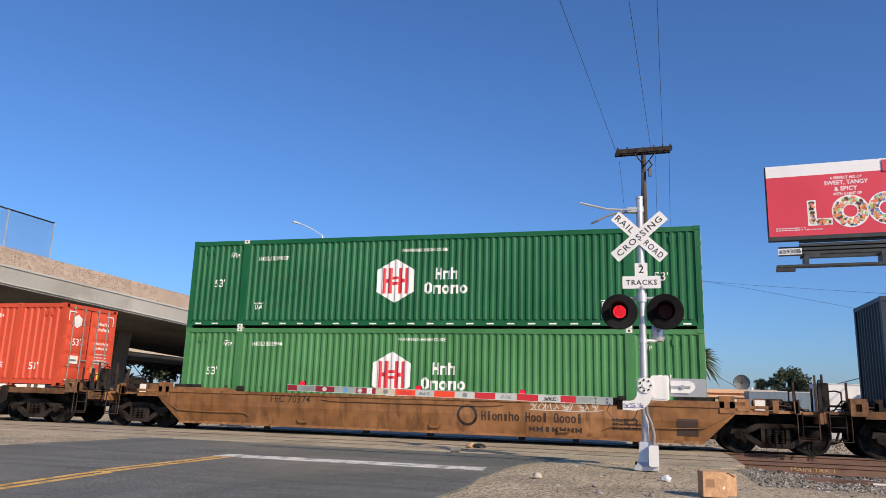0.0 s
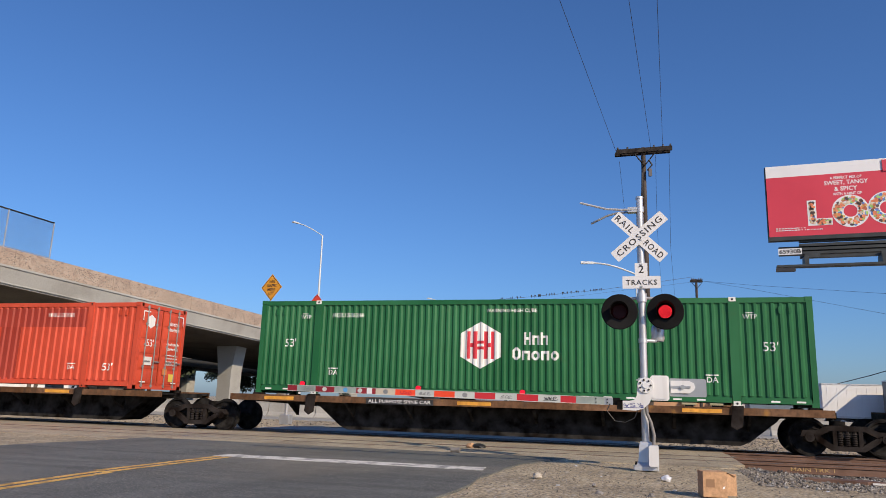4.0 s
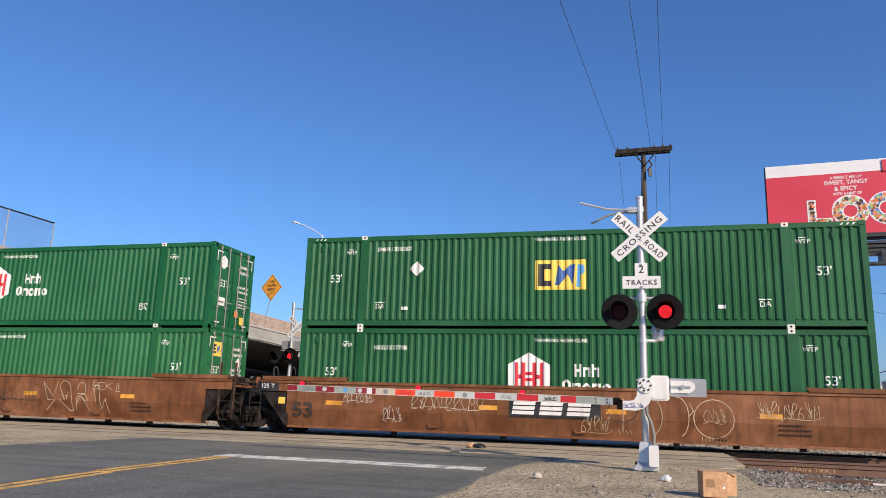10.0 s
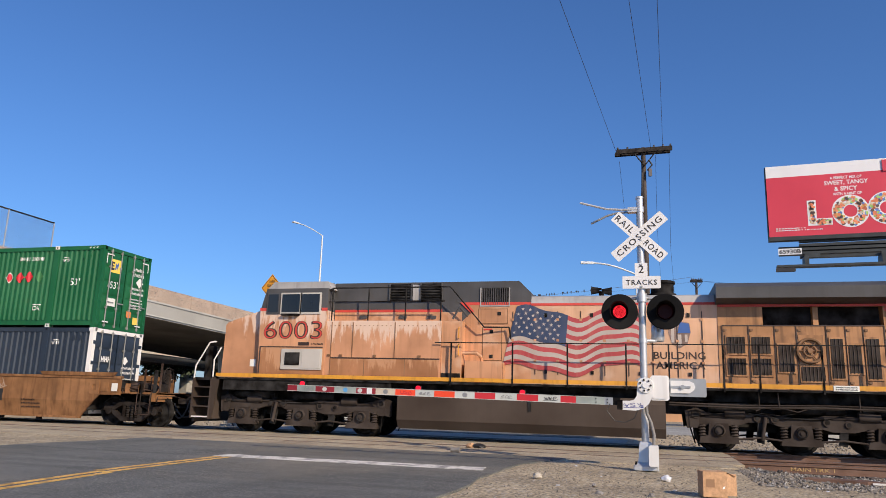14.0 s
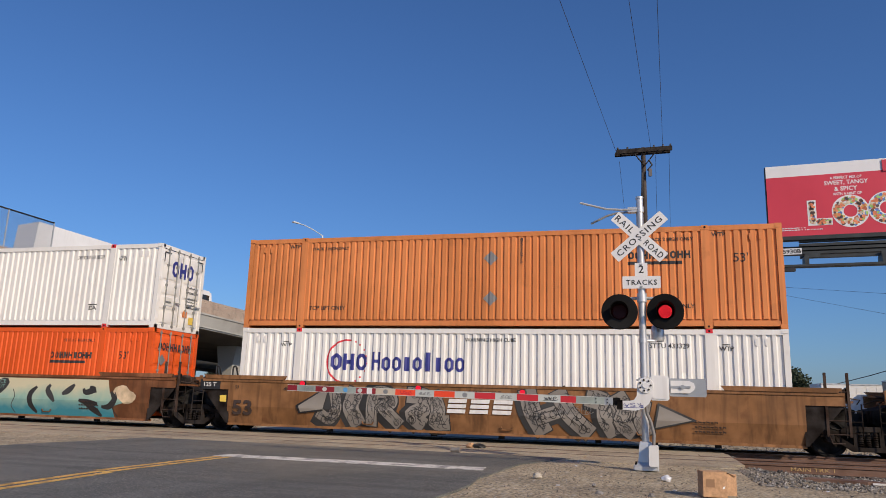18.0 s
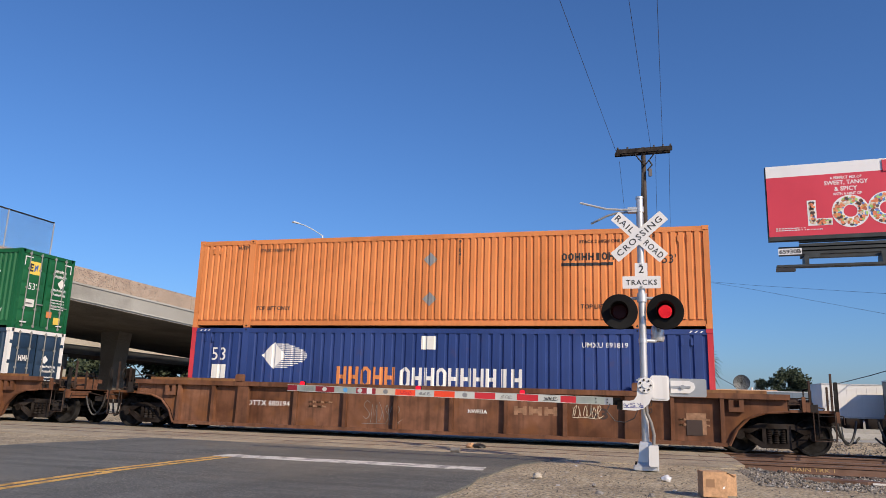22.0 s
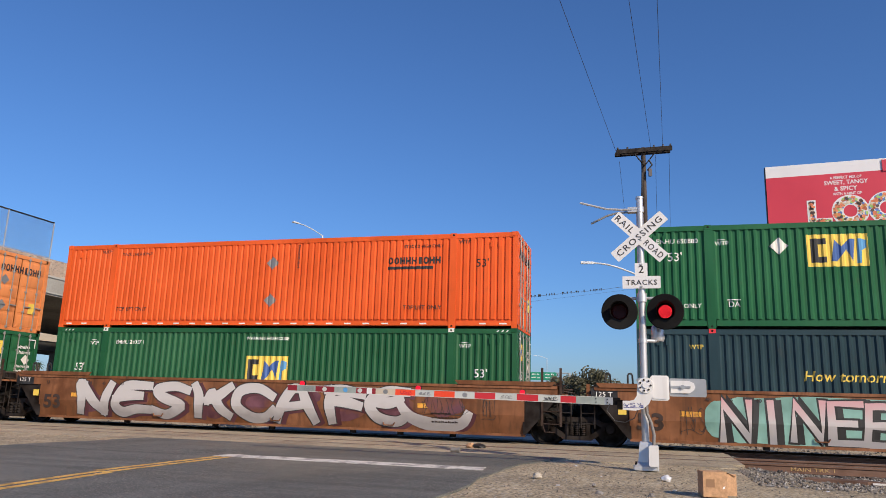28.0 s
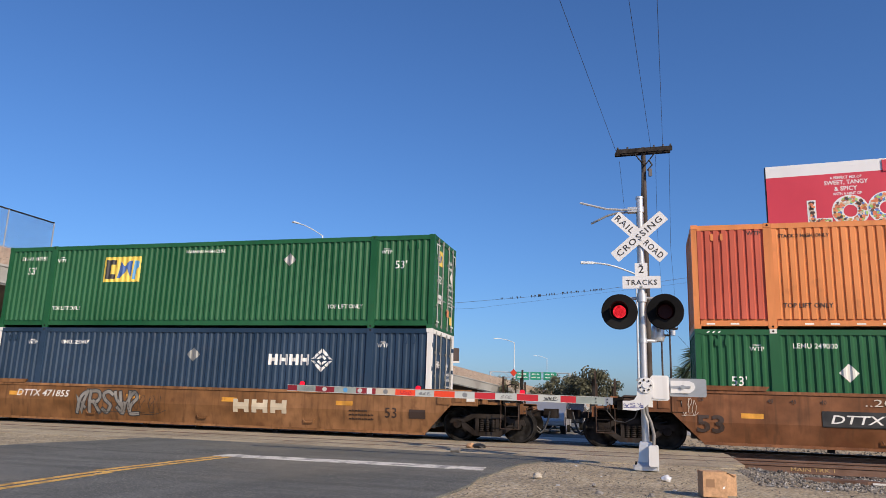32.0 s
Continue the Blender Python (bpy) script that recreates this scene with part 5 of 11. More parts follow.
def ribbed_wagon(s, label, marks):
    """A well wagon with upright ribs, a deep top chord and arched ends over the wheels."""
    w = thing("well_wagon", label, "railway wagon")
    low, top = 0.20, 1.42
    arch = [(8.35, low), (8.55, 0.62), (8.85, 0.92), (9.25, 1.06), (9.8, 1.10), (9.8, top)]
    poly = arch + [(-a, b) for a, b in arch[::-1]]
    for sg in (-1, 1):
        y0, y1 = (-1.37, -1.315) if sg < 0 else (1.315, 1.37)
        sill = part("side_sill", MB().prism(poly, y0, y1), WELL_RED, w)
        f = (-1.54, -1.34) if sg < 0 else (1.34, 1.54)
        part("top_chord", MB().box(-9.85, 9.85, f[0], f[1], top - 0.02, top + 0.12), WELL_RED, sill)
        part("bottom_chord", MB().box(-8.3, 8.3, f[0] + 0.03 * (sg < 0), f[1] - 0.03 * (sg > 0), low - 0.03, low + 0.07), WELL_RED, sill)
        edge = MB()
        for k in (-1, 1):
            edge.tube([(k * a, sg * 1.47, b) for a, b in arch[:-1]], 0.035)
        part("arch_rim", edge, WELL_RED, sill)
        for x in (-8.2, -6.95, -5.9, -4.1, -2.45, -0.85, 0.85, 2.45, 4.1, 5.9, 6.95, 8.2):
            wd = 0.20 if abs(x) == 5.9 else 0.055
            part("rib", MB().prism([(x - wd, low + 0.07), (x + wd, low + 0.07), (x + wd * 0.9, top), (x - wd * 0.9, top)], f[0] + 0.02 * (sg < 0), y0 if sg < 0 else f[1] - 0.02) if sg < 0 else MB().box(x - wd, x + wd, y1, f[1] - 0.02, low + 0.07, top), WELL_RED, sill)
        for k in (-1, 1):
            xa, xb = sorted((k * 6.1, k * 9.3))
            part("guide_lip", MB().box(xa, xb, f[0] + 0.02, f[0] + 0.10, top + 0.12, top + 0.20), WELL_GOLD, sill)
            part("lock_stand", MB().box(k * 6.05 - 0.14, k * 6.05 + 0.14, f[0], f[0] + 0.12, top + 0.1, top + 0.34, 0.04), WELL_RED, sill)
    for k in range(9):
        x = -7.2 + 1.8 * k
        part("floor_beam", MB().box(x - 0.12, x + 0.12, -1.31, 1.31, low, LOW), STEEL_DARK, w)
    for k in (-1, 1):
        part("bulkhead", MB().box(min(k * 8.2, k * 8.3), max(k * 8.2, k * 8.3), -1.34, 1.34, 0.5, top), STEEL_DARK, w)
        wagon_end(w, k, 8.3, 11.0, 1.16, WELL_RED, True, k < 0)
        bogie(w, k * 9.55, s)
    side_marks(w, marks, -1.372)
    return rolling(w, s)


def spine_wagon(s, label, x_left, x_right, bogies, marks, ends=(0, 0)):
    """A central beam with narrow side ledges that carry the container's corners."""
    w = thing("spine_wagon", label, "railway wagon")
    lead, tail = (3.9 if any(abs(b - e) < 2.0 for b in bogies) else 2.4 for e in (x_left, x_right))
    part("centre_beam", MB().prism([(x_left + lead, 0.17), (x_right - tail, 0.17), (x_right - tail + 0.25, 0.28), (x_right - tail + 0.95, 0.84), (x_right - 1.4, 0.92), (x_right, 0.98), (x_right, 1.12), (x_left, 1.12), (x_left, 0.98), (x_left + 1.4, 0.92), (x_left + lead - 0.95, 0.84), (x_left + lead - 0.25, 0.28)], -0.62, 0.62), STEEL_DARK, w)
    for sg in (-1, 1):
        y0, y1 = (-1.40, -1.34) if sg < 0 else (1.34, 1.40)
        part("side_ledge", MB().box(x_left + 0.2, x_right - 0.2, y0, y1, 0.98, 1.17), SPINE_YEL, w)
    part("deck", MB().box(x_left + 0.2, x_right - 0.2, -1.34, 1.34, 1.06, 1.12), STEEL_DARK, w)
    for k in range(8):
        x = x_left + 2.2 + (x_right - x_left - 4.4) * k / 7
        part("outrigger", MB().prism([(-0.62, 0.55), (-0.62, 1.06), (-1.34, 1.06), (-1.34, 0.94)], x - 0.04, x + 0.04, "x"), STEEL_DARK, w)
    for x in (-HX + 0.1, -POST, POST, HX - 0.1):
        for y in (-1.24, 1.24):
            part("container_pedestal", MB().box(x - 0.16, x + 0.16, y - 0.12, y + 0.12, 1.10, DECK, 0.02), RUST, w)
    for x in (-POST, POST):
        part("hitch_guide", MB().prism([(x - 0.14, 1.2), (x - 0.20, 0.70), (x - 0.06, 0.60), (x + 0.10, 0.70), (x + 0.14, 1.2)], -1.46, -1.40), RUST, w)
    for x in bogies:
        bogie(w, x, s)
    for k, e in zip((-1, 1), ends):
        if e:
            x1 = x_right if k > 0 else -x_left
            wagon_end(w, k, x1 - 0.3, x1 + 0.75, 1.14, SPINE_YEL, True, True)
    mk = [(flat([rect(-0.5, 0.5, -0.05, 0.05)]), x, 1.07, REFLECT_YEL) for x in (-7.2, -1.0, 5.2)] + list(marks)
    side_marks(w, mk, -1.40)
    return rolling(w, s)


CHALKY = mat("chalky_spray_paint", (0.40, 0.32, 0.26), 0.7, fade=0.3, fade_scale=5.0)
FADED_MARK = mat("faded_tan_lettering", (0.26, 0.14, 0.07), 0.7, fade=0.35, fade_scale=6.0)


# dark hooked strokes of the pale mural: (shift, points)
MURAL_HOOKS = [(1.0, [(0.0, 1.1), (0.12, 1.35), (0.2, 1.05), (0.32, 1.0)]), (1.3, [(-0.25, 0.72), (0.1, 0.82), (0.35, 0.70), (0.1, 0.62)]), (1.25, [(-0.2, 0.62), (-0.15, 0.42), (0.05, 0.34)]),
               (3.6, [(0.25, 1.2), (0.0, 0.95), (0.02, 0.6), (0.28, 0.34)]), (4.3, [(0.1, 1.28), (0.0, 1.1), (0.2, 0.85), (0.3, 0.72)]), (5.0, [(-0.1, 0.98), (0.15, 1.1), (0.38, 1.3)]),
               (5.75, [(0.25, 1.24), (0.42, 1.15), (0.1, 1.06), (0.0, 1.18)]), (5.9, [(-0.3, 0.80), (0.1, 0.72), (0.45, 0.70)]), (6.1, [(-0.25, 0.70), (0.1, 0.5), (0.4, 0.3)]), (6.7, [(0.15, 1.1), (0.3, 0.85), (0.1, 0.62), (-0.2, 0.60)])]


# grey interlocked figures: thick strokes, each with its own width
FIGURES_A = [(0.34, [(-4.70, 1.28), (-4.62, 0.80), (-4.85, 0.50), (-5.12, 0.62)]), (0.50, [(-4.05, 1.22), (-4.15, 0.85), (-4.0, 0.52)]), (0.34, [(-3.50, 0.46), (-3.42, 1.26), (-2.95, 1.28), (-2.86, 1.02), (-3.20, 0.92)]), (0.36, [(-3.15, 0.90), (-2.70, 0.48)]),
             (0.46, [(-2.2, 1.26), (-1.8, 1.20), (-1.85, 0.90), (-2.2, 0.70), (-2.0, 0.50)]), (0.42, [(-1.55, 1.20), (-1.42, 0.85), (-1.50, 0.52), (-1.26, 0.50)])]
FIGURES_B = [(0.50, [(1.20, 1.32), (1.32, 0.90), (1.55, 0.48)]), (0.36, [(1.55, 0.75), (2.1, 0.95)]), (0.46, [(2.08, 1.34), (2.35, 0.85), (2.78, 0.46)]), (0.50, [(3.0, 1.30), (3.3, 1.18), (3.35, 0.8), (3.5, 0.52)]), (0.44, [(3.70, 1.30), (3.85, 1.0), (3.75, 0.7), (3.95, 0.50)]), (0.40, [(4.30, 1.12), (4.25, 0.80), (4.36, 0.52)])]
# thin looping faces on the gold wagon
LOOPS_WIDE = [[(-7.55, 1.40), (-7.5, 1.10), (-7.3, 0.73), (-7.0, 0.44)], [(-7.5, 1.40), (-7.2, 1.47), (-6.8, 1.36), (-6.4, 1.44), (-6.0, 1.42), (-5.75, 1.30)], [(-6.45, 0.45), (-6.30, 0.68), (-6.28, 0.95)], [(-6.28, 0.95), (-6.22, 0.62), (-6.05, 0.42)]]
LOOPS_THIN = [[(-6.66, 1.12), (-6.50, 0.90), (-6.32, 0.94), (-6.28, 1.12), (-6.42, 1.14)], [(-5.75, 1.02), (-5.60, 0.80), (-5.30, 0.84), (-5.2, 1.06)], [(-5.25, 0.46), (-5.05, 0.75), (-5.0, 1.05), (-4.98, 1.3)], [(-4.70, 1.46), (-4.66, 1.10), (-4.70, 0.58), (-4.86, 0.42)], [(-4.52, 0.86), (-4.38, 0.78), (-4.28, 0.92)], [(-4.38, 0.78), (-4.40, 0.55), (-4.52, 0.42)], [(-4.4, 0.5), (-4.2, 0.40)],
              [(-4.10, 1.42), (-4.06, 1.06), (-3.82, 0.86), (-3.78, 0.62), (-3.92, 0.42)], [(-3.70, 1.24), (-3.60, 1.06), (-3.40, 1.06), (-3.30, 1.25), (-3.05, 1.18), (-2.98, 0.90), (-3.12, 0.48)], [(-4.3, 1.30), (-4.25, 1.12)]]
FAT_TAG = [[(-2.95, 1.38), (-2.85, 1.12), (-2.62, 1.22), (-2.66, 1.44), (-2.90, 1.40)], [(-2.60, 1.36), (-2.52, 1.08)], [(-2.40, 1.36), (-2.36, 1.10)], [(-2.38, 1.34), (-2.20, 1.30), (-2.34, 1.20), (-2.16, 1.06)], [(-2.05, 1.36), (-2.02, 1.10)], [(-1.92, 1.08), (-1.86, 1.38), (-1.76, 1.14), (-1.66, 1.40), (-1.60, 1.16)], [(-1.45, 1.34), (-1.60, 1.24), (-1.45, 1.14)], [(-1.90, 0.68), (-1.80, 1.02), (-1.50, 0.98), (-1.52, 0.60)], [(-1.78, 0.86), (-1.54, 0.80)]]


def grey_piece(seed, figures):
    """Fat grey figures that overlap, each outlined in black, filled with small rings, eyes and creases."""
    r = random.Random(seed)
    out = [(strokes([smooth_line(p) for w, p in figures], 0.62, 0.2), -0.10, -0.03, BLACK_SPRAY)]
    small = []
    for w, p in figures:
        ln = smooth_line(p)
        out += [(strokes([ln], w + 0.05, 0.42), 0, 0, BLACK_SPRAY), (strokes([ln], w, 0.40), 0, 0, DUSK_FADE)]
        for side in (-1, 1):
            small.append([(x + side * (0.30 * w + 0.02 * math.sin(9 * z)), z - side * 0.04) for x, z in ln[1:-1]])
        for x, z in ln + ln[1:-1]:
            k = r.random()
            cx, cz, q = x + r.uniform(-0.42, 0.42) * w, z + r.uniform(-0.3, 0.3) * w, r.uniform(0.03, 0.11)
            if k < 0.25:
                small.append([(cx + q * math.cos(a * 0.628), cz + q * 1.2 * math.sin(a * 0.628)) for a in range(11)])
            elif k < 0.7:
                small.append(smooth_line([(cx - q, cz + q), (cx + 0.3 * q, cz + 0.6 * q), (cx - 0.2 * q, cz - 0.7 * q), (cx + q, cz - 1.2 * q)]))
            else:
                small.append([(cx - 1.3 * q, cz - q), (cx, cz + q), (cx + 1.2 * q, cz - 0.6 * q)])
    return out + [(strokes(small, 0.016, 0.0), 0, 0, BLACK_SPRAY)]


def couple_train():
    fine = lambda seed, w, h, x, z, m: (scribble(seed, w, h), x, z, m)
    # head of the string: spine wagon that is only just leaving
    spine_wagon(SC[0], "dark spine wagon carrying one slate container", -8.9, 8.9, (-7.4, 7.4), [], (1, 1))
    well_wagon(SC[1], WELL_GOLD, "weathered gold-brown well wagon with faded black lettering", "end", "end",
               [(word("FEC 70374", 0.22), -4.05, 1.03, INK_BROWN), (blocks("Hloniho Hool Ooool", 2.85, 0.26, 1.95, 0.62), 0, 0, INK_BROWN), (blocks("HHIHHHH", 1.5, 0.14, 3.3, 0.36), 0, 0, INK_BROWN),
                (arc_ring(0.30, 0.07, 0, 360), 1.55, 0.75, BLACK), (scribble(5, 1.9, 0.26, 0.025), 4.3, 1.06, WHITE_SPRAY), (word("53", 0.30), 6.1, 0.64, INK_BROWN),
                (flat([rect(-0.27, 0.27, -0.22, 0.22)]), 7.55, 0.62, INK_BROWN)], top=1.20, lip=False, yellow=False, text53=False)
    spine_wagon(SC[2], "black spine wagon with grimy yellow side ledges", -8.9, 8.9, (7.1, -9.9), [], (0, 1))
    spine_wagon(SC[3], "black spine wagon with yellow ledges and a painted name strip", -9.1, 8.6, (-10.3,), [(flat([rect(-1.05, 1.05, -0.09, 0.09)]), -3.27, 1.06, BLACK), (fit_letters("ALL PURPOSE SPINE CAR", 1.95, 0.10, 0.01), -3.27, 1.06, INK_WHITE)])
    spine_wagon(SC[4], "black spine wagon with yellow ledges and white number", -8.9, 9.5, (-7.75,), [(fit_letters("TTRX 370016", 2.0, 0.15, 0.012), 1.75, 1.05, INK_WHITE)], (1, 0))
    # three wells, graffiti-covered
    well_wagon(SC[5], WELL_BROWN, "rust-streaked brown well wagon with white-green bubble graffiti", "joint", "end",
               moved([(flat([cloud(3.0, 1.16, 3, 11)]), 0, 0, SILVER_SPRAY), (flat([cloud(2.9, 1.06, 5, 11)]), -0.03, 0, GREEN_SPRAY)] + spray_word("sepb", 2.85, 1.06, 0.27, SILVER_SPRAY, PALE_FADE, 3, 0.02, GREEN_SPRAY, GREY_SPRAY, 1.15, 0.04, (-0.06, 0.02), 0.3) + [(strokes(glyph_lines("ab", 0.4, 0.2, 4, 0.1), 0.018, 0.0), -0.85, -0.32, BLACK_SPRAY), (scribble(16, 0.35, 0.2), 0.95, -0.30, BLACK_SPRAY)], -5.05, 0.86) + moved(wagon_number("DTTX 724376"), 3.26, 0.95) +
               [fine(11, 0.8, 0.6, -2.9, 0.75, WHITE_SPRAY), fine(12, 2.2, 0.35, -1.3, 1.28, WHITE_SPRAY), fine(13, 1.5, 0.8, 0.9, 0.92, BLACK_SPRAY), fine(14, 1.2, 0.5, 2.0, 0.8, BLACK_SPRAY), (flat([blob(-3.2, 1.2, 0.22, 0.18, 2)]), 0, 0, BOX_MID)], wheel_end=1)
    well_wagon(SC[6], WELL_BROWN, "brown well wagon with scattered white graffiti tags", "joint", "joint",
               moved(slab_mark(2.3, 0.36), -0.13, 1.0) + [fine(21, 1.0, 0.4, -6.0, 1.2, WHITE_SPRAY), fine(22, 0.6, 0.5, -4.9, 0.72, WHITE_SPRAY), fine(23, 2.2, 0.5, -3.2, 1.1, CREAM_SPRAY), (strokes([arc_line(4.05, 0.86, 0.50, 0.50, 20, 375), arc_line(3.15, 0.88, 0.28, 0.52, -70, 95), arc_line(2.45, 0.88, 0.30, 0.50, -75, 90), [(1.75, 1.32), (1.72, 0.45)], [(3.45, 1.25), (3.55, 1.05), (3.42, 0.90)]], 0.022, 0.0), 0, 0, GHOST_SPRAY), (strokes([[(3.75 + 0.09 * i, 0.40 - 0.03 * (i % 2)), (3.75 + 0.09 * i, 0.30 - 0.04 * (i % 3))] for i in range(8)] + [[(1.6 + 0.1 * i, 0.5), (1.66 + 0.1 * i, 0.38)] for i in range(4)], 0.016, 0.0), 0, 0, GHOST_SPRAY), fine(24, 0.55, 0.4, 4.05, 0.92, GHOST_SPRAY), fine(26, 1.5, 0.5, 5.85, 1.12, GHOST_SPRAY), fine(27, 0.8, 0.5, 1.0, 0.6, GHOST_SPRAY)])
    well_wagon(SC[7], WELL_BROWN, "brown well wagon with cream bubble-letter graffiti", "end", "joint",
               moved(spray_word("eOsb", 2.6, 1.05, 0.26, PINK_SPRAY, DUST_SPRAY, 5, 0.022, RED_SPRAY, GREY_SPRAY, 1.15, 0.05, (-0.04, 0.04), 0.3), -7.55, 0.88) + moved(spray_word("MOunsp", 4.3, 1.16, 0.25, BLACK_SPRAY, CREAM_SPRAY, 8, 0.028, GREY_SPRAY, None, 1.15, 0.06, (0.05, -0.07), 0.25) + [(strokes([smooth_line([(1.2, -0.42), (1.7, -0.50), (2.1, -0.36), (2.2, -0.1)])], 0.24, 0.2, 0.5), 0, 0, CREAM_SPRAY)], -3.95, 0.95) +
               [(strokes(glyph_lines("wxyz", 2.75, 0.98, 9, 0.03, 1.25), 0.016, 0.0), 3.42, 0.90, CREAM_SPRAY), (strokes(glyph_lines("BEK", 0.85, 0.22, 3, 0.12, 1.15), 0.014, 0.0), 4.45, 1.27, CREAM_SPRAY), (flat([rect(-0.10, -0.085, -0.10, 0.12), rect(-0.03, -0.015, -0.10, 0.12), rect(-0.14, 0.04, -0.16, -0.145)]), 5.1, 1.26, CREAM_SPRAY), fine(34, 1.8, 0.4, 1.0, 0.9, BLACK_SPRAY), (word("B", 0.3), -1.42, 0.95, INK_BROWN), fine(35, 0.5, 0.5, 0.3, 0.6, BLACK_SPRAY)], text53=False)
    # behind the engine
    well_wagon(SC[8], WELL_GOLD, "golden brown well wagon with pale looping graffiti", "joint", "end",
               moved(wagon_number("DTTX 726309"), 3.26, 0.90) + [(strokes([smooth_line(c) for c in LOOPS_WIDE], 0.060, 0.0, 0.8), 0, 0, GHOST_SPRAY), (strokes([smooth_line(c) for c in LOOPS_THIN], 0.030, 0.0, 0.7), 0, 0, CREAM_SPRAY),
                (strokes([smooth_line(c) for c in FAT_TAG], 0.042, 0.0, 0.4), 0, 0, CREAM_SPRAY), (strokes([[(-2.45, 1.1), (-2.40, 0.80)], [(-2.15, 1.0), (-2.12, 0.62)], [(-1.95, 1.05), (-1.92, 0.72)]], 0.022, 0.0), 0, 0, CREAM_SPRAY),
                (strokes([smooth_line([(-1.4 + 0.11 * i, 1.15 + (0.085 if i % 4 == 1 else -0.085 if i % 4 == 3 else 0.0) * (1 - 0.02 * i)) for i in range(21)])], 0.024, 0.0), 0, 0, CREAM_SPRAY), fine(43, 1.5, 0.35, 4.1, 1.3, WHITE_SPRAY),
                (word("A", 0.24), 1.2, 0.95, INK_BROWN), (word("DTTX 726309 A", 0.095), -0.15, 1.40, INK_BROWN), (word("LD LMT 115,700 PER UNIT", 0.10), -0.4, 0.94, INK_BROWN), (arc_ring(0.17, 0.018, 0, 360), 0.62, 0.91, INK_BROWN), (blocks("oh", 0.12, 0.05), 0.56, 0.90, INK_BROWN), (flat([rect(-1.0, 0.0, -0.04, 0.04)]), -6.3, 1.02, FADED_MARK), (flat([rect(-0.40, 0.40, -0.012, 0.012), rect(-0.40, 0.40, 0.24, 0.264), rect(-0.40, -0.376, 0.012, 0.24), rect(0.376, 0.40, 0.012, 0.24)]), -6.55, 0.60, INK_BROWN)], wheel_end=1, yellow=False)
    well_wagon(SC[9], WELL_GOLD, "golden brown well wagon with grey figure graffiti", "joint", "joint",
               grey_piece(5, FIGURES_A) + grey_piece(8, FIGURES_B) + [(flat([[(4.55, 0.52), (5.70, 0.80), (4.70, 1.24)]]), 0, 0, BLACK_SPRAY), (flat([[(4.62, 0.58), (5.55, 0.80), (4.74, 1.16)]]), 0, 0, DUSK_FADE), (flat([[(-4.85, 1.50), (-5.95, 0.86), (-5.85, 0.62), (-5.05, 0.72)]]), 0, 0, BLACK_SPRAY), (flat([[(-4.88, 1.44), (-5.86, 0.85), (-5.80, 0.67), (-5.05, 0.77)]]), 0, 0, DUSK_FADE)] + moved(slab_mark(2.0, 0.40, back=False), -0.12, 0.99) + [(word("DTTX 726302 Z", 0.10), -0.05, 1.38, INK_BROWN)] +
               [fine(53, 0.9, 0.25, 2.5, 1.0, GREY_SPRAY)], yellow=False)
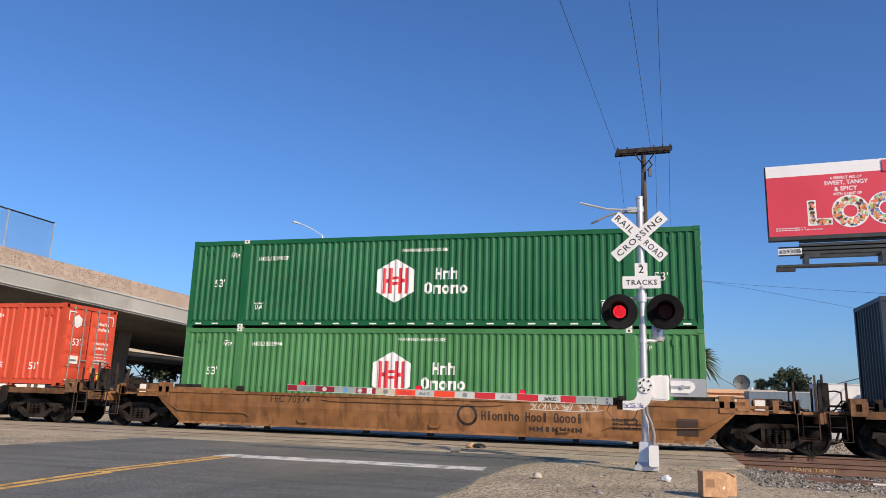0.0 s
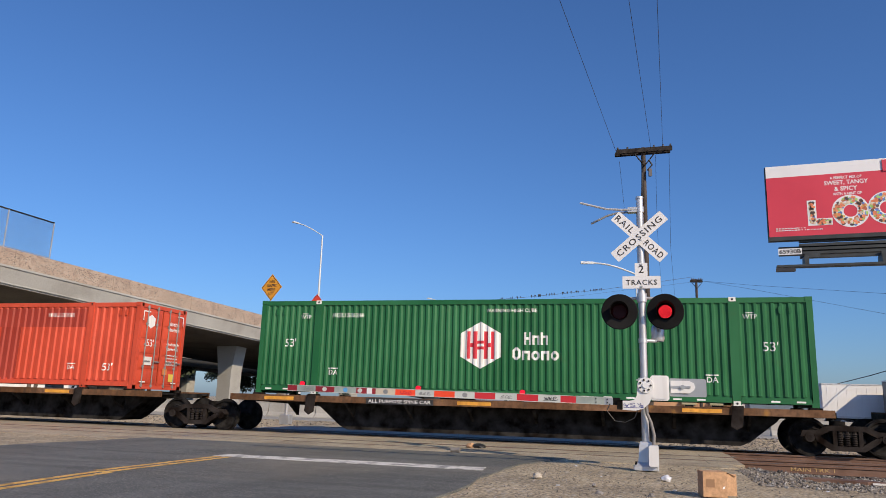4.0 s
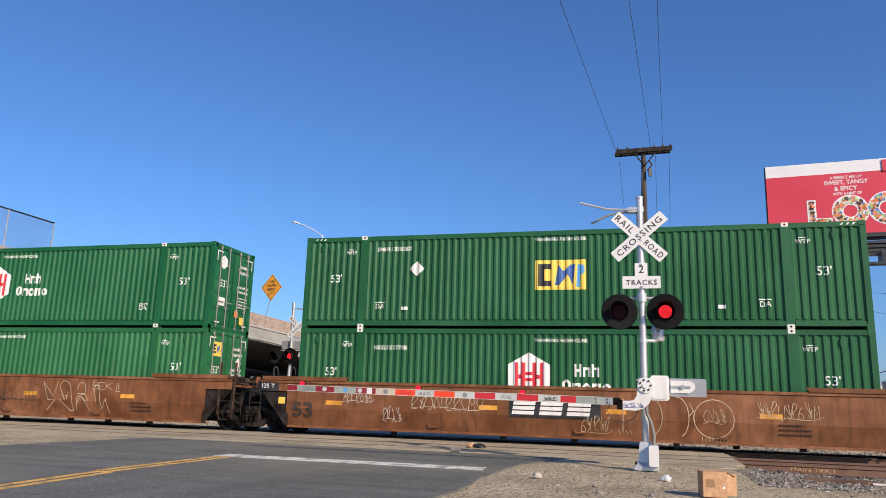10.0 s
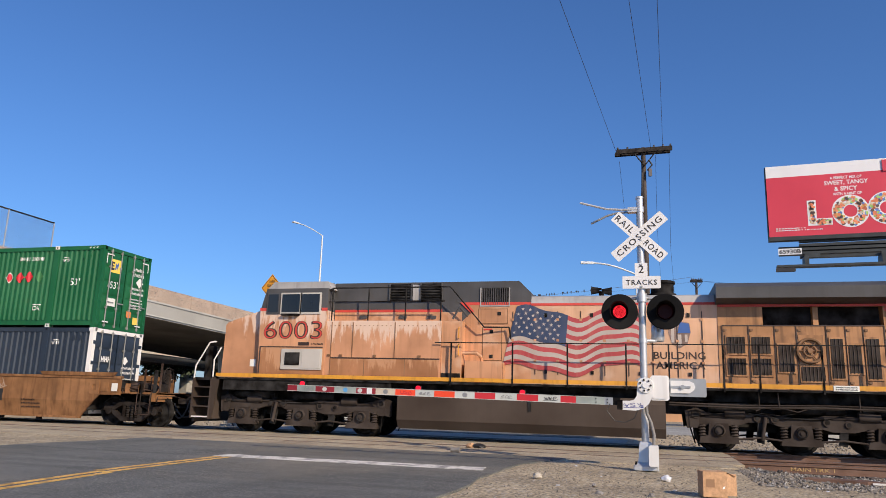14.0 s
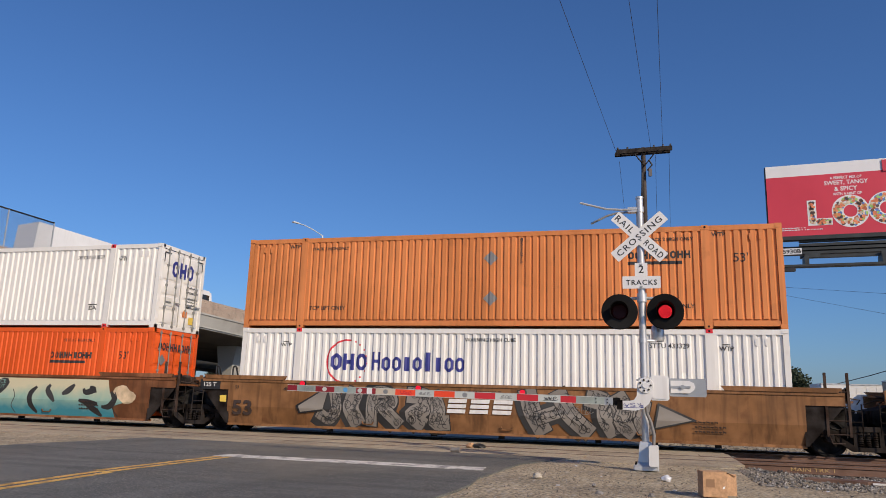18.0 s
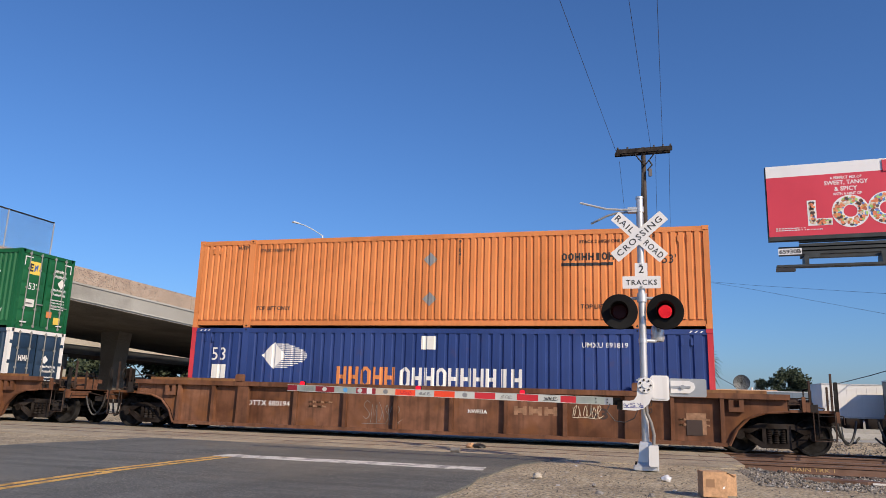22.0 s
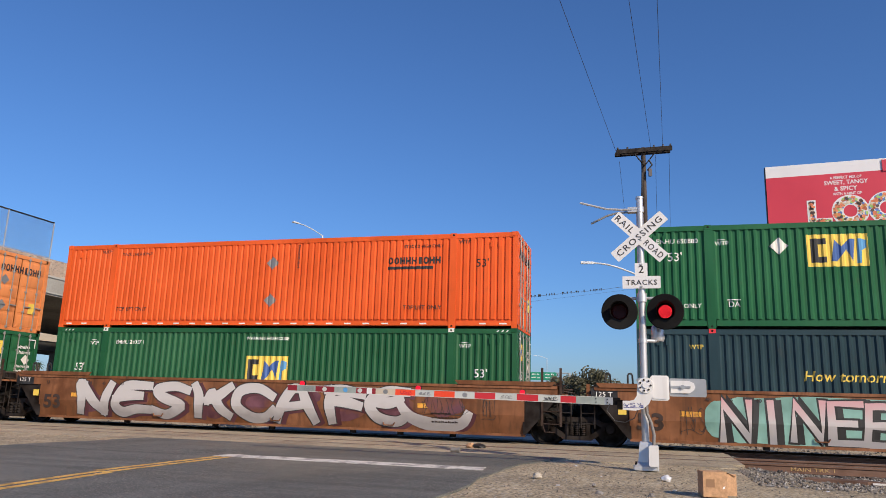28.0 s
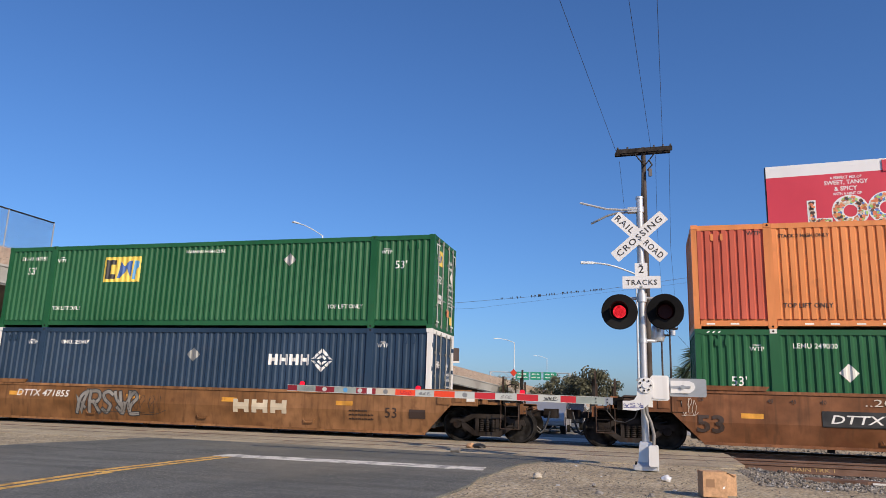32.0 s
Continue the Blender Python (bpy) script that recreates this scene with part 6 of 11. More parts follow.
    well_wagon(SC[10], WELL_BROWN, "brown well wagon with a cream and teal mural", "end", "joint",
               [(flat([blob(0.45, 0.95, 0.5, 0.40, 8), blob(7.35, 1.0, 0.42, 0.3, 9)]), 0, 0, GHOST_SPRAY), (merged(*flat([[(0.55, 0.27), (2.4, 0.27), (2.4, 1.48), (0.95, 1.48)], [(2.4, 0.27), (4.6, 0.27), (4.6, 1.48), (2.4, 1.48)], [(4.6, 0.27), (7.0, 0.27), (6.7, 1.48), (4.6, 1.48)], [(0.75, 0.62), (1.3, 0.5), (1.3, 0.95), (0.40, 0.85)], [(0.9, 1.1), (1.4, 1.0), (1.4, 1.48), (0.62, 1.4)], [(6.5, 0.5), (7.35, 0.75), (6.9, 1.05), (6.4, 1.0)]])), 0, 0, MURAL_FADE),
                (strokes([smooth_line([(dx + px, pz) for px, pz in hook]) for dx, hook in MURAL_HOOKS], 0.085, 0.0, 1.5), 0, 0, BLACK_SPRAY), (strokes([smooth_line([(dx + 0.22, 0.30), (dx + 0.05, 0.55), (dx + 0.2, 0.85), (dx + 0.1, 1.1)]) for dx in (0.3, 2.75, 6.9)], 0.03, 0.0), 0, 0, BLACK_SPRAY)] + [(flat([[(2.22, 0.86), (2.55, 1.12), (2.66, 1.32), (2.58, 1.46), (2.38, 1.47), (2.22, 1.40), (2.06, 1.47), (1.86, 1.46), (1.78, 1.32), (1.89, 1.12)]]), 0, 0, BLACK_SPRAY), (fit_letters("MACE", 0.56, 0.13, 0.0), 2.22, 1.36, PALE_TEAL), (fit_letters("SPOT", 0.50, 0.13, 0.0), 2.22, 1.18, PALE_TEAL)] +
               [(strokes([smooth_line([(-5.95, 0.98), (-5.70, 0.72), (-5.35, 0.95), (-5.0, 0.62), (-4.6, 0.95), (-4.2, 0.66), (-3.7, 0.92), (-3.2, 0.62), (-2.7, 0.92), (-2.2, 0.60), (-1.75, 0.90)])], 0.34, 0.2, 0.3), 0, 0, DUST_SPRAY), (flat([blob(-4.9, 1.18, 0.42, 0.26, 3), blob(-2.9, 1.20, 0.40, 0.24, 4), blob(-2.2, 1.05, 0.35, 0.3, 7)]), 0, 0, DUST_SPRAY),
                (strokes([smooth_line([(-6.1, 0.86), (-5.85, 0.62), (-5.45, 0.80), (-5.1, 0.50), (-4.75, 0.62)]), smooth_line([(-3.6, 0.55), (-3.1, 0.48), (-2.6, 0.66), (-2.1, 0.44), (-1.6, 0.62), (-1.55, 0.95)])], 0.045, 0.0, 0.5), 0, 0, SILVER_SPRAY)] + moved(wagon_number("DTTX 726309", 3.0), -3.58, 0.90) + [(strokes(glyph_lines("FJB", 0.95, 0.34, 2), 0.035, 0.2), -1.06, 1.2, WHITE_SPRAY), (strokes(glyph_lines("FJB", 0.9, 0.4, 3), 0.045, 0.2), -8.0, 1.15, WHITE_SPRAY)])
    rib_txt = lambda num: [(fit_letters(num, 1.45, 0.16, 0.01), -5.1 + 0.05, 0.90, INK_WHITE), (fit_letters("53", 0.52, 0.30, 0.02), 5.0, 0.90, INK_BROWN), (blocks("HHH", 1.3, 0.24, 2.62, 0.80), 0, 0, FADED_MARK), (blocks("ohohoh", 0.8, 0.07), -3.7, 0.95, FADED_MARK), (blocks("ohoh", 0.6, 0.07), -3.7, 0.82, FADED_MARK), (blocks("ohohoh", 0.8, 0.07), 7.1, 0.8, FADED_MARK), (blocks("ohohoh", 0.8, 0.07), 7.1, 0.66, FADED_MARK), (flat([rect(-0.25, 0.25, -0.28, 0.28)]), 7.55, 0.72, FADED_MARK), (word("20", 0.13), 6.35, 1.20, INK_BROWN), (word("40", 0.13), 6.35, 1.02, INK_BROWN)]
    ribbed_wagon(SC[11], "dark red-brown ribbed well wagon with chalky scribbles", rib_txt("DTTX 680194") + [fine(71, 1.2, 0.7, -1.32, 0.72, GREY_SPRAY), fine(72, 0.8, 0.4, 4.7, 0.95, CREAM_SPRAY), (word("NWFI3A", 0.11), 1.6, 0.85, INK_WHITE), (flat([rect(-0.2, 0.2, -0.2, 0.2)]), 7.5, 0.62, INK_BROWN)])
    ribbed_wagon(SC[12], "red-brown ribbed well wagon with white hand lettering", rib_txt("DTTX 659086") + [(strokes(glyph_lines("KAT", 0.85, 0.62, 1), 0.026, 0.1), -2.6, 0.82, CHALKY), (strokes(glyph_lines("S/6", 0.75, 0.6, 2), 0.026, 0.1), -1.5, 0.82, CHALKY), (strokes(glyph_lines("SHOT", 1.7, 0.66, 3), 0.026, 0.1), -0.1, 0.85, CHALKY), (word("NWF13", 0.11), 1.6, 0.85, INK_WHITE)])
    well_wagon(SC[13], WELL_BROWN, "brown well wagon with silver letters on a teal cloud", "joint", "end",
               moved([(flat([cloud(7.6, 1.3, 13, 13, 0.10)]), 0, 0, PALE_TEAL)] + spray_word("NINEBELZ", 7.0, 1.14, 0.17, BLACK_SPRAY, CHROME_FADE, 4, 0.055, BLACK_SPRAY, None, 1.12, 0.04, (0.13, -0.02)), -2.6, 0.86) + moved(wagon_number("DTTX 765610"), 3.25, 0.97) + [fine(81, 0.6, 0.8, -6.7, 0.85, BLACK_SPRAY), fine(82, 1.6, 0.7, 5.6, 0.9, BLACK_SPRAY), fine(83, 0.8, 0.7, 1.1, 0.95, BLACK_SPRAY), fine(84, 1.2, 0.6, 7.2, 0.9, BLACK_SPRAY)], wheel_end=1)
    well_wagon(SC[14], WELL_BROWN, "brown well wagon with large silver and maroon letters", "joint", "joint",
               [(flat([blob(-6.2 + 1.52 * i, 0.90 + 0.13 * ((i * 7) % 3 - 1), 0.62, 0.34, i + 50) for i in range(9)]), 0, 0, PLUM_SPRAY)] +
               moved(spray_word("npskqfgh", 12.2, 1.18, 0.26, BLACK_SPRAY, BRIGHT_FADE, 5, 0.022, MAROON_SPRAY, None, 1.20, 0.03, (0.15, -0.05), 0.28), -0.9, 0.90) +
               [(strokes([smooth_line([(4.6, 1.05), (5.0, 0.62), (5.8, 0.42), (6.5, 0.50), (6.75, 0.85)])], 0.26, 0.0, 0.6), 0.1, -0.03, MAROON_SPRAY), (strokes([smooth_line([(4.6, 1.05), (5.0, 0.62), (5.8, 0.42), (6.5, 0.50), (6.75, 0.85)])], 0.24, 0.0, 0.6), 0, 0, BRIGHT_FADE)] + [fine(91, 1.3, 0.6, 6.0, 1.0, BLACK_SPRAY), fine(92, 0.4, 0.6, 7.3, 0.9, BLACK_SPRAY)])
    well_wagon(SC[15], WELL_BROWN, "brown well wagon with purple graffiti letters on teal", "end", "joint",
               moved([(flat([cloud(9.4, 1.12, 15, 9, 0.16)]), 0.6, -0.04, TEAL_SPRAY), (flat([blob(-4.3 - 0.5 * i, -0.2 + 0.25 * (i % 2), 0.16, 0.12, i) for i in range(3)] + [blob(5.5 + 0.4 * i, -0.3, 0.14, 0.12, i + 9) for i in range(2)]), 0, 0, TEAL_SPRAY)] + [(strokes(glyph_lines("jukp", 6.0, 0.78, 6, 0.03, 1.1), 0.34, 0.5, 0.25), 0.05, -0.02, SILVER_SPRAY)] + spray_word("jukp", 6.4, 1.18, 0.30, BLACK_SPRAY, PURPLE_SPRAY, 6, 0.02, BLACK_SPRAY, None, 1.1, 0.03, (-0.16, -0.03), 0.3) + [(strokes([smooth_line([(1.9, 0.0), (2.5, -0.25), (3.3, -0.42), (3.9, -0.30), (4.15, 0.05)])], 0.24, 0.0, 0.5), 0.02, -0.02, SILVER_SPRAY), (strokes([smooth_line([(1.9, 0.0), (2.5, -0.25), (3.3, -0.42), (3.9, -0.30), (4.15, 0.05)])], 0.22, 0.0, 0.5), 0, 0, PURPLE_SPRAY)], 1.85, 0.84) + moved(wagon_number("DTTX 765610"), -3.58, 0.95) + [(fit_letters("..2021..", 1.3, 0.18, 0.0), -3.45, 1.38, WHITE_SPRAY), (strokes(glyph_lines("NESK", 0.85, 0.26, 4, 0.10, 1.1), 0.030, 0.2), 7.0, 1.06, WHITE_SPRAY), (strokes(glyph_lines("CAFE", 0.70, 0.28, 5, 0.10, 1.1), 0.028, 0.2), 7.50, 0.72, WHITE_SPRAY), fine(95, 0.8, 0.36, 7.85, 1.02, WHITE_SPRAY), (strokes(glyph_lines("GSR", 0.75, 0.20, 7, 0.12, 1.15), 0.028, 0.2), 6.2, 1.02, BLACK_SPRAY), fine(97, 0.4, 0.5, -8.3, 1.15, WHITE_SPRAY)])
    well_wagon(SC[16], WELL_GOLD, "tan-gold well wagon with dark tag lettering", "end", "end",
               moved(spray_word("cRsbe", 2.6, 0.8, 0.10, BLACK_SPRAY, GREY_SPRAY, 7, 0.03, None, None, 1.1), -3.0, 0.78) + moved(wagon_number("DTTX 471855", 2.4, False), -5.6, 1.0) + [fine(102, 2.6, 0.7, -2.2, 0.74, BLACK_SPRAY), (blocks("HHH", 1.95, 0.40, 1.65, 0.60), 0, 0, CREAM_SPRAY), (word("53", 0.30), 6.94, 0.72, INK_BROWN), (flat([rect(-0.25, 0.25, -0.13, 0.13)]), 7.75, 0.72, INK_BROWN)], top=1.30, lip=True, yellow=True, text53=False, low=0.15)
    # shared bogies under the joints of the wells
    for a, b in ((5, 6), (6, 7), (8, 9), (9, 10), (13, 14), (14, 15)):
        mid = (SC[a] + SC[b]) / 2
        j = thing("shared_bogie", "grimy two-axle bogie, blackened for shade, under an articulated joint", "bogie")
        part("joint_casting", MB().cyl((0, 0, 0.72), (0, 0, 1.0), 0.26, 16).box(-0.75, 0.75, -0.18, 0.18, 0.92, 1.12, 0.03), STEEL_DARK, j)
        bogie(j, 0.0, mid)
        rolling(j, mid)


couple_train()
# ------------------------------------------------------------------ locomotive
ARMOUR = mat("faded_yellow_engine_paint", (0.53, 0.27, 0.135), 0.5, fade=0.22, fade_scale=0.9, streak=0.7, streak_col=(0.26, 0.135, 0.065), spots=0.5, spot_col=(0.68, 0.45, 0.30), spot_scale=1.0, spot_at=(0.54, 0.62), spec=0.35)
def flaked(name, col, pale, z0, z1, at=0.66):
    """Old paint that has flaked off in upright tongues from the upper edge of a panel."""
    m = mat(name, col, 0.5, fade=0.22, fade_scale=0.9, streak=0.35, streak_col=tuple(c * 0.55 for c in col), spots=0.3, spot_col=tuple(c * 0.6 for c in col), spot_scale=2.5, spec=0.35)
    n, l = m.node_tree.nodes, m.node_tree.links
    base = n["Principled BSDF"].inputs["Base Color"]
    paint = base.links[0].from_socket
    tc, mp, nz, sp = n.new("ShaderNodeTexCoord"), n.new("ShaderNodeMapping"), n.new("ShaderNodeTexNoise"), n.new("ShaderNodeSeparateXYZ")
    l.new(tc.outputs["Object"], mp.inputs["Vector"])
    l.new(tc.outputs["Object"], sp.inputs[0])
    mp.inputs["Scale"].default_value = (3.0, 3.0, 0.5)
    l.new(mp.outputs[0], nz.inputs["Vector"])
    nz.inputs["Scale"].default_value, nz.inputs["Detail"].default_value, nz.inputs["Roughness"].default_value = 1.1, 8.0, 0.68
    up = n.new("ShaderNodeMapRange")
    up.inputs["From Min"].default_value, up.inputs["From Max"].default_value, up.inputs["To Max"].default_value = z0, z1, 0.30
    l.new(sp.outputs["Z"], up.inputs["Value"])
    ad = n.new("ShaderNodeMath")
    l.new(up.outputs[0], ad.inputs[0])
    l.new(nz.outputs["Fac"], ad.inputs[1])
    edge = n.new("ShaderNodeMapRange")
    edge.inputs["From Min"].default_value, edge.inputs["From Max"].default_value = at, at + 0.07
    l.new(ad.outputs[0], edge.inputs["Value"])
    x = n.new("ShaderNodeMix")
    x.data_type = "RGBA"
    l.new(edge.outputs[0], x.inputs["Factor"])
    l.new(paint, x.inputs[6])
    x.inputs[7].default_value = (*pale, 1)
    l.new(x.outputs[2], base)
    return m


WORN_CASE = flaked("flaking_yellow_engine_paint", (0.53, 0.265, 0.135), (0.70, 0.52, 0.40), 2.35, 3.45, 0.66)
PALE_ARMOUR = mat("sun_bleached_yellow_engine_paint", (0.60, 0.36, 0.215), 0.5, fade=0.2, fade_scale=0.7, streak=0.5, streak_col=(0.34, 0.19, 0.10), spots=0.4, spot_col=(0.70, 0.50, 0.37), spot_scale=1.0, spot_at=(0.54, 0.62), spec=0.35)
WORN_NOSE = flaked("flaking_yellow_nose_paint", (0.52, 0.26, 0.13), (0.68, 0.51, 0.40), 2.3, 3.6, 0.72)
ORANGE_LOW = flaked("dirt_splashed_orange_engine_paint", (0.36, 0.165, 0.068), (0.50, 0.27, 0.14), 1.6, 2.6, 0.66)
RADIATOR_YEL = mat("oily_yellow_engine_paint", (0.40, 0.205, 0.085), 0.5, fade=0.25, fade_scale=0.9, streak=0.8, streak_col=(0.11, 0.06, 0.03), spots=0.5, spot_col=(0.14, 0.075, 0.04), spot_scale=2.0, spot_at=(0.54, 0.66), spec=0.35)
ENGINE_GREY = mat("grey_engine_paint", (0.062, 0.062, 0.064), 0.55, fade=0.2, fade_scale=0.8, streak=0.3, spec=0.35)
ROOF_GREY = mat("pale_weathered_roof_paint", (0.36, 0.35, 0.34), 0.6, fade=0.2, fade_scale=0.8, streak=0.3)
SILL_YEL = mat("bright_yellow_stripe", (0.66, 0.31, 0.02), 0.45, fade=0.15, streak=0.3)
ENGINE_RED = mat("red_engine_stripe", (0.55, 0.05, 0.03), 0.5, fade=0.2)
TANK = mat("dusty_grey_brown_paint", (0.052, 0.036, 0.026), 0.8, fade=0.2, fade_scale=0.5, streak=0.3, spec=0.3)
CAST = mat("dusty_bogie_castings", (0.030, 0.020, 0.0145), 0.85, fade=0.3, fade_scale=1.6, streak=0.3, bump=0.2, spec=0.25)
OILY_YEL = mat("oil_stained_yellow_paint", (0.20, 0.10, 0.036), 0.6, fade=0.35, fade_scale=3.0, streak=0.5)
GRIME = mat("grimy_brown_screen", (0.020, 0.013, 0.008), 0.8, fade=0.4, fade_scale=3.0, spec=0.15)
GLASS_DARK = mat("dark_window_glass", (0.012, 0.014, 0.016), 0.08, fade=0.1, spec=0.6)
FRAME_GREY = mat("window_frame_paint", (0.50, 0.47, 0.42), 0.5, fade=0.15)
FLAG_RED = mat("faded_flag_red", (0.40, 0.055, 0.055), 0.5, fade=0.2, streak=0.3, streak_col=(0.5, 0.3, 0.2))
FLAG_WHITE = mat("faded_flag_white", (0.47, 0.41, 0.36), 0.5, fade=0.15, streak=0.3, streak_col=(0.45, 0.28, 0.16))
FLAG_BLUE = mat("faded_flag_blue", (0.035, 0.055, 0.115), 0.5, fade=0.25, streak=0.3, streak_col=(0.25, 0.2, 0.16))
HAND_WHITE = mat("white_hand_rail_paint", (0.68, 0.66, 0.62), 0.5, fade=0.15)


def engine_bogie(parent, x, s):
    r = 0.52
    b = part("engine_bogie", MB().box(-2.3, 2.3, -0.6, 0.6, 0.55, 1.0, 0.05), STEEL_DARK, parent, at=pose(x, 0, 0))
    for sg in (-1, 1):
        y0, y1 = (-1.16, -1.0) if sg < 0 else (1.0, 1.16)
        low = [(-2.80, 0.60), (-2.45, 0.70), (-1.55, 0.70), (-1.25, 0.80), (-0.75, 0.80), (-0.45, 0.70), (0.45, 0.70), (0.75, 0.62), (1.25, 0.62), (1.55, 0.70), (2.45, 0.70), (2.9, 0.60)]
        top = [(2.95, 1.06), (2.65, 1.15), (2.35, 1.04), (1.75, 0.93), (1.3, 1.02), (0.6, 1.03), (0.0, 0.90), (-0.6, 1.03), (-1.3, 1.02), (-1.75, 0.93), (-2.3, 1.04), (-2.55, 1.15), (-2.85, 1.06)]
        place("side_frame", MB().prism(low + top, y0, y1).mesh("side_frame"), CAST, b)
        for cx, cz, cr in ((-1.05, 0.91, 0.085), (0.62, 0.86, 0.10), (-0.62, 0.90, 0.10), (1.12, 0.82, 0.085), (-2.56, 0.98, 0.12), (2.62, 0.98, 0.12)):
            place("boss", MB().cyl((cx, sg * 1.15, cz), (cx, sg * 1.20, cz), cr, 14).mesh("boss"), CAST, b)
            # raised dark disc paints the shade of a hole in the boss
            place("bore", MB().cyl((cx, sg * 1.19, cz), (cx, sg * 1.204, cz), cr * 0.62, 12).mesh("bore"), STEEL_DARK, b)
        for xa, xb, za, zb in ((-2.35, -1.45, 0.98, 0.95), (-1.35, -0.55, 1.0, 1.0), (0.55, 1.35, 1.0, 1.0), (1.45, 2.35, 0.95, 0.98)):
            place("frame_flange", MB().prism([(xa, za - 0.05), (xb, zb - 0.05), (xb, zb), (xa, za)], sg * 1.16 - 0.04, sg * 1.16 + 0.04).mesh("frame_flange"), CAST, b)
        for ax in (-2.01, 0.0, 2.01):
            place("axle_box", MB().prism([(ax - 0.50, 0.24), (ax + 0.50, 0.24), (ax + 0.47, 0.40), (ax + 0.27, 0.44), (ax + 0.24, 0.76), (ax - 0.24, 0.76), (ax - 0.27, 0.44), (ax - 0.47, 0.40)], sg * 1.12 - 0.12, sg * 1.12 + 0.12).mesh("axle_box"), CAST, b)
            cap = place("axle_cap", MB().cyl((ax, sg * 1.22, 0.57), (ax, sg * 1.30, 0.57), 0.17, 20, 0.14).mesh("axle_cap"), CAST, b)
            place("cap_ring", ring(MB(), (ax, sg * 1.305, 0.57), 0.11, 0.02).mesh("cap_ring"), STEEL_DARK, cap)
            place("cap_boss", MB().cyl((ax, sg * 1.29, 0.57), (ax, sg * 1.33, 0.57), 0.05, 10).mesh("cap_boss"), CAST, cap)
            for q in (-0.40, 0.40):
                mb = MB()
                for k in range(4):
                    mb.lathe([(0.07, 0.42 + 0.075 * k), (0.115, 0.447 + 0.075 * k), (0.07, 0.475 + 0.075 * k)], 12, (ax + q, sg * 1.13, 0), "z")
                mb.cyl((ax + q, sg * 1.13, 0.4), (ax + q, sg * 1.13, 0.72), 0.075, 8)
                place("spring", mb.mesh("spring"), CAST, b)
        place("brake_cylinder", MB().cyl((1.35, sg * 1.15, 1.02), (1.85, sg * 1.15, 1.02), 0.12, 12).mesh("brake_cylinder"), CAST, b)
        place("damper", MB().cyl((-0.95, sg * 1.2, 0.35), (-0.85, sg * 1.2, 0.95), 0.05, 10).mesh("damper"), CAST, b)
        # brake rods, pipes and hangers in front of the side frame
        for ax in (-0.98, 0.98):
            place("brake_hanger", MB().prism([(ax - 0.10, 0.30), (ax + 0.08, 0.26), (ax + 0.16, 0.92), (ax - 0.04, 0.96)], sg * 1.10 - 0.05, sg * 1.10 + 0.05).mesh("brake_hanger"), STEEL_DARK, b)
            place("brake_rod", MB().tube([(ax - 0.75, sg * 1.21, 0.34), (ax, sg * 1.21, 0.42), (ax + 0.75, sg * 1.21, 0.34)], 0.026, 8).mesh("brake_rod"), CAST, b)
        place("air_pipe", MB().tube([(-2.7, sg * 1.19, 0.90), (-1.5, sg * 1.19, 1.06), (-0.6, sg * 1.19, 0.93), (0.6, sg * 1.19, 0.93), (1.1, sg * 1.19, 1.05)], 0.018, 8).mesh("air_pipe"), STEEL_DARK, b)
        place("air_pipe", MB().tube([(-1.1, sg * 1.20, 1.30), (-1.0, sg * 1.20, 1.05), (-0.5, sg * 1.20, 0.98), (0.2, sg * 1.20, 1.12), (0.9, sg * 1.18, 1.30)], 0.014, 8).mesh("air_pipe"), STEEL_DARK, b)
        for ax in (-2.62, 2.62):
            place("sand_pipe", MB().tube([(ax, sg * 1.05, 1.3), (ax, sg * 1.05, 0.6), (ax - 0.12 * (1 if ax > 0 else -1), sg * 0.85, 0.14)], 0.022, 8).mesh("sand_pipe"), STEEL_DARK, b)
            place("frame_bracket", MB().box(ax - 0.12, ax + 0.12, sg * 1.08 - 0.1, sg * 1.08 + 0.1, 0.62, 1.08, 0.03).mesh("frame_bracket"), CAST, b)
        place("brake_cylinder", MB().cyl((-1.85, sg * 1.15, 1.02), (-1.35, sg * 1.15, 1.02), 0.12, 12).mesh("brake_cylinder"), CAST, b)
    mb = MB()
    for sg in (-1, 1):
        y = sg * 0.755
        o, i = y + sg * 0.07, y - sg * 0.07
        prof = [(0.10, o), (0.2, o - sg * 0.02), (r - 0.08, y + sg * 0.02), (r - 0.06, o), (r, o), (r + 0.01, i + sg * 0.03), (r + 0.03, i), (0.10, i)]
        mb.lathe((prof if sg < 0 else prof[::-1])[::-1], 30)
    mb.cyl((0, -0.95, 0), (0, 0.95, 0), 0.1, 12)
    me = mb.mesh("wheelset")
    for ax in (-2.01, 0.0, 2.01):
        m = pose(ax, 0, r)
        w = place("wheelset", me, WHEEL, b, at=m)
        TURNING.append((w, m, s + x + ax, r))


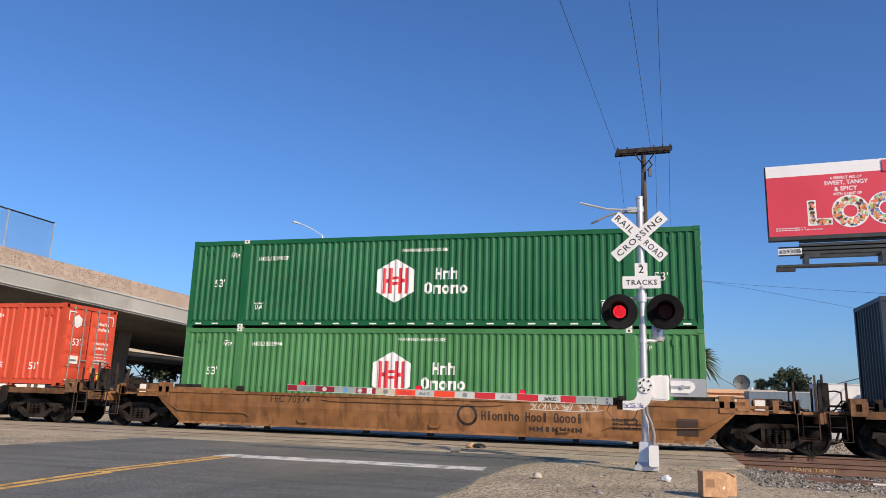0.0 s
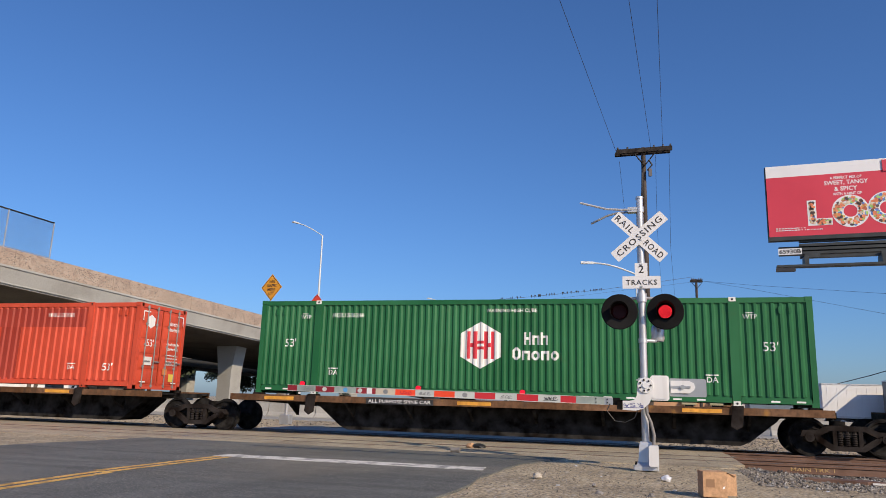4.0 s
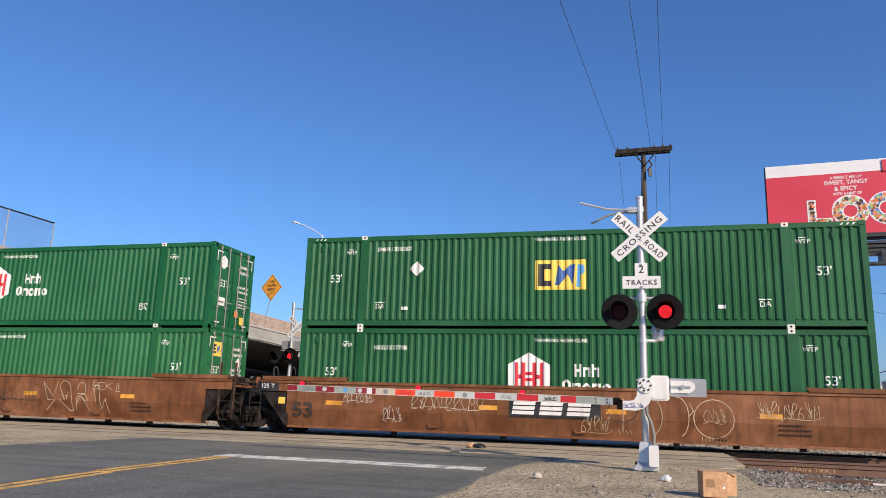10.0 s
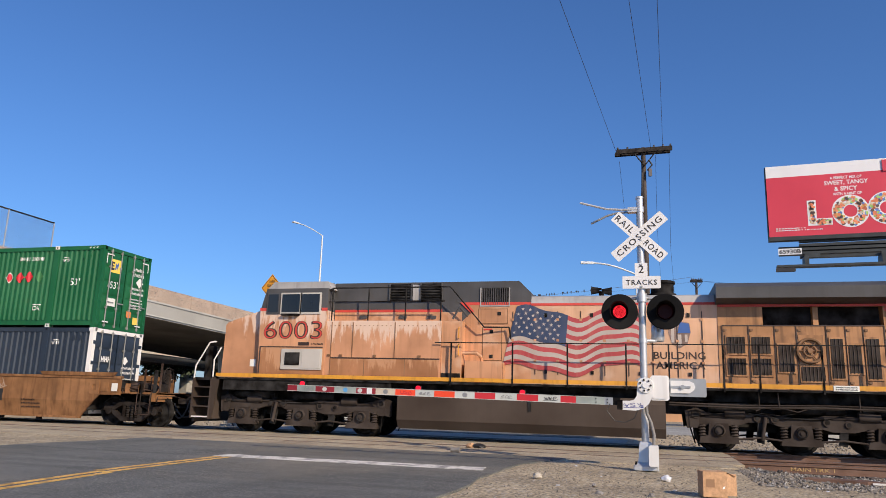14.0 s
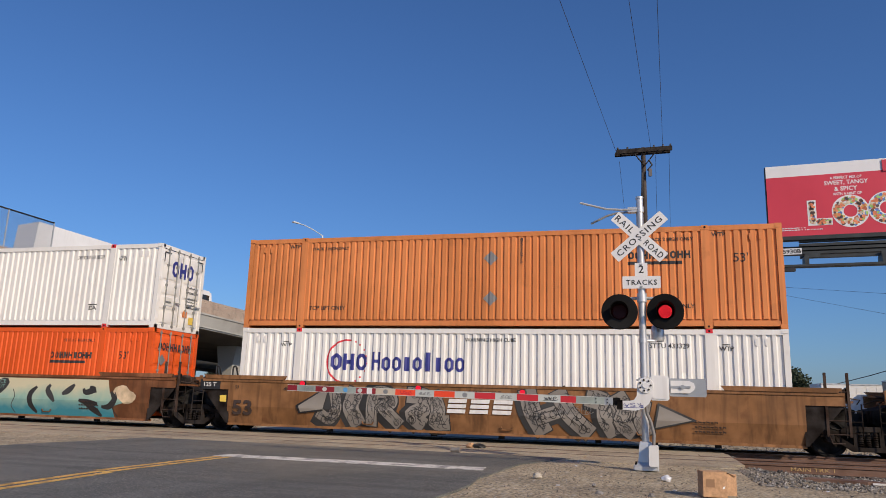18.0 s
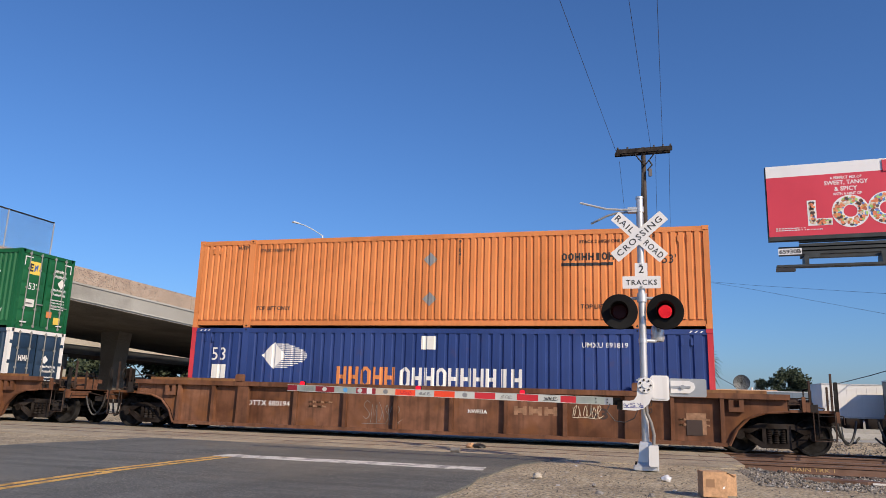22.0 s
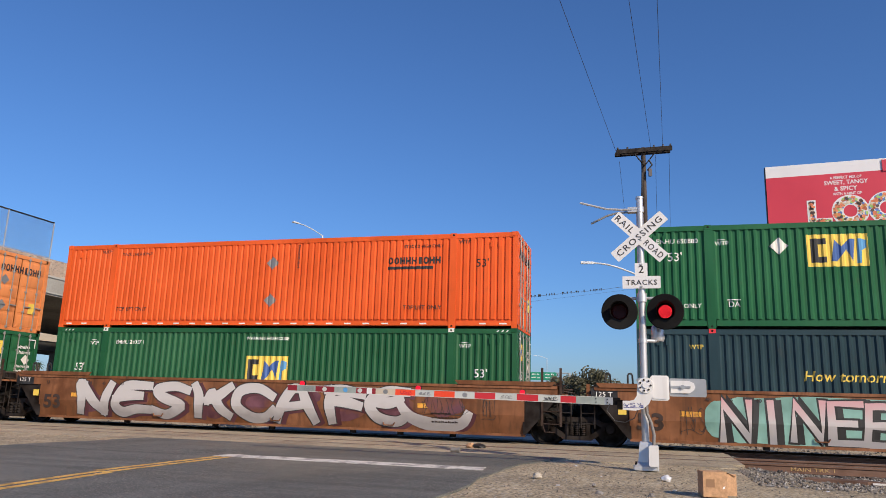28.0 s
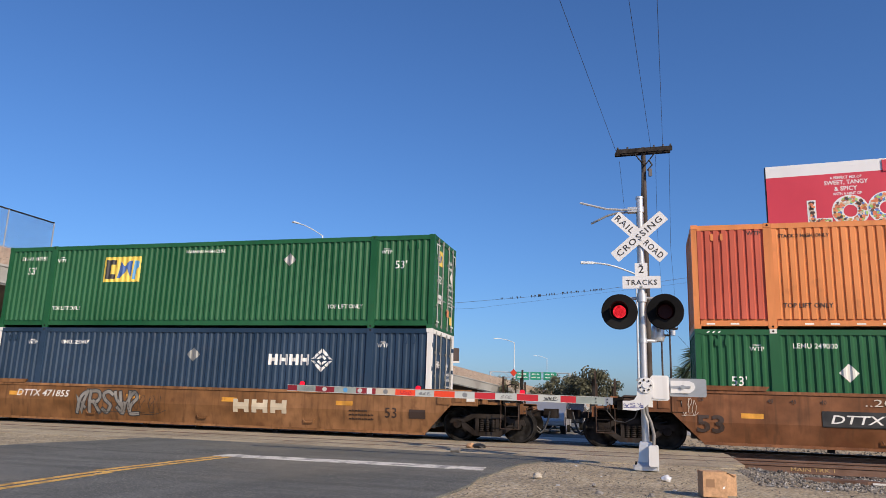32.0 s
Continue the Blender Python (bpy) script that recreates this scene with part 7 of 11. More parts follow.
def flag_pieces(x0, x1, z0, z1):
    """Stripes that wave, a dark field at the upper end, and small stars."""
    n = 26
    def wave(u):
        return 0.21 * math.sin(u * 8.2 + 0.9) * (0.45 + u * 0.7) + 0.05 * math.sin(u * 21.0)
    def at(u, v):
        lean = 0.42 * (1 - v) * (1 - u) - 0.10
        return (x0 + (x1 - x0) * u - lean * (1 - u), z0 + (z1 - z0) * v * (1 - 0.10 * u) + wave(u))
    red, white = [], []
    for k in range(13):
        for i in range(n):
            u0, u1 = i / n, (i + 1) / n
            v0, v1 = k / 13, (k + 1) / 13
            if k >= 6 and u1 <= 0.42:
                continue
            (red if k % 2 == 0 else white).append([at(u0, v0), at(u1, v0), at(u1, v1), at(u0, v1)])
    field = [[at(i / n, 6 / 13), at((i + 1) / n, 6 / 13), at((i + 1) / n, 1.0), at(i / n, 1.0)] for i in range(int(0.42 * n) + 1)]
    stars = []
    for r in range(6):
        for q in range(6):
            cx, cz = at(0.03 + 0.36 * (q + 0.5 * (r % 2)) / 6, 0.50 + 0.46 * (r + 0.5) / 6)
            stars.append([(cx + (0.055 if j % 2 == 0 else 0.022) * math.sin(math.pi * j / 5), cz + (0.055 if j % 2 == 0 else 0.022) * math.cos(math.pi * j / 5)) for j in range(9, -1, -1)])
    return flat(red), flat(white), flat(field), flat(stars)


def locomotive(s):
    e = thing("locomotive", "faded yellow diesel locomotive with grey roof and flag mural", "locomotive")
    # frame, walkway, stripe
    part("frame", MB().box(-10.1, 9.6, -1.02, 1.02, 1.32, 1.62), STEEL_DARK, e)
    part("centre_sill", MB().box(-10.1, 9.6, -0.75, 0.75, 0.96, 1.34), STEEL_DARK, e)
    for x0, x1 in ((4.6, 5.9), (6.4, 7.9), (8.3, 9.6), (-9.6, -8.2), (-7.6, -6.2)):
        part("air_reservoir", MB().cyl((x0, -1.12, 1.17), (x1, -1.12, 1.17), 0.13, 14), STEEL_DARK, e)
    for z, y in ((1.26, -1.40), (1.20, -1.44)):
        part("air_pipe", MB().tube([(3.6, y, z), (5.4, y, z - 0.03), (7.4, y, z + 0.02), (9.5, y, z)], 0.022, 8), CAST, e)
    part("walkway", MB().box(-10.15, 9.62, -1.56, 1.56, 1.60, 1.66), STEEL_DARK, e)
    for sg in (-1, 1):
        part("side_stripe", MB().box(-10.15, 9.62, min(sg * 1.55, sg * 1.58), max(sg * 1.55, sg * 1.58), 1.68, 1.79), SILL_YEL, e)
    # nose and cab
    part("nose", MB().prism([(-10.14, 1.66), (-8.3, 1.66), (-8.3, 3.82), (-8.80, 3.82), (-10.02, 3.42), (-10.09, 3.34)], -1.32, 1.32), WORN_NOSE, e, "nose with bleached flaking paint")
    cab = part("cab", MB().prism([(-8.72, 1.66), (-6.48, 1.66), (-6.48, 3.78), (-8.78, 3.78)], -1.53, 1.53), WORN_NOSE, e)
    part("cab_upper", MB().prism([(-8.78, 3.78), (-6.48, 3.78), (-6.48, 4.47), (-8.60, 4.47)], -1.53, 1.53), ENGINE_GREY, e)
    part("cab_roof", MB().prism([(-8.66, 4.45), (-6.40, 4.45), (-6.55, 4.70), (-8.42, 4.70)], -1.42, 1.42), ROOF_GREY, e)
    for x0, x1 in ((-8.79, -8.54), (-6.66, -6.47)):
        part("cab_band", MB().box(x0, x1, -1.542, -1.53, 3.76, 3.85), ENGINE_RED, cab)
    for x0, x1, m in ((-8.50, -8.16, ENGINE_GREY), (-8.02, -7.41, FRAME_GREY), (-7.34, -6.74, FRAME_GREY)):
        wn_ = part("window", MB().box(x0 - 0.055, x1 + 0.055, -1.56, -1.53, 3.66, 4.33), m, cab)
        part("pane", MB().box(x0, x1, -1.575, -1.56, 3.72, 4.28), GLASS_DARK, wn_)
    part("window_ledge", MB().box(-8.0, -7.4, -1.66, -1.53, 3.60, 3.66, 0.02), STEEL_DARK, cab)
    part("windscreen", MB().prism([(-8.82, 3.84), (-8.78, 3.84), (-8.63, 4.42), (-8.67, 4.42)], -1.1, 1.1), GLASS_DARK, e)
    part("marking", upright(fit_letters("6003", 2.01, 0.57, 0.012), -7.60, -1.53, 3.16, 0.004), INK_BROWN, e)
    part("marking", upright(fit_letters("6003", 1.98, 0.54, -0.022), -7.60, -1.53, 3.16, 0.008), ENGINE_RED, e, "red engine number")
    part("marking", upright(blocks("ohohoh", 0.42, 0.06), -6.96, -1.53, 2.70, 0.006), INK_BROWN, e)
    part("badge", MB().box(-7.38, -7.02, -1.542, -1.53, 2.68, 2.78), INK_BROWN, cab)
    part("vent_panel", MB().box(-7.92, -6.55, -1.57, -1.52, 1.94, 2.57), FRAME_GREY, e)
    part("vent_grille", MB().box(-7.79, -7.29, -1.585, -1.56, 2.07, 2.46), STEEL_DARK, e)
    part("vent_cover", MB().box(-7.20, -6.60, -1.582, -1.57, 1.99, 2.52), FRAME_GREY, e)
    part("cab_seam", MB().box(-8.68, -6.55, -1.545, -1.53, 2.615, 2.645), INK_BROWN, e)
    part("cab_seam", MB().box(-8.70, -8.67, -1.545, -1.53, 1.68, 2.64), INK_BROWN, e)
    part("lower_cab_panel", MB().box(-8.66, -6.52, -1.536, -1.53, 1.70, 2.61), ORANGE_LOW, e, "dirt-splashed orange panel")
    part("data_plate", MB().box(-9.12, -8.92, -1.335, -1.32, 2.02, 2.24), WHITE_DIA, e)
    part("lamp_bracket", MB().prism([(-9.55, 3.58), (-9.05, 3.74), (-9.10, 3.84), (-9.32, 3.80), (-9.5, 3.68)], -0.5, -0.3), STEEL_DARK, e)
    # roof details of the cab
    part("air_conditioner", MB().box(-8.2, -7.4, -0.5, 0.5, 4.74, 4.82, 0.02), ROOF_GREY, e)
    part("aerial", MB().box(-7.2, -6.9, -0.2, 0.2, 4.74, 4.85, 0.02), STEEL_DARK, e)
    # equipment blower section: wide lower case, narrow upper body
    part("equipment_case", MB().box(-6.48, -2.80, -1.50, 1.50, 1.66, 3.45), WORN_CASE, e, "case with flaking sun-bleached paint")
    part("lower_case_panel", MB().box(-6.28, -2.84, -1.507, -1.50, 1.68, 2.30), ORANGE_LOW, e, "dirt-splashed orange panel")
    part("case_seam", MB().box(-6.28, -2.82, -1.516, -1.50, 2.30, 2.335), INK_BROWN, e)
    for x, z0, z1 in ((-6.30, 1.70, 3.42), (-5.60, 2.34, 3.40), (-4.24, 2.34, 3.40), (-5.19, 1.70, 2.30), (-3.90, 1.70, 2.30)):
        part("case_seam", MB().box(x, x + 0.022, -1.514, -1.50, z0, z1), OILY_YEL, e)
    for x in (-6.4, -6.0, -4.9, -3.5):
        part("case_latch", MB().box(x, x + 0.10, -1.525, -1.50, 2.36, 2.42), OILY_YEL, e)
    part("upper_body", MB().prism([(-6.48, 3.42), (-0.20, 3.42), (-0.20, 4.34), (-0.56, 4.70), (-6.48, 4.70)], -0.98, 0.98), ENGINE_GREY, e)
    part("body_strip", MB().box(-6.44, -2.30, -1.0, -0.98, 3.42, 3.77), ARMOUR, e)
    part("red_band", MB().box(-6.44, -2.92, -1.004, -0.98, 3.77, 3.85), ENGINE_RED, e)
    part("red_flash", MB().prism([(-2.36, 4.06), (-2.02, 3.74), (-1.92, 3.79), (-2.10, 3.98), (-0.22, 3.98), (-0.22, 4.06)], -1.008, -0.98), ENGINE_RED, e)
    part("yellow_panel", MB().box(-2.80, -0.20, -1.0, 1.0, 1.66, 3.48).prism([(-2.30, 3.48), (-0.20, 3.48), (-0.20, 3.98), (-2.10, 3.98), (-1.95, 3.80)], -1.0, -0.98), ARMOUR, e)
    for x0, x1, z0, z1 in ((-1.66, -1.06, 2.32, 3.31), (-1.80, -0.89, 3.40, 3.87)):
        part("panel_seam", MB().box(x0, x1, -1.008, -1.0, z0, z1), OILY_YEL, e)
        part("panel_cover", MB().box(x0 + 0.025, x1 - 0.025, -1.014, -1.008, z0 + 0.025, z1 - 0.025), ARMOUR, e)
    for x, z in ((-1.38, 3.18), (-1.38, 2.45), (-1.15, 3.72)):
        part("door_latch", MB().box(x - 0.05, x + 0.05, -1.03, -1.012, z - 0.05, z + 0.05), STEEL_DARK, e)
    part("stencil", MB().box(-1.62, -1.36, -1.018, -1.014, 3.22, 3.27), ENGINE_RED, e)
    for x0, x1 in ((-4.62, -3.93), (-3.62, -2.96)):
        g = part("louvre", MB().box(x0, x1, -0.992, -0.97, 4.12, 4.66), STEEL_DARK, e)
        for k in range(6):
            part("slat", MB().prism([(-1.03, 4.135 + 0.088 * k), (-0.992, 4.165 + 0.088 * k), (-0.992, 4.18 + 0.088 * k), (-1.03, 4.15 + 0.088 * k)], x0, x1, "x"), STEEL_DARK, g)
        for x in (x0 - 0.03, x1 - 0.01):
            part("louvre_frame", MB().box(x, x + 0.04, -1.035, -0.98, 4.10, 4.68), ENGINE_GREY, g)
    part("louvre_cover", MB().box(-3.88, -3.66, -1.0, -0.98, 4.14, 4.62), ROOF_GREY, e)
    g = part("louvre", MB().box(-1.71, -0.87, -0.992, -0.97, 3.97, 4.50), STEEL_DARK, e)
    for k in range(12):
        part("slat", MB().box(-1.69 + 0.068 * k, -1.67 + 0.068 * k, -1.012, -0.992, 3.99, 4.48), ENGINE_GREY, g)
    for x0, x1, z0, z1 in ((-1.74, -0.84, 3.93, 3.97), (-1.74, -1.71, 3.97, 4.50), (-0.87, -0.84, 3.97, 4.50)):
        part("louvre_frame", MB().box(x0, x1, -1.02, -0.98, z0, z1), ROOF_GREY, g)
    for x0, x1 in ((-5.6, -5.35), (-4.3, -4.05), (-3.4, -3.1)):
        part("grab_plate", MB().box(x0, x1, -1.03, -1.0, 3.56, 3.66, 0.02), ENGINE_GREY, e)
    for x0, x1, z, y in ((-6.4, -2.9, 3.30, -1.5), (-6.4, -2.9, 1.80, -1.5), (-8.6, -6.7, 1.80, -1.53)):
        bl = MB()
        n = int((x1 - x0) / 0.14)
        for i in range(n):
            x = x0 + (x1 - x0) * (i + 0.5) / n
            bl.box(x - 0.012, x + 0.012, y - 0.012, y, z - 0.012, z + 0.012)
        tagged(part("rivets", bl, OILY_YEL, e), kind="stuff")
    # rail on the equipment case
    for x in (-6.36, -5.16, -3.96, -2.85):
        part("rail_post", MB().cyl((x, -1.42, 3.44), (x, -1.42, 4.48), 0.022, 8), STEEL_DARK, e)
    part("hand_rail", MB().tube([(-6.48, -1.42, 4.40), (-6.36, -1.42, 4.48), (-2.57, -1.42, 4.48), (-1.55, -1.25, 3.29), (-0.83, -1.12, 3.30), (-0.78, -1.10, 2.95)], 0.022), STEEL_DARK, e)
    part("hand_rail", MB().tube([(-6.48, -1.42, 4.05), (-2.73, -1.42, 4.05)], 0.02), STEEL_DARK, e)
    # steps and boxes at the case's back
    part("step_case", MB().box(-2.79, -2.18, -1.45, -1.0, 1.66, 3.45, 0.02), ARMOUR, e)
    # dark plate on the solid case stands for the shade inside an opening
    part("step_opening", MB().box(-2.78, -2.20, -1.46, -1.45, 1.70, 1.92), STEEL_DARK, e)
    part("tool_box", MB().box(-2.07, -0.97, -1.45, -1.0, 1.66, 2.28, 0.03), ARMOUR, e)
    part("duct", MB().tube([(-2.18, -1.3, 2.52), (-1.75, -1.3, 2.52), (-1.62, -1.25, 2.40), (-1.62, -1.2, 2.28)], 0.05, 8), ARMOUR, e)
    part("step_ladder", MB().tube([(-2.45, -1.50, 3.5), (-2.25, -1.5, 3.85), (-2.05, -1.3, 3.6)], 0.03), ENGINE_GREY, e)
    # long hood
    part("long_hood", MB().box(-0.20, 4.95, -1.0, 1.0, 1.66, 4.02), PALE_ARMOUR, e)
    part("hood_roof", MB().prism([(-1.0, 4.02), (1.0, 4.02), (0.92, 4.22), (0.75, 4.27), (-0.75, 4.27), (-0.92, 4.22)], -0.20, 4.96, "x"), ROOF_GREY, e)
    part("red_band", MB().box(-0.20, 4.95, -1.012, -1.0, 3.95, 4.02), ENGINE_RED, e)
    for i in range(9):
        x = -0.75 + 0.66 * i
        part("door_seam", MB().box(x, x + 0.022, -1.018, -1.0, 1.95, 3.78), INK_BROWN, e)
        if i % 2:
            part("door_latch", MB().box(x + 0.28, x + 0.36, -1.03, -1.0, 3.60, 3.72), STEEL_DARK, e)
            part("door_latch", MB().box(x + 0.28, x + 0.36, -1.03, -1.0, 1.98, 2.08), STEEL_DARK, e)
    for i in range(9):
        for z in (2.3, 2.9, 3.5):
            part("hinge", MB().box(-0.78 + 0.66 * i, -0.70 + 0.66 * i, -1.028, -1.0, z, z + 0.07), ARMOUR, e)
    part("grab_iron", MB().tube([(-2.25, -1.45, 2.95), (-2.25, -1.53, 2.95), (-2.25, -1.53, 3.25), (-2.25, -1.45, 3.25)], 0.014), SILL_YEL, e)
    part("grab_iron", MB().tube([(-2.25, -1.45, 2.45), (-2.25, -1.53, 2.45), (-2.25, -1.53, 2.75), (-2.25, -1.45, 2.75)], 0.014), SILL_YEL, e)
    fr, fw, ff, fs = flag_pieces(-0.72, 2.92, 2.10, 3.85)
    for sh, m, o in ((fr, FLAG_RED, 0.022), (fw, FLAG_WHITE, 0.022), (ff, FLAG_BLUE, 0.026), (fs, FLAG_WHITE, 0.030)):
        part("flag_mural", upright(sh, 0, -1.0, 0, o), m, e)
    part("marking", upright(fit_letters("BUILDING", 1.36, 0.20, 0.012), 3.92, -1.0, 2.54, 0.008), INK_BROWN, e)
    part("marking", upright(fit_letters("AMERICA", 1.30, 0.20, 0.012), 3.94, -1.0, 2.27, 0.008), INK_BROWN, e)
    part("shield_mark", upright(flat([[(-0.27, 0.3), (-0.30, 0.05), (-0.2, -0.28), (0, -0.40), (0.2, -0.28), (0.30, 0.05), (0.27, 0.3), (0, 0.36)]]), 3.94, -1.0, 3.14, 0.008), DUST_SPRAY, e, "worn shield with faded paint")
    part("shield_mark", upright(flat([[(-0.05, 0.02), (0.29, 0.02), (0.26, 0.28), (0.02, 0.33)]]), 3.94, -1.0, 3.14, 0.012), INK_MID, e)
    part("shield_mark", upright(flat([rect(-0.22, -0.14, -0.22, 0.22), rect(-0.05, 0.05, -0.3, 0.0), rect(0.14, 0.21, -0.2, 0.0)]), 3.94, -1.0, 3.12, 0.012), FLAG_WHITE, e)
    part("exhaust_stack", MB().cyl((3.54, 0, 4.22), (3.54, 0, 4.40), 0.46, 20, 0.40).cyl((3.54, 0, 4.38), (3.54, 0, 4.72), 0.33, 20).cyl((3.54, 0, 4.70), (3.54, 0, 4.77), 0.37, 20), STEEL_DARK, e)
    hn = MB().box(1.71, 1.85, -0.12, 0.12, 4.24, 4.50)
    for sg, dz in ((-1, 0.10), (1, 0.10), (-1, 0.24), (1, 0.24)):
        hn.cyl((1.78, 0.1 * sg, 4.42 + dz * 0.6), (1.78 + sg * 0.30, 0.1 * sg, 4.42 + dz * 0.6), 0.03, 10, 0.085)
    part("horn", hn, STEEL_DARK, e)
    # radiator end
    part("radiator_body", MB().prism([(4.95, -1.02), (9.43, -1.02), (9.92, -0.55), (9.92, 0.55), (9.43, 1.02), (4.95, 1.02)], 1.66, 3.36, "z"), RADIATOR_YEL, e)
    part("radiator_body", MB().box(4.95, 6.1, -1.02, 1.02, 3.36, 4.0), RADIATOR_YEL, e)
    part("radiator_body", MB().prism([(9.02, -1.02), (9.43, -1.02), (9.92, -0.55), (9.92, 0.55), (9.43, 1.02), (9.02, 1.02)], 3.36, 4.0, "z"), RADIATOR_YEL, e)
    part("radiator_recess", MB().box(6.1, 9.02, -0.70, 0.70, 3.36, 4.0), RADIATOR_YEL, e)
    part("radiator_post", MB().box(7.36, 7.49, -0.95, -0.70, 3.36, 4.0), RADIATOR_YEL, e)
    part("radiator_top", MB().prism([(-1.04, 3.95), (1.04, 3.95), (1.54, 4.06), (1.54, 4.36), (1.30, 4.50), (-1.30, 4.50), (-1.54, 4.36), (-1.54, 4.06)], 4.90, 9.90, "x"), ENGINE_GREY, e)
    part("red_band", MB().box(4.96, 9.43, -1.06, -1.035, 3.88, 3.945), ENGINE_RED, e)
    for x0, x1 in ((6.15, 7.35), (7.5, 9.0)):
        g = part("radiator_screen", MB().box(x0, x1, -0.74, -0.70, 3.42, 3.90), STEEL_DARK, e)
    for x0, x1, z0, z1 in ((5.17, 5.62, 2.62, 3.06), (5.80, 6.25, 2.62, 3.06), (5.17, 5.62, 2.05, 2.48), (5.80, 6.25, 2.05, 2.48), (6.46, 6.82, 2.15, 2.86), (6.99, 7.54, 1.92, 2.29), (7.73, 8.01, 2.0, 3.02), (8.15, 8.43, 2.14, 2.86), (8.57, 8.86, 2.0, 3.02)):
        g = part("vent_door", MB().box(x0 - 0.05, x1 + 0.05, -1.05, -1.02, z0 - 0.05, z1 + 0.05), RADIATOR_YEL, e)
        part("vent_grille", MB().box(x0, x1, -1.06, -1.05, z0, z1), GRIME, g)
        n = max(2, int((x1 - x0) / 0.08))
        for k in range(n):
            part("slat", MB().box(x0 + (x1 - x0) * k / n, x0 + (x1 - x0) * k / n + 0.02, -1.075, -1.06, z0, z1), INK_BROWN, g)
    fan = ring(ring(MB(), (7.21, -1.07, 2.70), 0.31, 0.04), (7.21, -1.07, 2.70), 0.15, 0.025)
    for k in range(6):
        an = math.pi / 3 * k
        fan.tube([(7.21, -1.07, 2.70), (7.21 + 0.30 * math.cos(an), -1.07, 2.70 + 0.28 * math.sin(an))], 0.015)
    fan.cyl((7.21, -1.12, 2.70), (7.21, -1.04, 2.70), 0.07, 12)
    part("fan_guard", fan, OILY_YEL, e, "oil-stained fan guard")
    for x in (5.04, 5.71, 6.36, 6.90, 7.62, 8.08, 8.50, 9.0):
        part("door_seam", MB().box(x, x + 0.025, -1.036, -1.02, 1.75, 3.36), INK_BROWN, e)
        for z in (1.86, 2.5, 3.22):
            part("door_latch", MB().box(x + 0.05, x + 0.13, -1.045, -1.02, z, z + 0.06), OILY_YEL, e)
    part("door_seam", MB().box(5.04, 9.02, -1.036, -1.02, 3.36, 3.385), INK_BROWN, e)
    part("fan_door", MB().box(6.95, 7.55, -1.035, -1.02, 2.36, 3.12), RADIATOR_YEL, e)
    # rear end: grab irons and number
    for k in range(5):
        z = 2.0 + 0.42 * k
        part("grab_iron", MB().tube([(9.80, -0.62, z), (9.90, -0.72, z), (9.62, -1.0, z), (9.52, -0.92, z)], 0.016), RADIATOR_YEL, e)
    part("marking", upright(fit_letters("6003", 0.34, 0.14, 0.02), 9.22, -1.02, 3.82, 0.008), ENGINE_RED, e)
    part("notice", MB().box(7.59, 8.18, -1.592, -1.58, 1.65, 1.79), WHITE_DIA, e)
    part("marking", upright(blocks("ohohohohohoh", 0.5, 0.035), 7.635, -1.592, 1.73, 0.004), INK_BLACK, e)
    part("marking", upright(blocks("ohohohohohoh", 0.5, 0.035), 7.635, -1.592, 1.675, 0.004), INK_BLACK, e)
    # walkway rail
    for x in (-2.45, -0.64, 0.91, 2.5, 3.62, 5.0, 5.88, 7.38, 9.04):
        part("rail_post", MB().box(x - 0.022, x + 0.022, -1.60, -1.56, 1.56, 2.80), STEEL_DARK, e)
    part("hand_rail", MB().tube([(-2.95, -1.58, 2.80), (9.3, -1.58, 2.80)], 0.016), STEEL_DARK, e)
    part("hand_rail", MB().tube([(9.3, -1.58, 2.80), (9.66, -1.57, 2.80), (9.76, -1.55, 2.70), (9.76, -1.55, 0.9)], 0.024), HAND_WHITE, e)
    part("hand_rail", MB().tube([(10.45, -1.5, 0.5), (10.45, -1.5, 1.7), (10.6, -1.45, 2.6), (10.6, -1.2, 2.65)], 0.024), HAND_WHITE, e)
    part("hand_rail", MB().tube([(-10.3, -1.5, 0.9), (-10.3, -1.5, 2.2), (-10.15, -1.4, 2.6)], 0.024), HAND_WHITE, e)
    part("hand_rail", MB().tube([(-11.0, -1.5, 1.2), (-10.95, -1.5, 2.0), (-10.55, -1.45, 2.75), (-10.4, -1.3, 2.8)], 0.024), HAND_WHITE, e)
    for sg, a in ((-1, 10.15), (1, 9.60)):
        def span(u0, u1):
            return sorted((sg * (a + u0), sg * (a + u1)))
        part("end_plate", MB().box(*span(0.0, 0.85), -1.5, 1.5, 1.56, 1.64), STEEL_DARK, e)
        part("step_well", MB().box(*span(0.13, 0.19), -1.56, -0.9, 0.36, 1.62), TANK, e)
        part("step_well", MB().box(*span(0.77, 0.83), -1.56, -0.9, 0.36, 1.62), TANK, e)
        part("corner_plate", MB().prism([(sg * (a - 0.12), 1.66), (sg * (a + 0.13), 1.66), (sg * (a + 0.13), 0.36), (sg * (a + 0.06), 0.36)][::-sg], -1.56, -1.50), TANK, e)
        for z in (0.40, 0.72, 1.02, 1.32):
            part("step", MB().box(*span(0.19, 0.77), -1.56, -1.2, z, z + 0.035), HAND_WHITE if z < 0.5 else TANK, e)
        part("pilot", MB().box(*span(0.80, 0.90), -1.3, 1.3, 0.25, 1.56), TANK, e)
        part("coupler", MB().box(*span(0.85, 11.7 - a), -0.12, 0.12, 0.75, 0.98, 0.03), RUST, e)
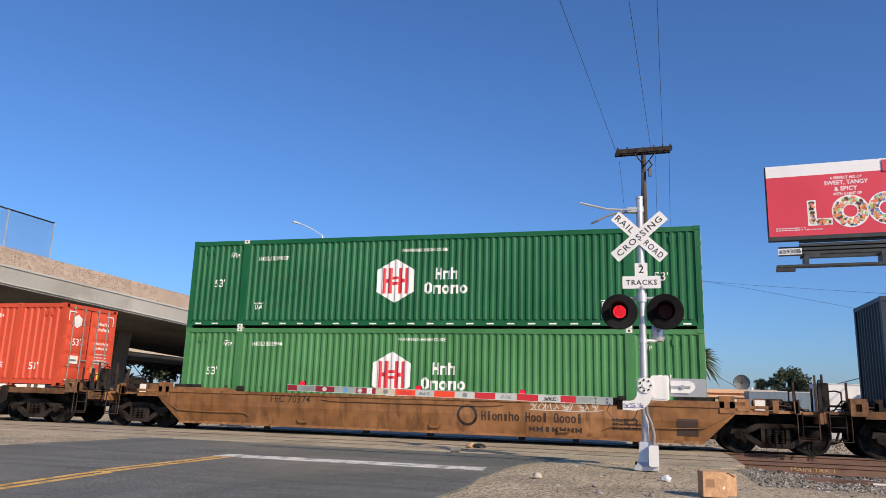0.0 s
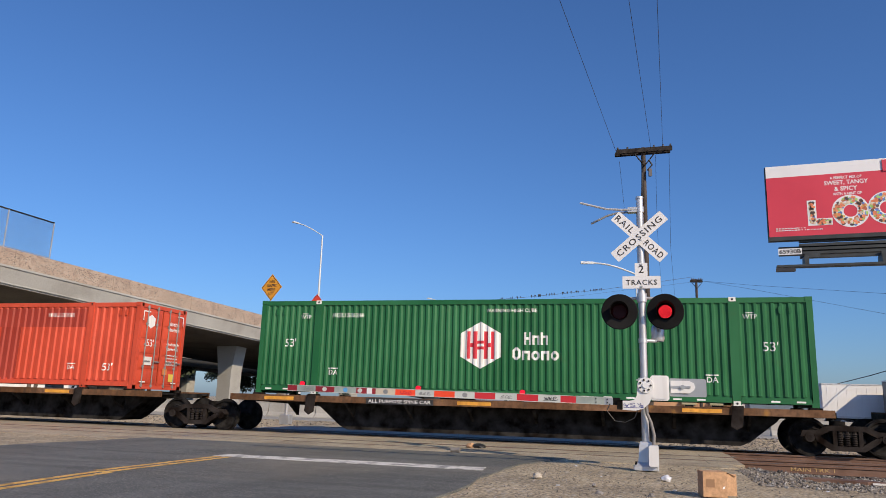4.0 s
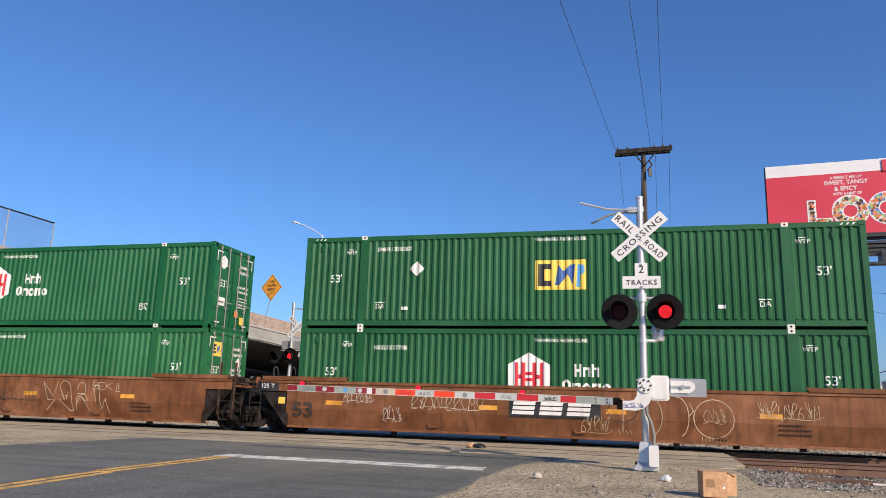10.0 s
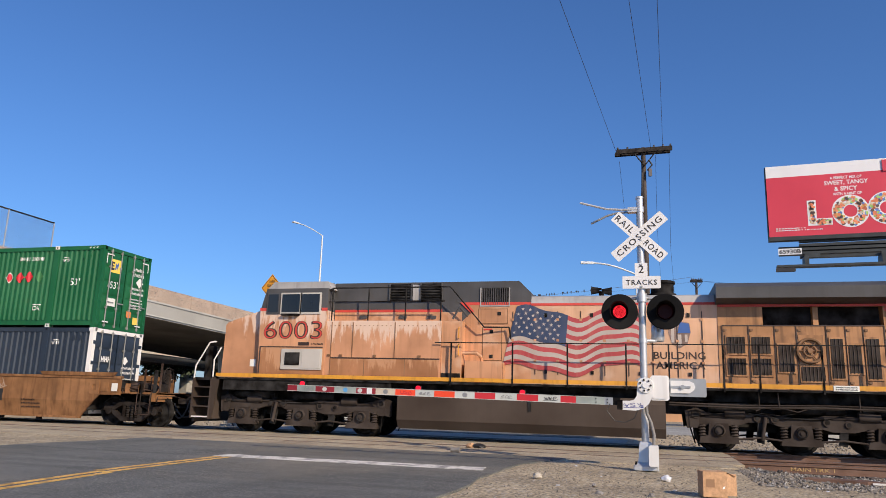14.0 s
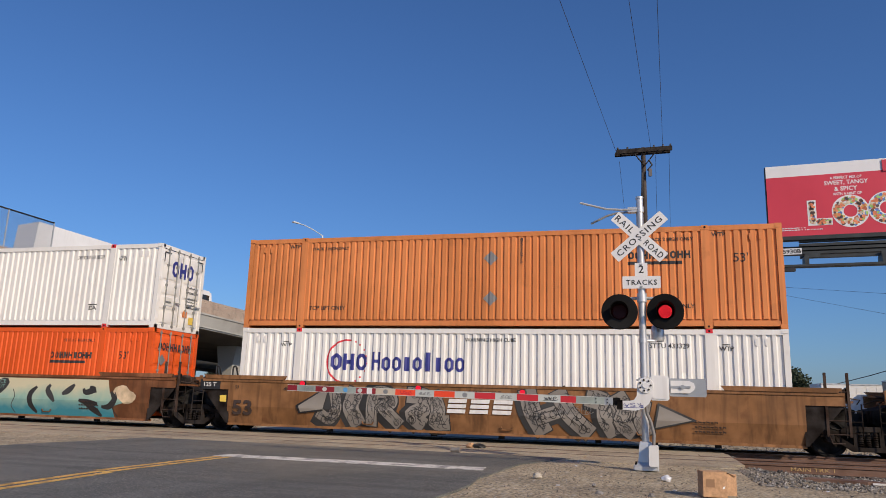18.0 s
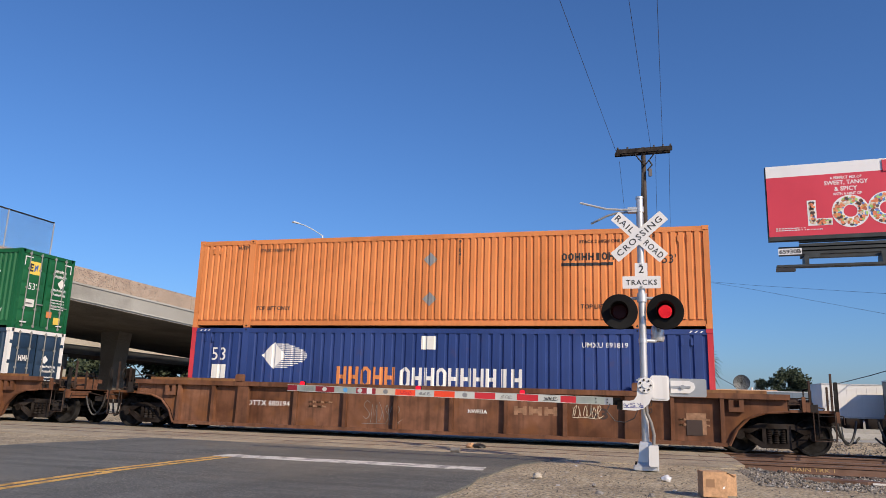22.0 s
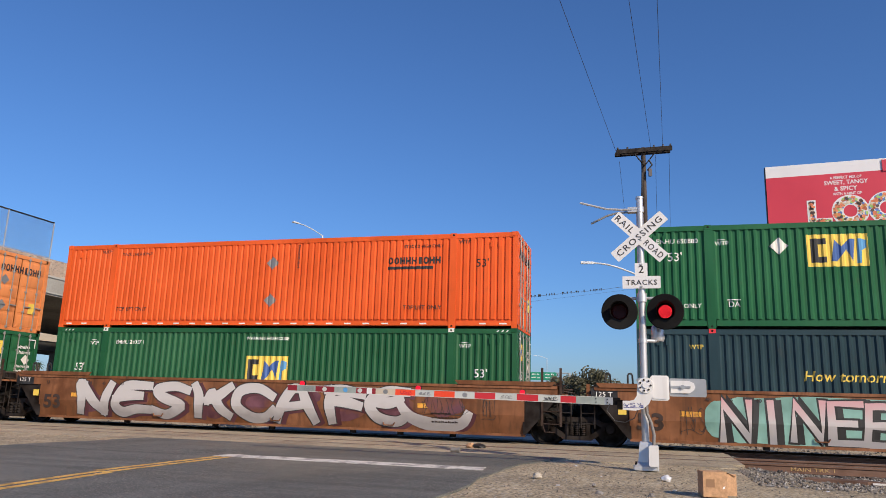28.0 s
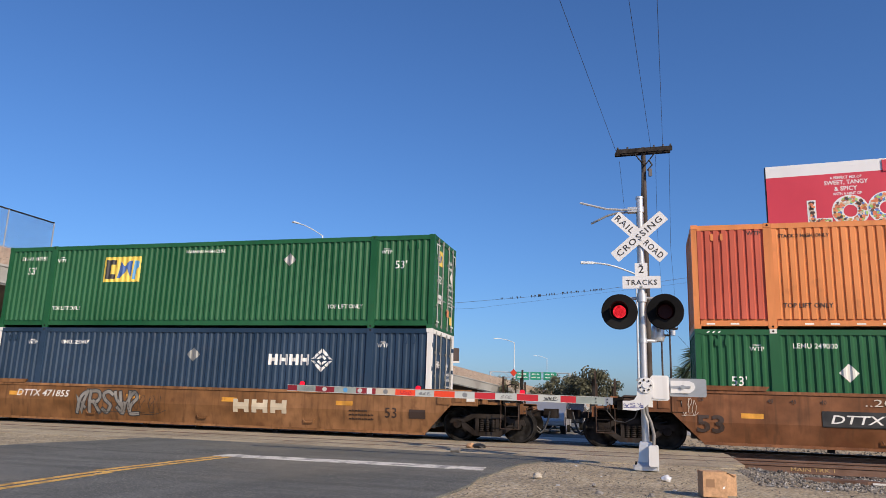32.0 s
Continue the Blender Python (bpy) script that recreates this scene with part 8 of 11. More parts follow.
        for y in (-0.7, -0.5, -0.35):
            part("air_hose", MB().tube([(sg * (a + 0.9), y, 1.1), (sg * (a + 1.05), y, 0.7), (sg * (a + 1.3), y, 0.45), (sg * (a + 1.45), y, 0.55)], 0.03, 8), BLACK, e)
    # chains and drain pipes under the walkway
    for pts in ([(5.84, 1.58), (5.84, 1.22)], [(6.3, 1.58), (6.32, 1.22)], [(5.75, 1.10), (5.95, 1.20), (6.15, 1.15), (6.45, 1.17), (6.75, 1.10), (7.05, 1.20)], [(8.2, 1.58), (8.2, 1.14)], [(-5.0, 1.5), (-4.9, 1.2), (-4.6, 1.12)], [(-8.9, 1.5), (-8.8, 1.25), (-8.5, 1.2)]):
        part("hanging_chain", MB().tube([(x, -1.42, z) for x, z in pts], 0.016), CAST, e)
    part("end_post", MB().tube([(10.45, -1.15, 1.6), (10.45, -1.15, 2.72), (10.45, -0.55, 2.72), (10.45, -0.55, 1.6)], 0.026).tube([(10.45, -1.15, 2.2), (10.45, -0.55, 2.2)], 0.02), HAND_WHITE, e)
    part("drop_plate", MB().box(10.40, 10.44, -0.5, 0.5, 1.62, 2.35, 0.02), STEEL_DARK, e)
    part("end_post", MB().box(-11.02, -10.94, -0.9, -0.4, 1.6, 2.7, 0.02), STEEL_DARK, e)
    # tank and underframe
    part("fuel_tank", MB().prism([(-1.25, 0.30), (1.25, 0.30), (1.42, 0.55), (1.42, 1.18), (1.30, 1.34), (-1.30, 1.34), (-1.42, 1.18), (-1.42, 0.55)], -4.1, 3.5, "x"), TANK, e)
    part("sill_case", MB().box(-9.9, -4.3, -1.52, -1.3, 1.28, 1.62), STEEL_DARK, e)
    part("tank_gauge", MB().box(-0.2, -0.12, -1.45, -1.41, 0.9, 1.25), STEEL_DARK, e)
    engine_bogie(e, -7.30, s)
    engine_bogie(e, 6.85, s)
    return rolling(e, s)


locomotive(-150.5)
# ------------------------------------------------------------------ ground, road, crossing and tracks
def ground_mat(name, col_a, col_b, scale, pebble=0.0, peb_scale=40.0, rough=0.9, patch=None, patch_scale=0.15, patch_amount=0.5, bump=0.4, speck=0.35, streaks=0.0):
    m = bpy.data.materials.new(name)
    m.use_nodes = True
    nt = m.node_tree
    n, l = nt.nodes, nt.links
    b = n["Principled BSDF"]
    b.inputs["Roughness"].default_value = rough
    b.inputs["Specular IOR Level"].default_value = 0.25
    tc = n.new("ShaderNodeTexCoord")

    def nz(sc, det=6.0):
        t = n.new("ShaderNodeTexNoise")
        t.inputs["Scale"].default_value, t.inputs["Detail"].default_value = sc, det
        l.new(tc.outputs["Object"], t.inputs["Vector"])
        return t.outputs["Fac"]

    def rng(f, a, z, lo=0.0, hi=1.0):
        r = n.new("ShaderNodeMapRange")
        for k, v in (("From Min", a), ("From Max", z), ("To Min", lo), ("To Max", hi)):
            r.inputs[k].default_value = v
        l.new(f, r.inputs["Value"])
        return r.outputs["Result"]

    def mix(f, a, c, mode="MIX"):
        x = n.new("ShaderNodeMix")
        x.data_type, x.blend_type = "RGBA", mode
        if isinstance(f, float):
            x.inputs["Factor"].default_value = f
        else:
            l.new(f, x.inputs["Factor"])
        for k, v in ((6, a), (7, c)):
            if isinstance(v, tuple):
                x.inputs[k].default_value = (*v, 1)
            else:
                l.new(v, x.inputs[k])
        return x.outputs[2]
    c = mix(rng(nz(scale), 0.3, 0.7), col_a, col_b)
    if patch:
        c = mix(rng(nz(patch_scale, 8.0), 0.5, 0.62, 0.0, patch_amount), c, patch)
    if streaks:
        for sc, amt, rot in (((0.10, 1.7, 1.0), streaks, 0.10), ((1.3, 0.09, 1.0), streaks * 0.8, 0.05), ((0.5, 2.6, 1.0), streaks * 0.7, 0.9)):
            mp = n.new("ShaderNodeMapping")
            mp.inputs["Scale"].default_value, mp.inputs["Rotation"].default_value = sc, (0, 0, rot)
            l.new(tc.outputs["Object"], mp.inputs["Vector"])
            ts = n.new("ShaderNodeTexNoise")
            ts.inputs["Scale"].default_value, ts.inputs["Detail"].default_value = 1.0, 7.0
            l.new(mp.outputs[0], ts.inputs["Vector"])
            if rot == 0.9:
                c = mix(rng(nz(0.22, 9.0), 0.48, 0.66, 0.0, 0.55), c, (0.265, 0.235, 0.175))
            c = mix(rng(ts.outputs["Fac"], 0.47, 0.64, 0.0, amt), c, tuple(0.55 * q for q in col_a))
    fine = nz(peb_scale, 3.0)
    if pebble:
        v = n.new("ShaderNodeTexVoronoi")
        v.inputs["Scale"].default_value = peb_scale
        l.new(tc.outputs["Object"], v.inputs["Vector"])
        w = n.new("ShaderNodeSeparateColor")
        l.new(v.outputs["Color"], w.inputs[0])
        c = mix(rng(w.outputs[0], 0.80, 0.84, 0.0, pebble), c, (0.42, 0.39, 0.33))
        c = mix(rng(w.outputs[1], 0.84, 0.88, 0.0, pebble), c, (0.06, 0.055, 0.05))
    c = mix(speck, c, mix(rng(fine, 0.3, 0.7), (0.0, 0.0, 0.0), (1.0, 1.0, 1.0)), "OVERLAY")
    l.new(c, b.inputs["Base Color"])
    bp = n.new("ShaderNodeBump")
    bp.inputs["Strength"].default_value, bp.inputs["Distance"].default_value = bump, 0.02
    l.new(fine, bp.inputs["Height"])
    l.new(bp.outputs[0], b.inputs["Normal"])
    return m


DIRT = ground_mat("dusty_gravelly_dirt", (0.35, 0.285, 0.185), (0.45, 0.375, 0.25), 0.8, 0.6, 26.0, patch=(0.20, 0.17, 0.12), patch_amount=0.6, patch_scale=0.35, speck=0.55)
ASPHALT = ground_mat("worn_grey_asphalt", (0.126, 0.130, 0.120), (0.180, 0.186, 0.172), 0.5, 0.3, 60.0, 0.85, patch=(0.068, 0.071, 0.066), speck=0.5, patch_scale=0.25, streaks=0.5, patch_amount=0.6, bump=0.25)
PANEL = ground_mat("dusty_concrete_panel", (0.34, 0.285, 0.20), (0.46, 0.395, 0.28), 0.7, 0.4, 35.0, 0.85, patch=(0.20, 0.165, 0.125), patch_scale=0.5, bump=0.2)
# panel concrete darkened to paint in the shade beneath the passing wagons
SHADE_PANEL = ground_mat("shade_blackened_panel", (0.060, 0.052, 0.042), (0.10, 0.086, 0.068), 0.7, 0.3, 35.0, 0.85, patch=(0.03, 0.027, 0.023), patch_scale=0.5, bump=0.2)
STREET = ground_mat("pale_worn_concrete", (0.30, 0.295, 0.26), (0.40, 0.39, 0.345), 0.5, 0.2, 40.0, 0.85, patch=(0.22, 0.215, 0.19), patch_scale=0.3, bump=0.1)
LANE_WHITE = ground_mat("worn_white_road_paint", (0.58, 0.56, 0.51), (0.74, 0.72, 0.66), 3.0, 0.0, 30.0, 0.7, patch=(0.14, 0.135, 0.13), patch_scale=4.0, patch_amount=0.75, bump=0.1)
LANE_YELLOW = ground_mat("worn_yellow_road_paint", (0.60, 0.35, 0.075), (0.74, 0.46, 0.13), 3.0, 0.0, 30.0, 0.7, patch=(0.16, 0.11, 0.05), patch_scale=4.0, patch_amount=0.7, bump=0.1)
BALLAST = mat("grey_ballast_stone", (0.23, 0.215, 0.20), 0.9, fade=0.3, fade_scale=9.0, bump=0.3, spec=0.2)
TIE = mat("oiled_timber", (0.075, 0.055, 0.04), 0.9, fade=0.3, fade_scale=3.0, bump=0.4)
RAIL_RUST = mat("rust_brown_rail", (0.135, 0.070, 0.042), 0.75, fade=0.25, fade_scale=2.0, spots=0.4, spot_col=(0.05, 0.03, 0.02), bump=0.2)
RAIL_TOP = mat("worn_rail_head", (0.24, 0.22, 0.20), 0.35, metal=0.9, fade=0.2)

CHALK = mat("faded_ochre_lettering", (0.40, 0.26, 0.10), 0.7, fade=0.35, fade_scale=20.0)

NEAR_Y = 18.47                                 # middle of the near track
END_X = 1.95                                   # where the paved crossing stops


def rise(x, y):
    """Height of the ground: level by the road, sunk beside the open track and in the swale behind it."""
    k = max(0.0, min(1.0, (x - END_X + 0.25 + 0.12 * math.sin(y * 3)) / 0.7)) * max(0.0, min(1.0, (y - 15.1 - 0.5 * math.sin(x * 1.3)) / 1.6)) * max(0.0, min(1.0, (27.6 - y) / 1.2))
    q = max(0.0, min(1.0, (-24.2 - x) / 1.5)) * max(0.0, min(1.0, (y - 15.8) / 1.0)) * max(0.0, min(1.0, (27.6 - y) / 1.2))
    swale = max(0.0, min(1.0, (y - 24.25) / 1.3)) * max(0.0, min(1.0, (34.0 - y) / 2.6)) * max(0.0, min(1.0, max((-13.6 - x) / 1.2, (x + 0.6) / 1.2)))
    bumpy = 0.018 * noise.noise((x * 0.8, y * 0.8, 0)) + 0.008 * noise.noise((x * 3, y * 3, 2))
    return -max(0.215 * k, 0.16 * q, 0.34 * swale) - 0.02 + bumpy * (0.3 if (x < -2.4 and x > -12.6) else 1.0)


def ground_sheet():
    xs = [-1500, -700, -300, -150, -80, -60, -45, -36, -30, -26] + [-22 + 0.4 * i for i in range(int(37 / 0.4))] + [15.5, 20, 30, 50, 90, 160, 320, 700, 1500]
    ys = [-1500, -500, -150, -50, -20, -8, 0, 3] + [5 + 0.4 * i for i in range(int(25 / 0.4))] + [30.2, 31.0, 31.4, 32.0, 32.7, 33.4, 34.0, 36, 45, 60, 80, 110, 160, 260, 450, 900, 2500]
    v = [(x, y, rise(x, y)) for y in ys for x in xs]
    w = len(xs)
    f = [(j * w + i, j * w + i + 1, (j + 1) * w + i + 1, (j + 1) * w + i) for j in range(len(ys) - 1) for i in range(w - 1)]
    tagged(part("ground", MB().add(v, f), DIRT, None), "dusty tan gravelly dirt beside the road and tracks", "ground", kind="structure")


ground_sheet()


def slab(name, poly, z, material, label, cat, thick=0.05):
    return tagged(part(name, MB().prism(poly, z - thick, z, "z"), material, None), label, cat, kind="structure")


rr = random.Random(4)
right_edge = [(-2.25 + rr.uniform(-0.07, 0.07) + 0.12 * math.sin(y * 0.9) - 0.085 * max(0, 12 - max(y, 6)) + (0.22 * max(0, y - 14)), y) for y in [-60, -20, 0, 4, 6, 7.5, 8.5, 9.3, 10.1, 11, 12, 13, 14, 14.8, 15.6, 16.2]]
left_edge = [(-12.1 + rr.uniform(-0.12, 0.12), y) for y in [16.2, 15, 14, 13, 12, 11, 10, 8, 4, 0, -20, -60]]
slab("road", right_edge + left_edge, 0.004, ASPHALT, "worn dark asphalt road leading up to the crossing", "road")
slab("road", [(-11.9, 27.0), (-2.0, 27.0), (-1.5, 60), (4, 130), (-9, 130), (-12.5, 60)], 0.004, ASPHALT, "dark asphalt road going on beyond the tracks", "road")
slab("street", [(-60, 35), (80, 34.2), (90, 50), (-60, 52)], 0.001, STREET, "pale worn concrete street running behind the tracks", "road")
# markings on the road
for dx in (0.0, 0.22):
    for xa, ya, xb, yb in ((-6.30, -20.0, -6.62, 3.2), (-6.62, 3.2, -7.335, 8.90 - 0.5 * dx), (-7.42, 8.90 - 0.5 * dx, -7.50, 12.13)):
        slab("lane_line", [(xa + dx, ya), (xa + dx + 0.10, ya), (xb + dx + 0.10, yb), (xb + dx, yb)], 0.009, LANE_YELLOW, "double yellow centre line, worn", "road marking", 0.004)
slab("stop_line", [(-7.58, 12.08), (-2.62, 12.14), (-2.68, 12.74), (-7.60, 12.66)], 0.009, LANE_WHITE, "worn white stop line across the lane", "road marking", 0.004)

# crossing panels between and beside the rails
crossing = thing("rail_crossing", "dusty concrete crossing panels between two tracks", "level crossing", kind="structure")
for cy in (NEAR_Y, TY):
    for y0, y1 in ((cy - 1.75, cy - 0.80), (cy - 0.63, cy + 0.63), (cy + 0.80, cy + 1.75)):
        x = -24.4
        while x < END_X - 0.2:
            x1 = min(x + 2.56, END_X + rr.uniform(-0.05, 0.05))
            # far-track panels under the train take the painted shade colour
            part("panel", MB().box(x, x1 - 0.012, y0, y1, -0.12, -0.004 + rr.uniform(-0.004, 0.004)), PANEL if cy == NEAR_Y or y0 < cy - 1 else SHADE_PANEL, crossing)
            x += 2.56
part("infill", MB().box(-24.4, END_X, NEAR_Y + 1.75, TY - 1.75, -0.12, -0.006), PANEL, crossing)
part("approach", MB().box(-24.2, END_X - 0.3, 15.7, NEAR_Y - 1.75, -0.12, -0.008), PANEL, crossing)
part("approach", MB().box(-13.6, -0.7, TY + 1.75, 27.2, -0.12, -0.008), STREET, crossing)


def rail_section(y):
    return [(y - 0.07, -0.182), (y + 0.07, -0.182), (y + 0.07, -0.170), (y + 0.014, -0.150), (y + 0.011, -0.055), (y + 0.036, -0.040), (y + 0.036, -0.004), (y + 0.024, 0.0), (y - 0.024, 0.0), (y - 0.036, -0.004), (y - 0.036, -0.040), (y - 0.011, -0.055), (y - 0.014, -0.150), (y - 0.07, -0.170)]


for cy, nm in ((NEAR_Y, "near"), (TY, "far")):
    tr = thing("railway_track", "rusty steel rails on dark timber sleepers in ballast", "railway track", kind="structure")
    for dy in (-0.7535, 0.7535):
        rl = part("rail", MB().prism(rail_section(cy + dy), -420, 420, "x"), RAIL_RUST, tr)
        part("rail_head", MB().box(-420, 420, cy + dy - 0.026, cy + dy + 0.026, -0.002, 0.0025), RAIL_TOP, rl)
        if cy == NEAR_Y and dy < 0:
            part("marking", upright(fit_letters("MAIN TRK 1", 0.86, 0.075, 0.012), 3.35, cy + dy - 0.013, -0.10, 0.006), CHALK, rl)
    x = END_X + 0.3
    k = 0
    while x < 40:
        part("sleeper", MB().box(x, x + 0.22, cy - 1.3, cy + 1.3, -0.36, -0.185 + 0.01 * math.sin(k * 5.1)), TIE, tr)
        x += 0.52
        k += 1
    x = -24.8
    while x > -50:
        part("sleeper", MB().box(x, x + 0.22, cy - 1.3, cy + 1.3, -0.36, -0.19), TIE, tr)
        x -= 0.52


def stone_field(name, label, count, spot, size, seed, material=BALLAST):
    """Loose stones as rough small polyhedra; spot(r) gives a place."""
    r = random.Random(seed)
    v, f = [], []
    for _ in range(count):
        x, y, z = spot(r)
        s = r.uniform(*size)
        o = len(v)
        base = [(1, 0, 0), (0, 1, 0), (-1, 0, 0), (0, -1, 0), (0, 0, 0.8), (0, 0, -0.7)]
        a = r.uniform(0, 6.28)
        ca, sa = math.cos(a), math.sin(a)
        for bx, by, bz in base:
            k = s * r.uniform(0.65, 1.3)
            v.append((x + (bx * ca - by * sa) * k, y + (bx * sa + by * ca) * k, z + bz * k + r.uniform(-0.2, 0.2) * s))
        f += [(o + p, o + q, o + 4) for p, q in ((0, 1), (1, 2), (2, 3), (3, 0))] + [(o + q, o + p, o + 5) for p, q in ((0, 1), (1, 2), (2, 3), (3, 0))]
    me = bpy.data.meshes.new(name)
    me.from_pydata(v, [], f)
    return tagged(place(name, me, material), label, "gravel", kind="stuff")


def stone_mat():
    m = bpy.data.materials.new("mixed_ballast_stones")
    m.use_nodes = True
    n, l = m.node_tree.nodes, m.node_tree.links
    b = n["Principled BSDF"]
    b.inputs["Roughness"].default_value = 0.9
    b.inputs["Specular IOR Level"].default_value = 0.2
    g = n.new("ShaderNodeNewGeometry")
    r = n.new("ShaderNodeValToRGB")
    e = r.color_ramp.elements
    e[0].color, e[1].color = (0.055, 0.05, 0.045, 1), (0.42, 0.40, 0.36, 1)
    x = e.new(0.35)
    x.color = (0.17, 0.155, 0.135, 1)
    x = e.new(0.75)
    x.color = (0.26, 0.235, 0.20, 1)
    l.new(g.outputs["Random Per Island"], r.inputs["Fac"])
    l.new(r.outputs["Color"], b.inputs["Base Color"])
    return m


STONES = stone_mat()


def bed_spot(r):
    x = END_X + 0.1 + 20 * r.random() ** 1.6
    y = r.uniform(15.0, 26.6)
    return x, y, rise(x, y) + r.uniform(0.0, 0.035)


def left_spot(r):
    x = -24.6 - 12 * r.random()
    y = r.uniform(15.8, 27.0)
    return x, y, rise(x, y) + 0.015


def apron_spot(r):
    x = r.uniform(-2.3, 6.5)
    y = 6.5 + 11 * r.random()
    if x < -1.9 and r.random() < 0.6:
        x += 0.8
    return x, y, rise(x, y) + 0.004


def edge_spot(r):
    x = 1.6 + 6 * r.random()
    y = r.uniform(12.3, 15.6) - 0.25 * (x - 2) * r.random()
    return x, y, rise(x, y) + 0.008


def far_spot(r):
    x = r.uniform(-26, 16)
    y = r.uniform(24.3, 34.4)
    if -14.4 < x < 0.3:
        x = 1.0 + 14 * r.random()
    return x, y, rise(x, y) + 0.01


stone_field("ballast", "grey crushed-stone ballast round the sleepers", 15000, bed_spot, (0.018, 0.045), 1, STONES)
stone_field("ballast", "grey ballast along the track beyond the road", 3500, left_spot, (0.02, 0.045), 2, STONES)
stone_field("pebbles", "small loose pebbles scattered on dirt", 2600, apron_spot, (0.004, 0.016), 3, STONES)
stone_field("gravel", "loose dark gravel spilling from the track bed", 5200, edge_spot, (0.010, 0.034), 4, STONES)
stone_field("gravel", "pale gravel strip beyond the far rails", 7000, far_spot, (0.02, 0.06), 5, STONES)
# ------------------------------------------------------------------ crossing signals
ALUMINIUM = mat("brushed_aluminium", (0.56, 0.57, 0.58), 0.42, metal=0.55, fade=0.12, fade_scale=2.5, streak=0.25, streak_col=(0.25, 0.24, 0.22))
WHITE_METAL = mat("white_painted_metal", (0.70, 0.70, 0.69), 0.45, fade=0.08, streak=0.3, streak_col=(0.42, 0.38, 0.33))
GALV = mat("galvanised_plate", (0.42, 0.44, 0.45), 0.45, metal=0.5, fade=0.16, fade_scale=1.2, streak=0.2)
SIGN_WHITE = mat("white_sign_sheet", (0.74, 0.74, 0.74), 0.4, fade=0.05, streak=0.12, streak_col=(0.45, 0.43, 0.40))
HOOD_BLACK = mat("flat_black_hood", (0.0035, 0.0035, 0.004), 0.7, fade=0.2, spec=0.05)
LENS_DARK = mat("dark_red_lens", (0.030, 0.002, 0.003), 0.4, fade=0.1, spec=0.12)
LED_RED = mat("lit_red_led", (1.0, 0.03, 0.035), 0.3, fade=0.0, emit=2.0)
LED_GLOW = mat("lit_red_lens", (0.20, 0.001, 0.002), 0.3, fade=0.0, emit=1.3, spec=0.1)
ARM_RED = mat("red_reflective_sheet", (0.50, 0.018, 0.025), 0.4, fade=0.15, streak=0.15)
ARM_ORANGE = mat("orange_red_reflective_sheet", (0.85, 0.075, 0.02), 0.4, fade=0.1)
ARM_WHITE = mat("pale_reflective_sheet", (0.52, 0.54, 0.51), 0.45, fade=0.14, streak=0.15)
ARM_DEEP = mat("dark_red_reflective_sheet", (0.23, 0.010, 0.018), 0.4, fade=0.15, streak=0.15)
ARM_GREY = mat("grey_green_worn_sheet", (0.27, 0.31, 0.285), 0.5, fade=0.2, fade_scale=3.0, streak=0.2)
ARM_CREAM = mat("yellowed_reflective_sheet", (0.60, 0.52, 0.40), 0.45, fade=0.15, streak=0.15)
RUBBER = mat("grey_conduit", (0.20, 0.19, 0.18), 0.6, fade=0.2)

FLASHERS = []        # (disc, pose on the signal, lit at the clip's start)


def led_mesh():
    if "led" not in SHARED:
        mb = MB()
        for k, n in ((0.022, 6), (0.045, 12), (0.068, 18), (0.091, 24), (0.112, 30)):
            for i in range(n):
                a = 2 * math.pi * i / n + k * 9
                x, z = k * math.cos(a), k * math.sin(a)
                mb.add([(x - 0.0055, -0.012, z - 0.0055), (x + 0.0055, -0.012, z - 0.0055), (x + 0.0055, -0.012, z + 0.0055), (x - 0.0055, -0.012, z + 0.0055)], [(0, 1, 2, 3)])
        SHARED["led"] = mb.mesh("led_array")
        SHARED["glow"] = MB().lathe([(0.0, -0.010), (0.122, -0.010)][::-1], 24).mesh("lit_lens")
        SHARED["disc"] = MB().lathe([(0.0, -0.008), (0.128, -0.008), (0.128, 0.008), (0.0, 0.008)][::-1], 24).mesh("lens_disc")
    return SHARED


def flasher(sig, x, y, z, lit):
    """A round backboard with a visor; behind it a disc that shows its lit or its dark face."""
    led_mesh()
    part("backboard", MB().lathe([(0.150, 0.0), (0.320, 0.0), (0.333, 0.012), (0.333, 0.03), (0.150, 0.03), (0.150, 0.0)][::-1], 36, (x, y, z)), HOOD_BLACK, sig)
    part("lamp_housing", MB().lathe([(0.165, 0.03), (0.165, 0.12), (0.12, 0.17), (0.0, 0.17)][::-1], 24, (x, y, z)), HOOD_BLACK, sig)
    mb = MB()
    n = 26
    v, f = [], []
    for i in range(n + 1):
        a = math.radians(-42 + 264 * i / n)
        c, s_ = math.cos(a), math.sin(a)
        reach = 0.10 + 0.20 * math.sin(math.pi * i / n)
        v += [(x + 0.158 * c, y, z + 0.158 * s_), (x + 0.166 * c, y - reach, z + 0.166 * s_), (x + 0.172 * c, y - reach, z + 0.172 * s_), (x + 0.166 * c, y, z + 0.166 * s_)]
    for i in range(n):
        o = 4 * i
        f += [(o, o + 4, o + 5, o + 1), (o + 1, o + 5, o + 6, o + 2), (o + 2, o + 6, o + 7, o + 3)]
    part("visor", mb.add(v, f), HOOD_BLACK, sig)
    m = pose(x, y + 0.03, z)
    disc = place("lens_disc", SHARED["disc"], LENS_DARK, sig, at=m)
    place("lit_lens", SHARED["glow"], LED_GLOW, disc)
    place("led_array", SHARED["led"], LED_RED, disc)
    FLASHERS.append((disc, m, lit))


